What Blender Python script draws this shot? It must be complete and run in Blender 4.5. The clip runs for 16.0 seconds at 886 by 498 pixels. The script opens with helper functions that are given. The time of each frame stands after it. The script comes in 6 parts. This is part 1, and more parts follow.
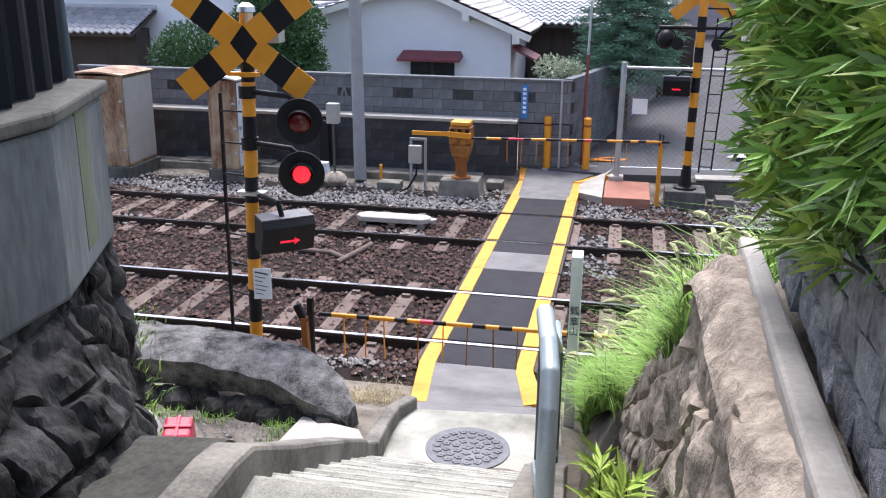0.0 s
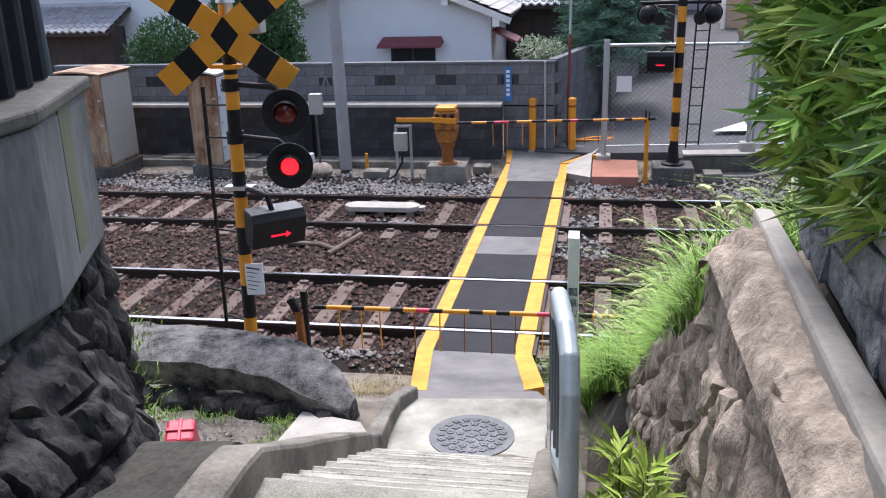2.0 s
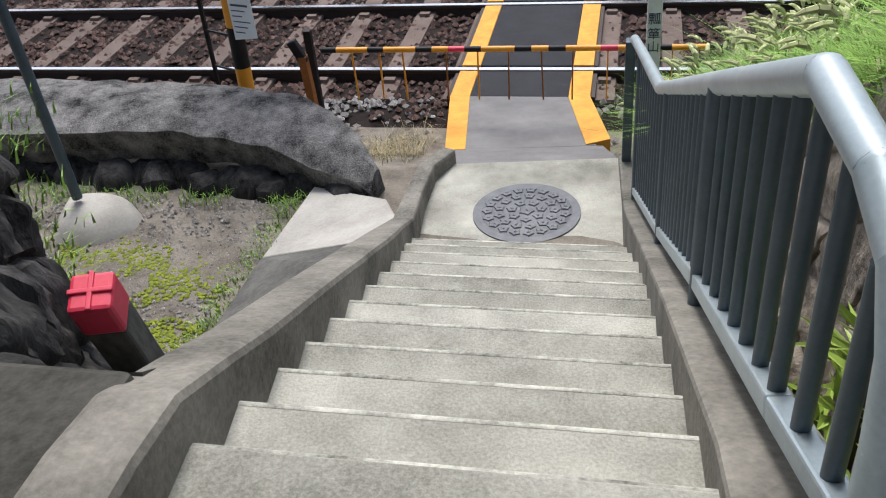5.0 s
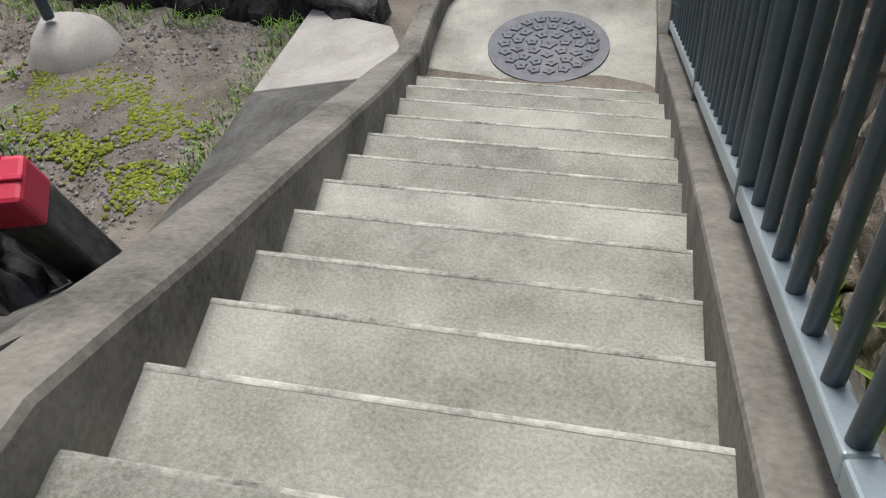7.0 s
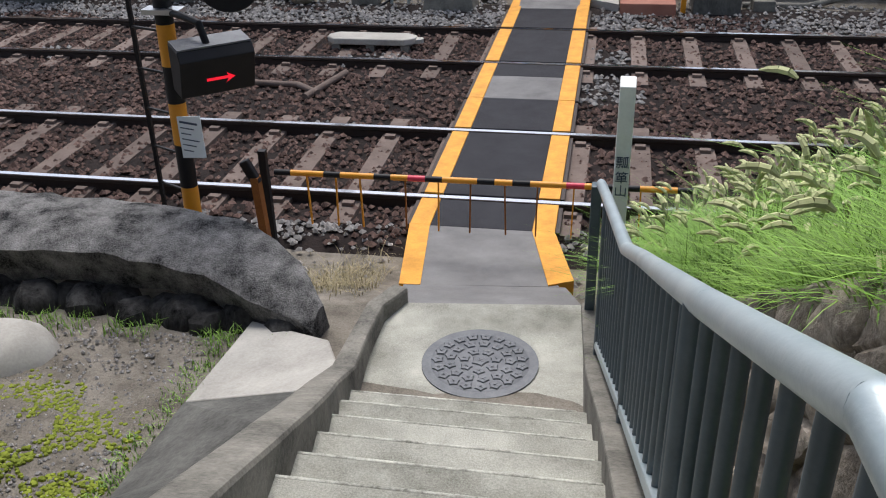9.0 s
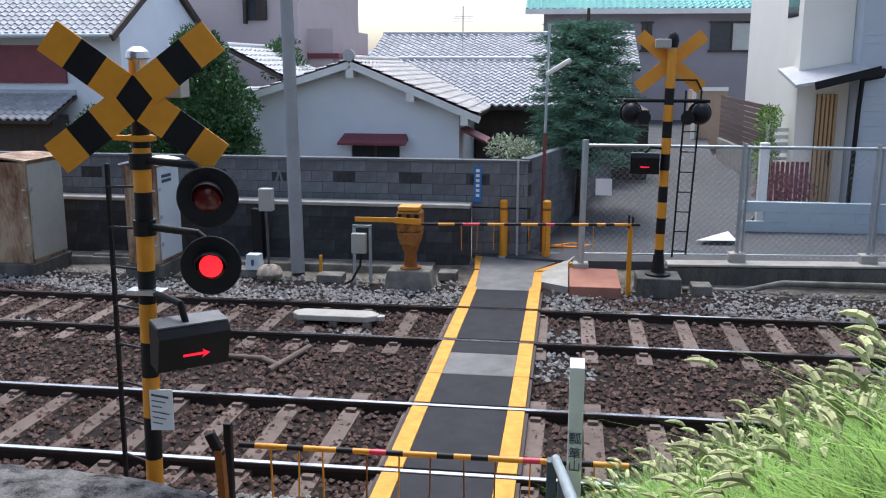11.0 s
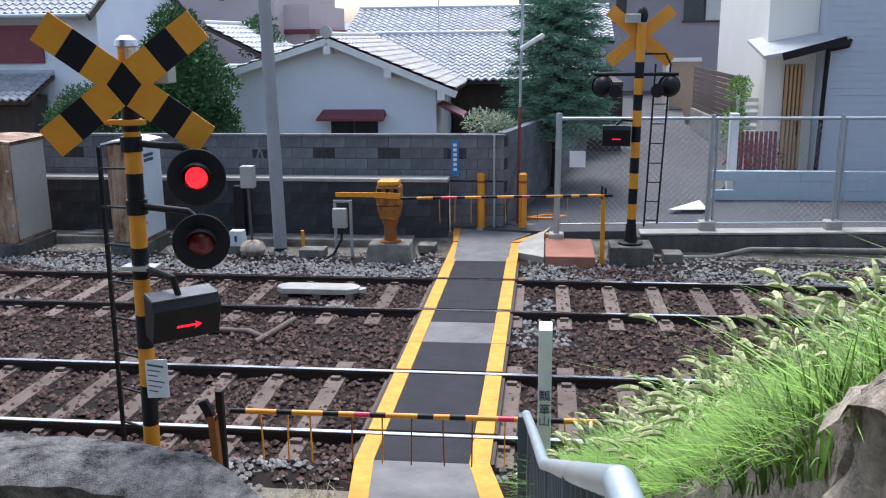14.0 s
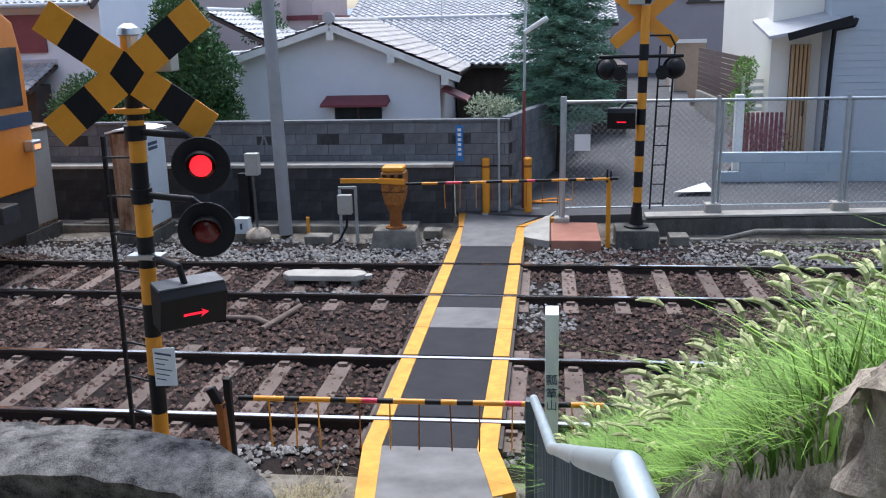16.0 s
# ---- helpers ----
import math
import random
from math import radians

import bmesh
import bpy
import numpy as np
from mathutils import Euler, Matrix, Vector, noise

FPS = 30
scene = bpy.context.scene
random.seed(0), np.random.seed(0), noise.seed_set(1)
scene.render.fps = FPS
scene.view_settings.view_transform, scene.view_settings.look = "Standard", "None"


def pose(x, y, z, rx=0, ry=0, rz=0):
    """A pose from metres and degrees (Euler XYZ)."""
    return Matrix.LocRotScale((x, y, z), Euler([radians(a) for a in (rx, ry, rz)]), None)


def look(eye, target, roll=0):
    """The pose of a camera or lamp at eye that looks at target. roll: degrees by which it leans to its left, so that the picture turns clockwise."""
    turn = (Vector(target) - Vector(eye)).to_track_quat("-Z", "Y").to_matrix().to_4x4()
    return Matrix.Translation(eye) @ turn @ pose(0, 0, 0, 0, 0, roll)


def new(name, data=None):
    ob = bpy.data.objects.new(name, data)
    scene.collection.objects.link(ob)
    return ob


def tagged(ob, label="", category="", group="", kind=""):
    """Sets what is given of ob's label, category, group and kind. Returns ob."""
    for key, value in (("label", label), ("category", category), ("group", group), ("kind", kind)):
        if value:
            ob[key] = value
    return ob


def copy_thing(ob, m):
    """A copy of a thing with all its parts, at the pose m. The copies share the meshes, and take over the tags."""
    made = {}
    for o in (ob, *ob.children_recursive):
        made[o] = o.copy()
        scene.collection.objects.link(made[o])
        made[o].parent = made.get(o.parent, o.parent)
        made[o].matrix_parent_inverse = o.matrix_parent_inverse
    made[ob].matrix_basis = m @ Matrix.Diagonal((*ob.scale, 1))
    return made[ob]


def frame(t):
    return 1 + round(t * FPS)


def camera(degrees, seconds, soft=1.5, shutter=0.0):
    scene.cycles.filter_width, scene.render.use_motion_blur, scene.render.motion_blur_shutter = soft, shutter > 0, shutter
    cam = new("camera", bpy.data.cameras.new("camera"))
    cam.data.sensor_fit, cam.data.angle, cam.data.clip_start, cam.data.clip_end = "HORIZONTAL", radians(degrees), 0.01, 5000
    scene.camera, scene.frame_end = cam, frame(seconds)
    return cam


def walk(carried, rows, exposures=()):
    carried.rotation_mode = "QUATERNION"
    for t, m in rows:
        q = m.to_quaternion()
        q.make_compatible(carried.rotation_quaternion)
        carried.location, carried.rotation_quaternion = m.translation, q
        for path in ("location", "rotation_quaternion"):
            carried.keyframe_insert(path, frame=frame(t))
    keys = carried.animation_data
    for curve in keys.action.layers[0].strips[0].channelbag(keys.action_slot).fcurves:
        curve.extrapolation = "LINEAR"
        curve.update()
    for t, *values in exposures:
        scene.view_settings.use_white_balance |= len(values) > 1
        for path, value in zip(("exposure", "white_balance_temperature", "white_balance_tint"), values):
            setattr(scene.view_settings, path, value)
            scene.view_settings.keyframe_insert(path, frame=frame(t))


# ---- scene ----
cam = camera(52.22, 16.0, soft=1.1)
PATH = [
    (0, (1.635, -8.465, 3.690), (1.258, -6.594, 3.095), 0.50),
    (0.5, (1.617, -8.449, 3.675), (1.233, -6.573, 3.096), 0.20),
    (1, (1.604, -8.430, 3.672), (1.212, -6.552, 3.103), -0.10),
    (1.5, (1.590, -8.412, 3.660), (1.212, -6.535, 3.081), -0.40),
    (2, (1.560, -8.388, 3.660), (1.213, -6.520, 3.037), -1.80),
    (2.5, (1.447, -8.266, 3.624), (1.135, -6.402, 2.970), -2.38),
    (3, (1.372, -8.070, 3.545), (1.094, -6.214, 2.856), -1.60),
    (3.5, (1.277, -7.662, 3.357), (1.011, -5.854, 2.543), -1.60),
    (4, (1.236, -7.457, 3.310), (0.964, -5.754, 2.296), -2.40),
    (4.5, (1.242, -7.237, 3.274), (0.906, -5.586, 2.198), -4.60),
    (5, (1.229, -7.028, 3.209), (0.837, -5.442, 2.054), -5.80),
    (5.2, (1.225, -6.937, 3.170), (0.809, -5.397, 1.964), -6.50),
    (7.3, (1.215, -6.561, 3.084), (0.814, -5.274, 1.607), -6.50),
    (7.5, (1.219, -6.558, 3.089), (0.825, -5.212, 1.664), -5.50),
    (8, (1.220, -6.552, 3.103), (0.853, -5.058, 1.826), -3.40),
    (8.5, (1.230, -6.549, 3.120), (0.880, -4.930, 2.000), -2.30),
    (9, (1.240, -6.580, 3.160), (0.906, -4.856, 2.203), -1.60),
    (9.5, (1.230, -6.690, 3.210), (0.921, -4.880, 2.420), -0.80),
    (10, (1.231, -6.683, 3.226), (0.932, -4.807, 2.602), -0.40),
    (10.2, (1.224, -6.687, 3.235), (0.931, -4.789, 2.677), -0.20),
    (12.3, (1.327, -7.254, 3.389), (1.091, -5.298, 3.041), -0.04),
    (12.5, (1.329, -7.250, 3.384), (1.094, -5.295, 3.033), -0.10),
    (13, (1.326, -7.250, 3.385), (1.095, -5.296, 3.027), -0.49),
    (13.5, (1.333, -7.252, 3.376), (1.100, -5.306, 2.977), -0.69),
    (14, (1.332, -7.250, 3.378), (1.110, -5.316, 2.921), -0.60),
    (14.5, (1.340, -7.289, 3.375), (1.116, -5.358, 2.907), -0.82),
    (15, (1.334, -7.252, 3.378), (1.103, -5.323, 2.900), -1.09),
    (15.5, (1.332, -7.243, 3.375), (1.098, -5.317, 2.891), -1.33),
    (16, (1.331, -7.241, 3.378), (1.097, -5.315, 2.889), -1.33),
]
walk(cam, [(t, look(eye, target, roll)) for t, eye, target, roll in PATH], [(0.0, 1.42, 6250, 16), (2.5, 1.1, 6250, 16), (4.0, 0.82, 6350, 12), (5.2, 0.72, 6450, 10), (7.3, 0.47, 6500, 10), (9.0, 0.53, 6450, 10), (10.2, 0.7, 6250, 10), (12.3, 1.08, 5950, 10), (16.0, 0.98, 5950, 10)])

# ---- world and light ----
world = bpy.data.worlds.new("sky")
scene.world = world
world.use_nodes = True
wn, wl = world.node_tree.nodes, world.node_tree.links
sky = wn.new("ShaderNodeTexSky")
sky.sky_type = "NISHITA"
sky.sun_disc = False
sky.sun_elevation, sky.sun_rotation = radians(60), radians(345)
sky.air_density, sky.dust_density = 1.0, 3.0
soft_sky = wn.new("ShaderNodeHueSaturation")
soft_sky.inputs["Saturation"].default_value = 0.75
wl.new(sky.outputs["Color"], soft_sky.inputs["Color"])
wl.new(soft_sky.outputs["Color"], wn["Background"].inputs["Color"])
wn["Background"].inputs["Strength"].default_value = 0.14
sun_data = bpy.data.lights.new("sun", "SUN")
sun_data.energy, sun_data.angle, sun_data.color = 1.8, radians(20), (1.0, 0.99, 0.97)
sun = new("sun", sun_data)
sun.matrix_world = look((-1.2, 4.5, 12.0), (0, 0, 0))


# ---- mesh and material helpers ----
class Shape:
    """Collects faces for one mesh."""

    def __init__(self):
        self.v, self.f = [], []

    def add(self, verts, faces):
        n = len(self.v)
        self.v += [tuple(p) for p in verts]
        self.f += [tuple(n + i for i in f) for f in faces]
        return self

    def hexa(self, p):
        return self.add(p, [(3, 2, 1, 0), (4, 5, 6, 7), (0, 1, 5, 4), (1, 2, 6, 5), (2, 3, 7, 6), (3, 0, 4, 7)])

    def box(self, x0, x1, y0, y1, z0, z1, m=None):
        p = [Vector(q) for q in ((x0, y0, z0), (x1, y0, z0), (x1, y1, z0), (x0, y1, z0), (x0, y0, z1), (x1, y0, z1), (x1, y1, z1), (x0, y1, z1))]
        return self.hexa([m @ q for q in p] if m else p)

    def bar(self, a, b, w, h, up=(0, 0, 1)):
        """A square bar from a to b."""
        a, b = Vector(a), Vector(b)
        d = (b - a).normalized()
        s = d.cross(Vector(up))
        s = (s if s.length > 1e-4 else d.cross(Vector((0, 1, 0)))).normalized()
        u = s.cross(d)
        p = [c + s * i * w / 2 + u * j * h / 2 for c in (a, b) for i, j in ((-1, -1), (1, -1), (1, 1), (-1, 1))]
        return self.hexa(p)

    def tube(self, a, b, r, r2=None, n=14, caps=True):
        a, b = Vector(a), Vector(b)
        r2 = r if r2 is None else r2
        d = (b - a).normalized()
        s = d.orthogonal().normalized()
        u = d.cross(s)
        ring = [s * math.cos(i * math.tau / n) + u * math.sin(i * math.tau / n) for i in range(n)]
        v = [a + q * r for q in ring] + [b + q * r2 for q in ring]
        f = [(i, (i + 1) % n, n + (i + 1) % n, n + i) for i in range(n)]
        if caps:
            f += [tuple(range(n))[::-1], tuple(range(n, 2 * n))]
        return self.add(v, f)

    def pipe(self, pts, r, n=12):
        for a, b in zip(pts, pts[1:]):
            self.tube(a, b, r, n=n)
        for p in pts[1:-1]:
            self.ball(p, r * 1.01, n=n, k=6)
        return self

    def ball(self, c, r, n=12, k=8, sz=1.0):
        c = Vector(c)
        v = [c + Vector((math.sin(math.pi * j / k) * math.cos(i * math.tau / n), math.sin(math.pi * j / k) * math.sin(i * math.tau / n), sz * math.cos(math.pi * j / k))) * r for j in range(1, k) for i in range(n)]
        v += [c + Vector((0, 0, r * sz)), c - Vector((0, 0, r * sz))]
        t, b = n * (k - 1), n * (k - 1) + 1
        f = [(j * n + i, (j + 1) * n + i, (j + 1) * n + (i + 1) % n, j * n + (i + 1) % n) for j in range(k - 2) for i in range(n)]
        f += [(t, i, (i + 1) % n) for i in range(n)] + [(b, (k - 2) * n + (i + 1) % n, (k - 2) * n + i) for i in range(n)]
        return self.add(v, f)

    def lathe(self, c, axis, profile, n=20):
        """Rings (distance along the axis, radius) round c."""
        c, d = Vector(c), Vector(axis).normalized()
        s = d.orthogonal().normalized()
        u = d.cross(s)
        v = [c + d * h + (s * math.cos(i * math.tau / n) + u * math.sin(i * math.tau / n)) * r for h, r in profile for i in range(n)]
        f = [(j * n + i, j * n + (i + 1) % n, (j + 1) * n + (i + 1) % n, (j + 1) * n + i) for j in range(len(profile) - 1) for i in range(n)]
        f += [tuple(range(n))[::-1], tuple(range((len(profile) - 1) * n, len(profile) * n))]
        return self.add(v, f)

    def prism(self, outline, z0, z1):
        n = len(outline)
        v = [(x, y, z0) for x, y in outline] + [(x, y, z1) for x, y in outline]
        f = [tuple(range(n))[::-1], tuple(range(n, 2 * n))] + [(i, (i + 1) % n, n + (i + 1) % n, n + i) for i in range(n)]
        return self.add(v, f)

    def slab(self, top, drop):
        """A plate under the outline top, of that thickness."""
        n = len(top)
        v = [Vector(p) for p in top] + [Vector(p) - Vector((0, 0, drop)) for p in top]
        f = [tuple(range(n)), tuple(range(n, 2 * n))[::-1]] + [(i, n + i, n + (i + 1) % n, (i + 1) % n) for i in range(n)]
        return self.add(v, f)

    def mesh(self, name):
        me = bpy.data.meshes.new(name)
        me.from_pydata([tuple(p) for p in self.v], [], self.f)
        bm = bmesh.new()
        bm.from_mesh(me)
        bmesh.ops.recalc_face_normals(bm, faces=bm.faces)
        bm.to_mesh(me)
        bm.free()
        return me


def part(name, shape, material, parent=None, label="", round_=False, bevel=0.0, closed=True):
    """Links a shape as one mesh object, under a thing or a part where one is given."""
    if closed:
        me = shape.mesh(name)
    else:
        me = bpy.data.meshes.new(name)
        me.from_pydata([tuple(p) for p in shape.v], [], shape.f)
    me.materials.append(material)
    if round_:
        me.shade_smooth()
        me.set_sharp_from_angle(angle=radians(40))
    ob = new(name, me)
    if parent is not None:
        ob.parent = parent
    if label:
        ob["label"] = label
    if bevel:
        mod = ob.modifiers.new("bevel", "BEVEL")
        mod.width, mod.segments, mod.limit_method, mod.angle_limit = bevel, 2, "ANGLE", radians(40)
    return ob


def thing(name, label, category, group="", kind="", at=(0, 0, 0)):
    ob = new(name)
    ob.location = at
    ob.empty_display_size = 0.1
    return tagged(ob, label, category, group, kind)


def mat(name, color, color2=None, rough=0.7, metal=0.0, scale=6.0, fine=60.0, bump=0.2, spread=0.35, each=0.0, island=0.0, dist=0.01, stretch=(1, 1, 1), spec=0.5):
    """A worn surface: two colours mixed by broad and fine noise, with relief; each / island: spread of brightness from piece to piece."""
    m = bpy.data.materials.new(name)
    m.use_nodes = True
    n, l = m.node_tree.nodes, m.node_tree.links
    b = n["Principled BSDF"]
    b.inputs["Roughness"].default_value, b.inputs["Metallic"].default_value = rough, metal
    b.inputs["Specular IOR Level"].default_value = spec if rough < 0.8 else spec * 0.4
    co = n.new("ShaderNodeTexCoord")
    mp = n.new("ShaderNodeMapping")
    mp.inputs["Scale"].default_value = stretch
    l.new(co.outputs["Object"], mp.inputs["Vector"])
    n1, n2 = n.new("ShaderNodeTexNoise"), n.new("ShaderNodeTexNoise")
    for q, s in ((n1, scale), (n2, fine)):
        q.inputs["Scale"].default_value, q.inputs["Detail"].default_value, q.inputs["Roughness"].default_value = s, 5.0, 0.65
        l.new(mp.outputs["Vector"], q.inputs["Vector"])
    mx = n.new("ShaderNodeMath")
    mx.operation = "MULTIPLY_ADD"
    l.new(n2.outputs["Fac"], mx.inputs[0])
    mx.inputs[1].default_value = 0.5
    l.new(n1.outputs["Fac"], mx.inputs[2])
    rp = n.new("ShaderNodeMapRange")
    rp.inputs["From Min"].default_value, rp.inputs["From Max"].default_value = 0.75 - spread, 0.75 + spread
    l.new(mx.outputs[0], rp.inputs["Value"])
    c2 = color2 or tuple(min(1.0, k * 1.5) for k in color)
    mixc = n.new("ShaderNodeMix")
    mixc.data_type = "RGBA"
    mixc.inputs["A"].default_value, mixc.inputs["B"].default_value = (*color, 1), (*c2, 1)
    l.new(rp.outputs["Result"], mixc.inputs["Factor"])
    out = mixc.outputs["Result"]
    for amount, sock in ((each, ("ShaderNodeObjectInfo", "Random")), (island, ("ShaderNodeNewGeometry", "Random Per Island"))):
        if amount:
            src = n.new(sock[0])
            k = n.new("ShaderNodeMapRange")
            k.inputs["To Min"].default_value, k.inputs["To Max"].default_value = 1 - amount, 1 + amount
            l.new(src.outputs[sock[1]], k.inputs["Value"])
            hs = n.new("ShaderNodeHueSaturation")
            l.new(k.outputs["Result"], hs.inputs["Value"])
            l.new(out, hs.inputs["Color"])
            out = hs.outputs["Color"]
    l.new(out, b.inputs["Base Color"])
    if bump:
        bp = n.new("ShaderNodeBump")
        bp.inputs["Strength"].default_value, bp.inputs["Distance"].default_value = bump, dist
        l.new(mx.outputs[0], bp.inputs["Height"])
        l.new(bp.outputs["Normal"], b.inputs["Normal"])
    return m


def glow(name, color, strength):
    m = bpy.data.materials.new(name)
    m.use_nodes = True
    b = m.node_tree.nodes["Principled BSDF"]
    b.inputs["Base Color"].default_value = (*color, 1)
    b.inputs["Emission Color"].default_value, b.inputs["Emission Strength"].default_value = (*color, 1), strength
    return m


YELLOW = mat("yellow paint", (0.60, 0.23, 0.010), (0.74, 0.32, 0.02), 0.45, scale=8, fine=90, bump=0.05, spread=0.4)
BLACK = mat("black paint", (0.005, 0.005, 0.007), (0.012, 0.012, 0.014), 0.5, spec=0.25, scale=8, bump=0.05)
RED_PAINT = mat("red paint", (0.55, 0.02, 0.05), (0.66, 0.05, 0.1), 0.45, bump=0.05)
ROAD_YELLOW = mat("yellow road paint", (0.50, 0.21, 0.025), (0.80, 0.38, 0.045), 0.75, scale=7, fine=70, bump=0.3, spread=0.28)
WHITE_PAINT = mat("white paint", (0.66, 0.66, 0.64), (0.82, 0.82, 0.8), 0.5, scale=5, fine=40, bump=0.05)
ASPHALT = mat("old grey asphalt", (0.11, 0.105, 0.105), (0.24, 0.235, 0.23), 0.9, scale=2.5, fine=160, bump=0.5, spread=0.3)
DARK_ASPHALT = mat("dark rubber asphalt", (0.014, 0.014, 0.018), (0.04, 0.04, 0.046), 0.8, scale=3, fine=150, bump=0.5, spread=0.35)
STREET = mat("street asphalt", (0.055, 0.055, 0.06), (0.115, 0.115, 0.12), 0.9, scale=1.2, fine=120, bump=0.3)
CONCRETE = mat("weathered concrete", (0.06, 0.057, 0.05), (0.31, 0.29, 0.25), 0.9, scale=3.2, fine=60, bump=0.5, spread=0.28)
STEP_CONCRETE = mat("stair concrete with fine gravel", (0.13, 0.128, 0.105), (0.50, 0.49, 0.43), 0.9, scale=1.9, fine=150, bump=0.7, spread=0.24)
STEP_EDGE = mat("worn step edge", (0.12, 0.118, 0.1), (0.60, 0.59, 0.52), 0.9, scale=7, fine=90, bump=0.6, spread=0.2)
SPLIT = mat("split faced grey block", (0.10, 0.105, 0.11), (0.42, 0.43, 0.44), 0.95, scale=9, fine=40, bump=1.0, spread=0.2, dist=0.03, each=0.2)
PALE_CONCRETE = mat("pale concrete", (0.24, 0.225, 0.2), (0.5, 0.475, 0.43), 0.9, scale=3, fine=60, bump=0.25)
DARK_CONCRETE = mat("stained concrete", (0.028, 0.028, 0.026), (0.17, 0.165, 0.15), 0.9, scale=2.4, fine=40, bump=0.5, spread=0.26, stretch=(1, 1, 0.4))
MOSSY_CONCRETE = mat("dark mossy concrete", (0.016, 0.016, 0.013), (0.095, 0.092, 0.08), 0.9, scale=3.0, fine=45, bump=0.6, spread=0.24)
GREY_WALL = mat("grey rendered wall with streaks", (0.055, 0.062, 0.068), (0.23, 0.24, 0.24), 0.9, scale=1.8, fine=30, bump=0.35, spread=0.26, stretch=(1, 1, 0.25))
MOSS_STAIN = mat("moss stained render", (0.07, 0.078, 0.05), (0.22, 0.235, 0.165), 0.95, scale=2.2, fine=30, bump=0.3, stretch=(1, 1, 0.25))
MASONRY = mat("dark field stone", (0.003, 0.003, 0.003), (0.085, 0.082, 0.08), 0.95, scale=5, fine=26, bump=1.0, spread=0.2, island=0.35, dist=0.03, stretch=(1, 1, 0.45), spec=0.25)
MASONRY_WARM = mat("brown field stone", (0.085, 0.066, 0.052), (0.55, 0.47, 0.38), 0.95, scale=7, fine=38, bump=1.0, spread=0.26, island=0.25, dist=0.02)
ROCK = mat("rough concrete slab", (0.014, 0.014, 0.015), (0.29, 0.28, 0.27), 0.95, scale=6, fine=95, bump=1.0, spread=0.19, dist=0.03)
BLOCK = mat("concrete block", (0.075, 0.08, 0.09), (0.22, 0.23, 0.245), 0.9, scale=2.5, fine=40, bump=0.3, each=0.18)
BLOCK_DARK = mat("dark concrete block", (0.02, 0.021, 0.024), (0.085, 0.088, 0.094), 0.9, scale=2.0, fine=40, bump=0.3, each=0.25)
MORTAR = mat("mortar", (0.03, 0.03, 0.03), (0.07, 0.07, 0.068), 0.95)
BALLAST = mat("brown ballast", (0.06, 0.036, 0.030), (0.19, 0.125, 0.105), 0.95, scale=20, fine=60, bump=0.2, island=0.5)
BALLAST_GREY = mat("grey ballast", (0.15, 0.14, 0.135), (0.38, 0.36, 0.34), 0.95, scale=20, fine=60, bump=0.2, island=0.45)
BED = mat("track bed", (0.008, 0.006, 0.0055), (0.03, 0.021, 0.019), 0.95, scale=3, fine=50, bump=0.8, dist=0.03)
DIRT = mat("bare earth with gravel", (0.065, 0.055, 0.042), (0.28, 0.25, 0.21), 0.95, scale=4, fine=80, bump=0.8, spread=0.26, dist=0.02)
SLEEPER = mat("concrete sleeper", (0.085, 0.062, 0.052), (0.2, 0.155, 0.135), 0.9, scale=5, fine=50, bump=0.2, each=0.18)
RAIL_SIDE = mat("rusty rail", (0.016, 0.010, 0.009), (0.045, 0.028, 0.022), 0.7, scale=10, fine=80, bump=0.2)
RAIL_TOP = mat("polished rail head", (0.62, 0.62, 0.64), (0.72, 0.72, 0.74), 0.16, 1.0, scale=3, fine=40, bump=0.02)
RUST = mat("rust", (0.16, 0.055, 0.018), (0.34, 0.14, 0.04), 0.85, scale=9, fine=60, bump=0.3)
CAB_RUST = mat("rust streaked cream paint", (0.13, 0.045, 0.015), (0.42, 0.31, 0.20), 0.6, scale=3.2, fine=14, bump=0.1, spread=0.15, stretch=(1, 1, 0.3))
CAB_WHITE = mat("cream paint", (0.30, 0.30, 0.27), (0.42, 0.41, 0.37), 0.55, scale=3, fine=30, bump=0.05)
CAB_BLUE = mat("pale blue grey paint", (0.50, 0.56, 0.60), (0.62, 0.67, 0.70), 0.5, bump=0.05)
GALV = mat("galvanised steel", (0.34, 0.38, 0.41), (0.5, 0.54, 0.57), 0.42, 0.7, scale=12, fine=90, bump=0.05)
RAIL_PAINT = mat("blue grey railing paint", (0.03, 0.052, 0.066), (0.07, 0.10, 0.125), 0.4, scale=9, fine=120, bump=0.08)
RAIL_LIGHT = mat("worn pale railing paint", (0.28, 0.35, 0.38), (0.50, 0.56, 0.58), 0.38, 0.3, scale=6, fine=110, bump=0.08)
POLE_GREY = mat("grey concrete pole", (0.24, 0.25, 0.26), (0.36, 0.37, 0.38), 0.8, scale=3, fine=60, bump=0.1)
STUCCO = mat("white stucco", (0.66, 0.70, 0.77), (0.78, 0.81, 0.86), 0.9, scale=1.2, fine=70, bump=0.15)
PINK = mat("pinkish siding", (0.50, 0.42, 0.42), (0.58, 0.50, 0.50), 0.85, scale=1, fine=50, bump=0.1)
MAUVE = mat("mauve grey siding", (0.25, 0.23, 0.26), (0.32, 0.30, 0.33), 0.85, scale=1, fine=40, bump=0.1)
GREY_SIDING = mat("blue grey siding", (0.44, 0.48, 0.53), (0.54, 0.58, 0.63), 0.8, scale=1, fine=60, bump=0.1)
CREAM = mat("cream render", (0.84, 0.79, 0.70), (0.9, 0.86, 0.78), 0.85, scale=1.5, fine=60, bump=0.1)
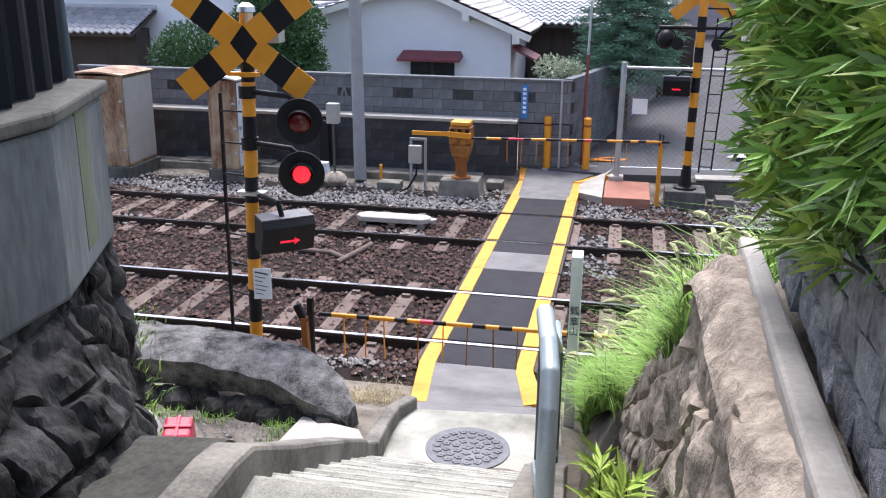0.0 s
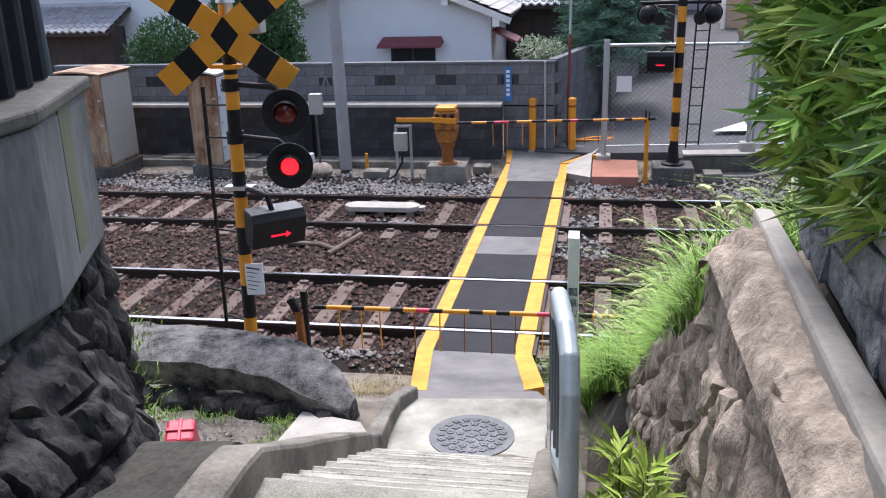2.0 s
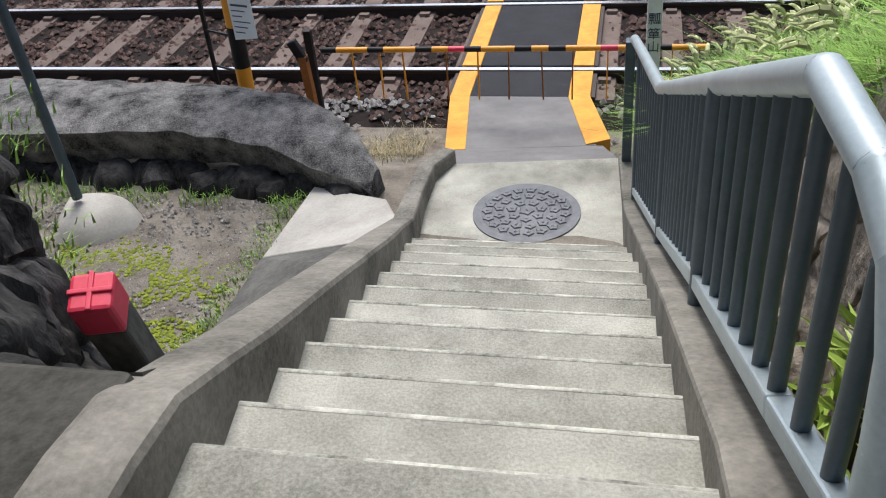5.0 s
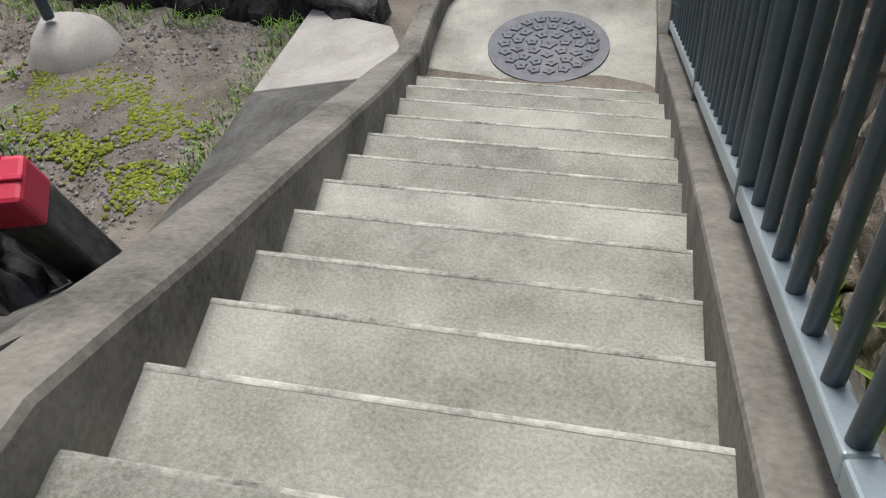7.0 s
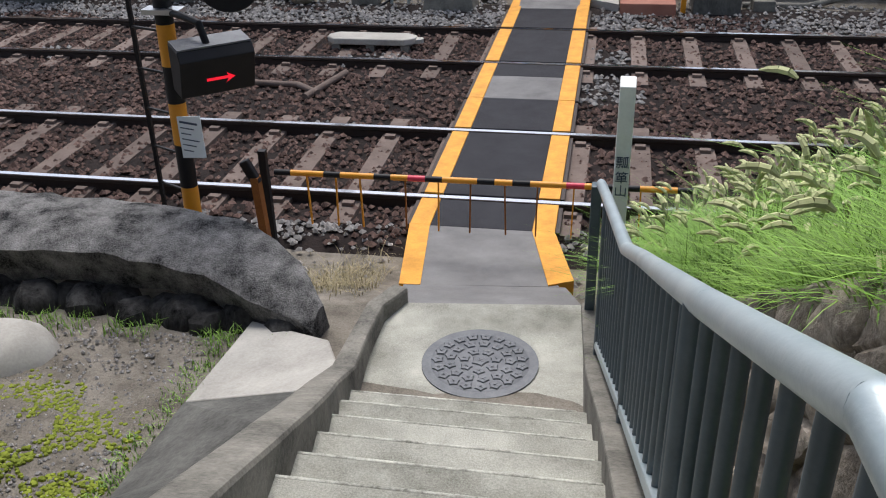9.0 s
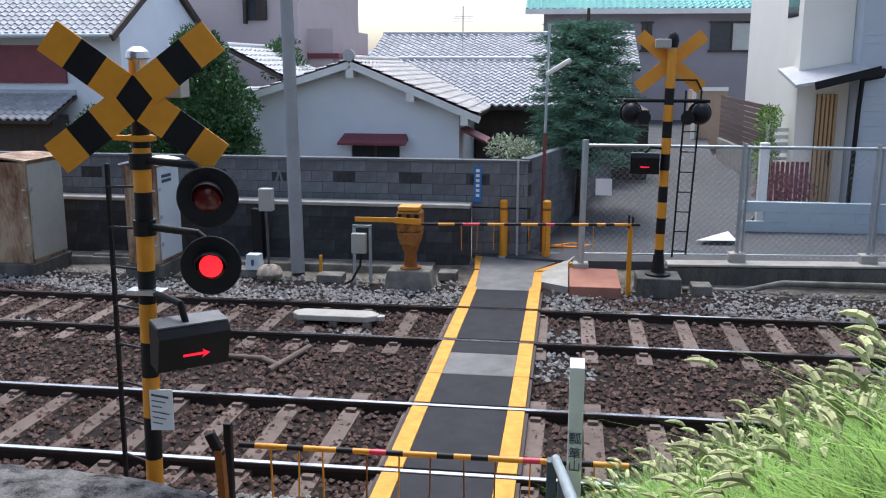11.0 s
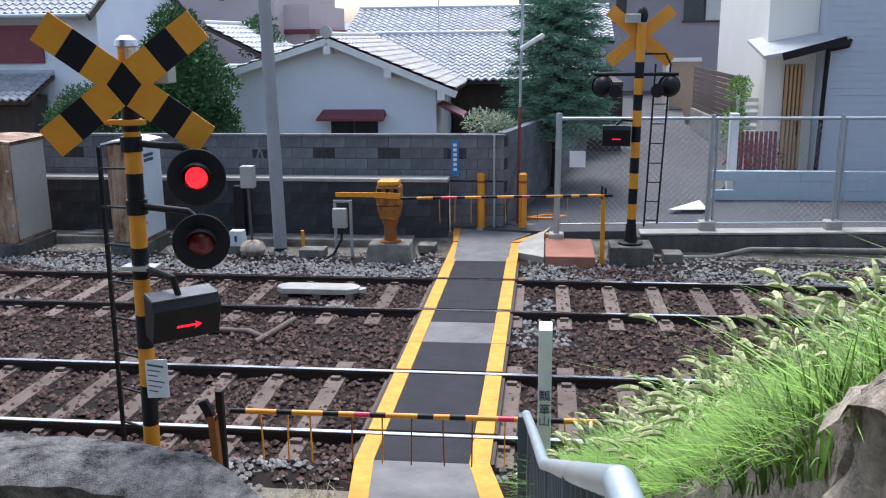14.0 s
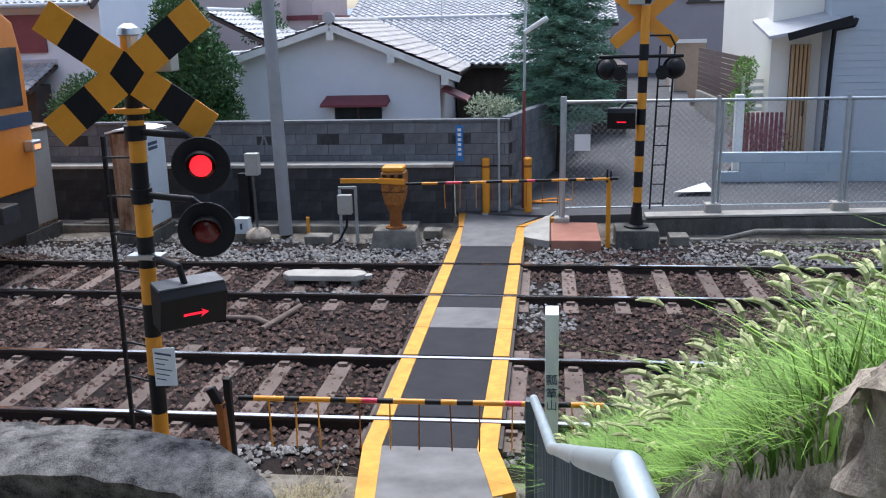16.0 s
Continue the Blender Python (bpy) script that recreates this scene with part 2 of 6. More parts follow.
TILE = mat("grey roof tile", (0.30, 0.305, 0.325), (0.50, 0.505, 0.525), 0.5, scale=3, fine=40, bump=0.1, island=0.12)
TILE_WARM = mat("weathered roof tile", (0.30, 0.285, 0.28), (0.45, 0.43, 0.42), 0.65, scale=3, fine=40, bump=0.1, island=0.14)
TEAL = mat("teal glazed tile", (0.17, 0.47, 0.43), (0.26, 0.58, 0.53), 0.45, scale=2, bump=0.05, island=0.1)
MAROON = mat("maroon sheet metal", (0.13, 0.02, 0.035), (0.22, 0.05, 0.06), 0.5, scale=4, bump=0.05)
DARK_WOOD = mat("dark timber", (0.025, 0.018, 0.015), (0.07, 0.05, 0.042), 0.7, scale=6, fine=60, bump=0.2, stretch=(1, 1, 0.2))
WOOD = mat("light wooden slat", (0.42, 0.24, 0.11), (0.56, 0.36, 0.18), 0.6, scale=5, fine=50, bump=0.1, stretch=(1, 1, 0.15))
FENCE_BROWN = mat("brown fence board", (0.10, 0.065, 0.055), (0.17, 0.115, 0.095), 0.7, bump=0.1, each=0.2)
CLAD = mat("black corrugated sheet", (0.004, 0.005, 0.008), (0.012, 0.014, 0.02), 0.6, bump=0.1, spec=0.08)
PLATE_WHITE = mat("white sign plate", (0.68, 0.73, 0.76), (0.76, 0.80, 0.82), 0.45, bump=0.02)
INK = mat("sign lettering", (0.03, 0.05, 0.09), (0.05, 0.07, 0.12), 0.6, bump=0)
BLUE_SIGN = mat("blue enamel", (0.02, 0.16, 0.42), (0.04, 0.2, 0.5), 0.35, bump=0.02)
IRON = mat("cast iron", (0.07, 0.075, 0.085), (0.17, 0.175, 0.185), 0.6, 0.3, scale=10, fine=90, bump=0.15)
LENS_DARK = mat("dark red lens", (0.09, 0.004, 0.006), (0.14, 0.01, 0.012), 0.15, bump=0.03)
LENS_LIT = glow("lit red lens", (1.0, 0.010, 0.016), 1.3)
LED_RED = glow("red led", (0.75, 0.01, 0.03), 0.7)
GLASS = mat("dark window glass", (0.02, 0.025, 0.03), (0.04, 0.05, 0.055), 0.08, bump=0.0)
BLIND = mat("pale window blind", (0.45, 0.48, 0.46), (0.55, 0.57, 0.55), 0.6, bump=0.02)
LEAF = mat("shrub leaf", (0.025, 0.08, 0.025), (0.085, 0.19, 0.06), 0.55, scale=2, bump=0, island=0.45)
LEAF_BLUE = mat("cedar needle", (0.10, 0.22, 0.15), (0.24, 0.40, 0.29), 0.65, scale=2, bump=0, island=0.4)
LEAF_HEDGE = mat("yew pine leaf", (0.08, 0.20, 0.03), (0.28, 0.48, 0.09), 0.4, scale=3, bump=0, island=0.5)
LEAF_TIP = mat("young yew pine leaf", (0.24, 0.36, 0.06), (0.38, 0.48, 0.1), 0.45, scale=3, bump=0, island=0.3)
GRASS = mat("summer grass", (0.065, 0.175, 0.02), (0.29, 0.45, 0.085), 0.6, scale=2, bump=0, island=0.55, spec=0.3)
SEED = mat("green foxtail seed head", (0.42, 0.44, 0.2), (0.62, 0.62, 0.36), 0.8, scale=9, bump=0.2, island=0.25)
MOSS = mat("yellow green moss", (0.09, 0.12, 0.015), (0.24, 0.27, 0.035), 0.95, scale=12, bump=0.5, island=0.3)
DRY = mat("dry grass", (0.26, 0.21, 0.12), (0.42, 0.36, 0.22), 0.8, bump=0, island=0.3)
BARK = mat("bark", (0.05, 0.038, 0.028), (0.12, 0.09, 0.07), 0.9, scale=8, bump=0.6, stretch=(1, 1, 0.3))
TRAIN_ORANGE = mat("orange train paint", (0.72, 0.22, 0.025), (0.78, 0.27, 0.035), 0.3, bump=0.01)
TRAIN_DARK = mat("train underframe", (0.02, 0.02, 0.022), (0.05, 0.05, 0.052), 0.6, bump=0.1)
STEEL = mat("brushed steel", (0.5, 0.51, 0.52), (0.58, 0.59, 0.6), 0.3, 0.8, bump=0.02)
BLUE_WALL = mat("pale blue block wall", (0.34, 0.42, 0.48), (0.46, 0.53, 0.58), 0.85, scale=2, fine=40, bump=0.2)
BRICK_PINK = mat("red concrete slab", (0.28, 0.12, 0.085), (0.40, 0.20, 0.15), 0.9, scale=4, bump=0.2)
rnd = random.Random(7)

# ---- ground ----
RAIL_Y = (0.0, 1.505, 3.70, 5.205)


def lerp_table(t, table):
    if t <= table[0][0]:
        return table[0][1]
    for (a, va), (b, vb) in zip(table, table[1:]):
        if t <= b:
            return va + (vb - va) * (t - a) / (b - a)
    return table[-1][1]


def wall_top(y):
    return lerp_table(y, ((-5.8, 2.72), (-3.4, 1.2), (-2.2, 0.5), (-1.2, 0.12), (-0.95, -0.12)))


def ground_z(x, y):
    """Height of the earth: low track bed, a bank towards the stairs, a grassy mound beside them."""
    z = lerp_table(y, ((-9.0, 1.5), (-5.6, 1.3), (-5.2, 1.05), (-4.75, 0.66), (-4.2, 0.5), (-3.0, 0.42), (-2.2, 0.32), (-1.5, 0.0), (-0.9, -0.16), (7.3, -0.16), (8.2, 0.02), (12.0, 0.2), (40.0, 0.0)))
    if x > 1.45 and y < -0.9:
        low = lerp_table(y, ((-5.5, 0.75), (-3.0, 0.5), (-1.0, -0.12)))
        z = low
        edge = lerp_table(y, ((-6.2, 1.84), (-3.4, 1.76), (-3.0, 1.5)))
        if x > edge:
            z = max(low, wall_top(y) - 0.05 + min(1.5, (x - edge) * 0.58) * lerp_table(y, ((-1.5, 1.0), (-0.95, 0.0))))
    return z


def axis_steps(lo, hi, step, far):
    a = [lo + step * i for i in range(int(round((hi - lo) / step)) + 1)]
    out, d = [], step
    while d < far:
        d *= 1.7
        out.append(d)
    return [lo - d for d in reversed(out)] + a + [hi + d for d in out]


gx, gy = axis_steps(-10, 9, 0.25, 900), axis_steps(-9.5, 13, 0.25, 900)
earth = Shape()
earth.v = [(x, y, ground_z(x, y) + 0.03 * noise.noise((x * 1.3, y * 1.3, 0))) for y in gy for x in gx]
earth.f = [(j * len(gx) + i, j * len(gx) + i + 1, (j + 1) * len(gx) + i + 1, (j + 1) * len(gx) + i) for j in range(len(gy) - 1) for i in range(len(gx) - 1)]
tagged(part("ground", earth, DIRT, round_=True, closed=False), "bare gravelly brown earth beside the stairs", "ground", kind="structure")

# bed much darker than the stones, seen in the gaps between them
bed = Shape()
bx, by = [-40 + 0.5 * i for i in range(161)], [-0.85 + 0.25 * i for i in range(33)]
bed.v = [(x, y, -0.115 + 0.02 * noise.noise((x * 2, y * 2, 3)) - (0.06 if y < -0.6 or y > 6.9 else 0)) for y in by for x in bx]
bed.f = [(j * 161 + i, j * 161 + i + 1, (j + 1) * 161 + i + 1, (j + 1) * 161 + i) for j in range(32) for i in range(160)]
tagged(part("track_bed", bed, BED, round_=True, closed=False), "near black brown ballast bed under both railway tracks", "track bed", kind="structure")


def scatter_stones(name, spots, material, label):
    s = Shape()
    for x, y, z, r in spots:
        a = rnd.random() * math.tau
        p = []
        for d in ((1, 0, 0), (0, 1, 0), (-1, 0, 0), (0, -1, 0), (0, 0, 0.8), (0, 0, -0.6)):
            k = r * rnd.uniform(0.7, 1.25)
            p.append((x + k * (d[0] * math.cos(a) - d[1] * math.sin(a)), y + k * (d[0] * math.sin(a) + d[1] * math.cos(a)), z + k * d[2]))
        s.add(p, [(0, 1, 4), (1, 2, 4), (2, 3, 4), (3, 0, 4), (1, 0, 5), (2, 1, 5), (3, 2, 5), (0, 3, 5)])
    return tagged(part(name, s, material, closed=False), label, "gravel", kind="stuff")


brown, grey = [], []
while len(brown) < 25000:
    x, y = rnd.uniform(-11, 9), rnd.uniform(-0.7, 6.4)
    if -0.2 < x < 0.95 or any(abs(y - r) < 0.07 for r in RAIL_Y):
        continue
    (grey if noise.noise((x * 0.5, y * 0.9, 5)) + (0.5 if y > 5.5 or y < -0.4 else 0) > 0.42 else brown).append((x, y, -0.10 + rnd.uniform(-0.02, 0.02), rnd.uniform(0.02, 0.042)))
while len(grey) < 10500:
    x = rnd.uniform(-11, 9)
    y = rnd.choice((rnd.uniform(5.4, 7.3), rnd.uniform(5.4, 7.3), rnd.uniform(-1.5, -0.3)))
    if -0.3 < x < 1.1:
        continue
    grey.append((x, y, ground_z(x, y) + (0.06 if -0.85 < y < 7.1 else 0.02) + rnd.uniform(-0.02, 0.02), rnd.uniform(0.018, 0.04)))
scatter_stones("ballast", brown, BALLAST, "rust brown crushed stone ballast between the sleepers")
scatter_stones("pale_ballast", grey, BALLAST_GREY, "pale grey crushed stone beside the far track")


# ---- railway tracks ----
def rail_profile(y, x0, x1, half, z0, z1):
    return Shape().box(x0, x1, y - half, y + half, z0, z1)


def track(y0, label):
    t = thing("railway_track", label, "railway track", "parallel railway tracks")
    for y in (y0, y0 + 1.505):
        prof = [(-0.065, -0.152), (0.065, -0.152), (0.065, -0.142), (0.01, -0.128), (0.01, -0.045), (0.034, -0.03), (0.034, -0.004), (-0.034, -0.004), (-0.034, -0.03), (-0.01, -0.045), (-0.01, -0.128), (-0.065, -0.142)]
        n = len(prof)
        s = Shape().add([(x, y + a, b) for x in (-45, 45) for a, b in prof], [tuple(range(n)), tuple(range(n, 2 * n))[::-1]] + [(i, n + i, n + (i + 1) % n, (i + 1) % n) for i in range(n)])
        r = part("rail", s, RAIL_SIDE, t)
        part("rail_head", Shape().box(-45, 45, y - 0.026, y + 0.026, -0.004, 0.0), RAIL_TOP, r, "polished running surface")
    me = None
    for i in range(48):
        x = -15.2 + 0.6 * i
        if me is None:
            s = Shape()
            c = y0 + 0.7525
            s.hexa([(-0.12, c - 1.2, -0.26), (0.12, c - 1.2, -0.26), (0.12, c + 1.2, -0.26), (-0.12, c + 1.2, -0.26), (-0.09, c - 1.18, -0.078), (0.09, c - 1.18, -0.078), (0.09, c + 1.18, -0.078), (-0.09, c + 1.18, -0.078)])
            for y in (y0, y0 + 1.505):
                s.box(-0.05, 0.05, y - 0.13, y - 0.07, -0.079, -0.045).box(-0.05, 0.05, y + 0.07, y + 0.13, -0.079, -0.045)
            me = s.mesh("sleeper")
            me.materials.append(SLEEPER)
        if -0.15 < x < 0.9:
            continue
        o = new("sleeper", me)
        o.location = (x + rnd.uniform(-0.03, 0.03), 0, rnd.uniform(-0.012, 0.004))
        o.rotation_euler = (0, 0, rnd.uniform(-0.008, 0.008))
        o.parent = t


track(0.0, "rusty steel track with worn shiny rails beside the stairs")
track(3.70, "rusty steel track with concrete sleepers before the block wall")

# ---- level crossing deck ----
deck = tagged(new("level_crossing"), "narrow asphalt foot crossing with yellow painted edges", "level crossing", kind="structure")
XL, XR = -0.19, 0.925


def deck_panel(y0, y1, material, z=0.0):
    part("asphalt_panel", Shape().box(XL + 0.16, XR - 0.17, y0, y1, z - 0.2, z), material, deck, bevel=0.008)


for y0, y1, m in ((-0.52, -0.05, DARK_ASPHALT), (0.06, 1.45, DARK_ASPHALT), (1.565, 2.44, DARK_ASPHALT), (2.445, 3.2, ASPHALT), (3.205, 3.645, DARK_ASPHALT), (3.76, 5.15, DARK_ASPHALT), (5.265, 6.27, DARK_ASPHALT)):
    deck_panel(y0, y1, m)
for y0, y1 in ((-0.52, -0.05), (0.06, 1.45), (1.565, 2.435), (2.445, 3.645), (3.76, 5.15), (5.265, 6.27), (6.275, 7.55)):
    for a, b in ((XL, XL + 0.16), (XR - 0.17, XR)):
        part("yellow_edge", Shape().box(a, b, y0, y1, -0.2, 0.004), ROAD_YELLOW, deck, bevel=0.006)
    for a, b in ((XL - 0.035, XL - 0.003), (XR + 0.003, XR + 0.035)):
        if y0 < 6:
            part("steel_edge", Shape().box(a, b, y0 + 0.02, y1 - 0.02, -0.16, -0.012), RAIL_SIDE, deck)
part("far_ramp", Shape().slab([(XL + 0.13, 6.275, 0.0), (XR - 0.14, 6.275, 0.0), (XR - 0.14, 7.6, 0.02), (1.5, 8.7, 0.09), (-0.2, 8.7, 0.09), (XL + 0.05, 8.4, 0.08)], 0.25), ASPHALT, deck)
part("yellow_edge", Shape().slab([(XL, 7.555, 0.024), (XL + 0.13, 7.555, 0.024), (-0.12, 8.45, 0.085), (-0.28, 8.45, 0.085)], 0.2), ROAD_YELLOW, deck)
part("yellow_edge", Shape().slab([(XR - 0.14, 7.555, 0.024), (XR, 7.555, 0.024), (1.62, 8.2, 0.1), (1.5, 8.34, 0.1)], 0.2), ROAD_YELLOW, deck)
part("near_ramp", Shape().slab([(0.05, -1.66, 0.15), (1.02, -1.56, 0.15), (XR - 0.17, -0.525, 0.0), (XL + 0.16, -0.525, 0.0)], 0.3), ASPHALT, deck)
part("near_ramp", Shape().slab([(0.14, -2.3, 0.385), (1.2, -2.18, 0.385), (1.06, -1.565, 0.152), (0.02, -1.665, 0.152)], 0.4), ASPHALT, deck)
part("yellow_edge", Shape().slab([(-0.01, -1.67, 0.158), (0.13, -1.66, 0.158), (XL + 0.16, -0.525, 0.006), (XL, -0.525, 0.006)], 0.25), ROAD_YELLOW, deck)
part("yellow_edge", Shape().slab([(0.95, -1.56, 0.158), (1.11, -1.48, 0.158), (XR, -0.525, 0.006), (XR - 0.17, -0.525, 0.006)], 0.25), ROAD_YELLOW, deck)

# ---- stairs ----
stairs = tagged(new("staircase"), "worn concrete stairs down to the foot crossing", "stairs", kind="structure")
# nosing by nosing from the landing up: left end, right end, distance, height
Z0 = 0.43
NOSINGS = ((0.16, 1.20, -3.38, 0.618), (0.225, 1.225, -3.68, 0.80), (0.285, 1.25, -4.0, 0.989), (0.335, 1.28, -4.30, 1.16), (0.375, 1.305, -4.58, 1.32), (0.405, 1.33, -4.82, 1.449), (0.43, 1.345, -5.05, 1.573), (0.46, 1.362, -5.28, 1.699), (0.487, 1.375, -5.512, 1.821), (0.515, 1.382, -5.725, 1.937), (0.54, 1.39, -5.945, 2.062), (0.567, 1.4, -6.15, 2.177))
part("landing", Shape().slab([(0.1, -2.29, Z0 - 0.02), (0.1, -3.42, Z0), (1.25, -3.42, Z0), (1.24, -2.16, Z0 - 0.02)], 0.5), STEP_CONCRETE, stairs, bevel=0.012)
for (a, b, y, z), (c, d, y2, _) in zip(NOSINGS, NOSINGS[1:]):
    part("step", Shape().slab([(a - 0.05, y, z - 0.004), (c - 0.05, y2 - 0.02, z + 0.004), (d + 0.05, y2 - 0.02, z + 0.004), (b + 0.05, y, z - 0.004)], 0.35), STEP_CONCRETE, stairs, bevel=0.012)
part("upper_landing", Shape().slab([(0.5, -6.15, 2.177), (0.5, -9.3, 2.2), (1.85, -9.3, 2.2), (1.85, -7.3, 2.19), (1.45, -7.3, 2.19), (1.45, -6.15, 2.177)], 0.4), STEP_CONCRETE, stairs, bevel=0.012)


def nose(y):
    return lerp_table(-y, [(-n[2], n[3]) for n in NOSINGS])


def strip(points, widths, drop, name, material, bevel=0.012):
    """A kerb along points (x, y, z of its middle line) of that width."""
    s = Shape()
    ring = []
    for i, p in enumerate(points):
        a, b = points[max(0, i - 1)], points[min(len(points) - 1, i + 1)]
        d = Vector((b[0] - a[0], b[1] - a[1], 0)).normalized()
        q = Vector((-d.y, d.x, 0)) * widths[i] / 2
        c = Vector(p)
        ring.append((c + q, c - q, c - q - Vector((0, 0, drop)), c + q - Vector((0, 0, drop))))
    v = [p for r in ring for p in r]
    n = len(ring)
    f = [(4 * i + j, 4 * i + (j + 1) % 4, 4 * i + 4 + (j + 1) % 4, 4 * i + 4 + j) for i in range(n - 1) for j in range(4)] + [(0, 1, 2, 3), (4 * n - 4, 4 * n - 3, 4 * n - 2, 4 * n - 1)]
    return part(name, s.add(v, f), material, stairs, bevel=bevel)


strip([(0.15, -2.24, 0.5), (0.06, -2.5, 0.53), (0.06, -2.85, 0.56), (0.085, -3.2, 0.62), (0.15, -3.68, 0.89)] + [(n[0] - 0.06, n[2], n[3] + 0.1) for n in NOSINGS[2:]] + [(0.52, -6.3, 2.31), (0.535, -6.7, 2.33), (0.55, -9.2, 2.34)], [0.1, 0.1, 0.1, 0.12, 0.13] + [0.14] * 10 + [0.14] * 3, 0.8, "kerb", CONCRETE, 0.02)
for a, b, y, z in NOSINGS:
    part("nosing", Shape().slab([(a, y + 0.002, z - 0.003), (a, y - 0.014, z - 0.001), (b, y - 0.012, z - 0.001), (b, y + 0.002, z - 0.003)], 0.018), STEP_EDGE, stairs, bevel=0.005)
strip([(1.24, -2.2, 0.45), (1.28, -2.72, 0.46), (1.31, -3.2, 0.69), (1.37, -4.01, 1.08), (1.41, -5.3, 1.82), (1.45, -6.08, 2.2), (1.46, -6.4, 2.3), (1.47, -7.3, 2.3)], [0.13, 0.14, 0.16, 0.16, 0.16, 0.16, 0.16, 0.16], 0.8, "kerb", CONCRETE)
part("apron", Shape().slab([(0.47, -6.08, 2.26), (0.15, -6.02, 2.2), (-0.2, -6.0, 2.12), (-0.3, -9.2, 2.2), (0.48, -9.2, 2.3)], 0.9), MOSSY_CONCRETE, stairs, bevel=0.02)
part("ramp", Shape().slab([(-0.62, -2.62, 0.43), (-0.66, -3.41, 0.47), (0.05, -3.45, 0.66), (0.02, -3.1, 0.55), (-0.12, -2.8, 0.47)], 0.3), PALE_CONCRETE, stairs, "pale worn concrete apron", bevel=0.01)
bank_out = ((-0.66, -3.415, 0.47), (-0.62, -4.17, 0.58), (-0.5, -4.8, 0.85), (-0.35, -5.4, 1.35), (-0.2, -6.0, 2.1))
bank_in = ((0.06, -3.455, 0.66), (0.2, -4.17, 1.02), (0.31, -4.8, 1.42), (0.38, -5.4, 1.74), (0.47, -6.07, 2.24))
for p, p2, q2, q in zip(bank_out, bank_out[1:], bank_in[1:], bank_in):
    part("bank_slab", Shape().slab([p, p2, q2, q], 0.5), DARK_CONCRETE, stairs)

# manhole cover on the landing
mh = thing("manhole_cover", "cast iron manhole cover with a raised blossom pattern", "manhole cover", at=(0.69, -2.83, Z0 - 0.004))
part("frame", Shape().lathe((0, 0, -0.06), (0, 0, 1), [(0, 0.3), (0.066, 0.3), (0.068, 0.265)], 40), IRON, mh, round_=True)
part("cover", Shape().lathe((0, 0, -0.05), (0, 0, 1), [(0, 0.258), (0.055, 0.258), (0.06, 0.25)], 40), IRON, mh, round_=True)
for k in range(4):
    for i in range((1, 7, 13, 19)[k]):
        relief = Shape()
        a = i * math.tau / (1, 7, 13, 19)[k] + k * 0.3
        r = (0.0, 0.085, 0.155, 0.218)[k]
        c = Vector((r * math.cos(a), r * math.sin(a), 0))
        for j in range(5):
            b = a + j * math.tau / 5
            d = Vector((math.cos(b), math.sin(b), 0))
            w = 0.032 if k else 0.045
            n = d.cross(Vector((0, 0, 1))) * w * 0.48
            q = [c + d * 0.003, c + d * w * 0.65 - n, c + d * w * 1.1, c + d * w * 0.65 + n]
            relief.add([(*p.xy, 0.008) for p in q] + [(*(c + (p - c) * 0.85).xy, 0.017) for p in q], [(4, 5, 6, 7), (0, 1, 5, 4), (1, 2, 6, 5), (2, 3, 7, 6), (3, 0, 4, 7)])
        part("blossom", relief, IRON, mh, closed=False)


# ---- stone walls and the concrete slab ----
def stone_face(owner, grid, nu, nv, material, bulge, seed):
    """Irregular stones over the surface grid(u, v), each an object of its own; out is the side on which they bulge."""
    r = random.Random(seed)
    pts = {}
    for j in range(nv + 1):
        for i in range(nu + 1):
            u = (i + (0.5 if j % 2 and 0 < i < nu else 0) * 0.7 + (r.uniform(-0.28, 0.28) if 0 < i < nu else 0)) / nu
            v = (j + (r.uniform(-0.28, 0.28) if 0 < j < nv else 0)) / nv
            pts[i, j] = (min(1, max(0, u)), min(1, max(0, v)))
    for j in range(nv):
        for i in range(nu):
            cs = [pts[i, j], pts[i + 1, j], pts[i + 1, j + 1], pts[i, j + 1]]
            m = (sum(c[0] for c in cs) / 4, sum(c[1] for c in cs) / 4)
            e = 1e-3
            P = Vector(grid(*m))
            nrm = (Vector(grid(m[0] + e, m[1])) - P).cross(Vector(grid(m[0], m[1] + e)) - P).normalized()
            if nrm.dot(bulge[1]) < 0:
                nrm.negate()
            K = 14
            s = Shape()
            h = bulge[0] * r.uniform(0.55, 1.3)
            off = Vector((r.uniform(0, 50), r.uniform(0, 50), 0))
            for b in range(K):
                for a in range(K):
                    p, q = a / (K - 1), b / (K - 1)
                    u = (cs[0][0] * (1 - p) + cs[1][0] * p) * (1 - q) + (cs[3][0] * (1 - p) + cs[2][0] * p) * q
                    v = (cs[0][1] * (1 - p) + cs[1][1] * p) * (1 - q) + (cs[3][1] * (1 - p) + cs[2][1] * p) * q
                    w = (16 * p * (1 - p) * q * (1 - q)) ** 0.28
                    g = Vector(grid(u, v))
                    rough = 0.75 * noise.noise(g * 5 + off) + 0.45 * noise.noise(g * 12 + off) + 0.2 * noise.noise(g * 27 + off)
                    s.v.append(tuple(g + nrm * (0.5 * h * w - 0.02 + 0.8 * h * rough * min(1, w * 2))))
            s.f = [(b * K + a, b * K + a + 1, (b + 1) * K + a + 1, (b + 1) * K + a) for b in range(K - 1) for a in range(K - 1)]
            part("stone", s, material, owner, round_=True, closed=False)


def bilinear(p00, p10, p11, p01):
    p00, p10, p11, p01 = map(Vector, (p00, p10, p11, p01))
    return lambda u, v: (p00 * (1 - u) + p10 * u) * (1 - v) + (p01 * (1 - u) + p11 * u) * v


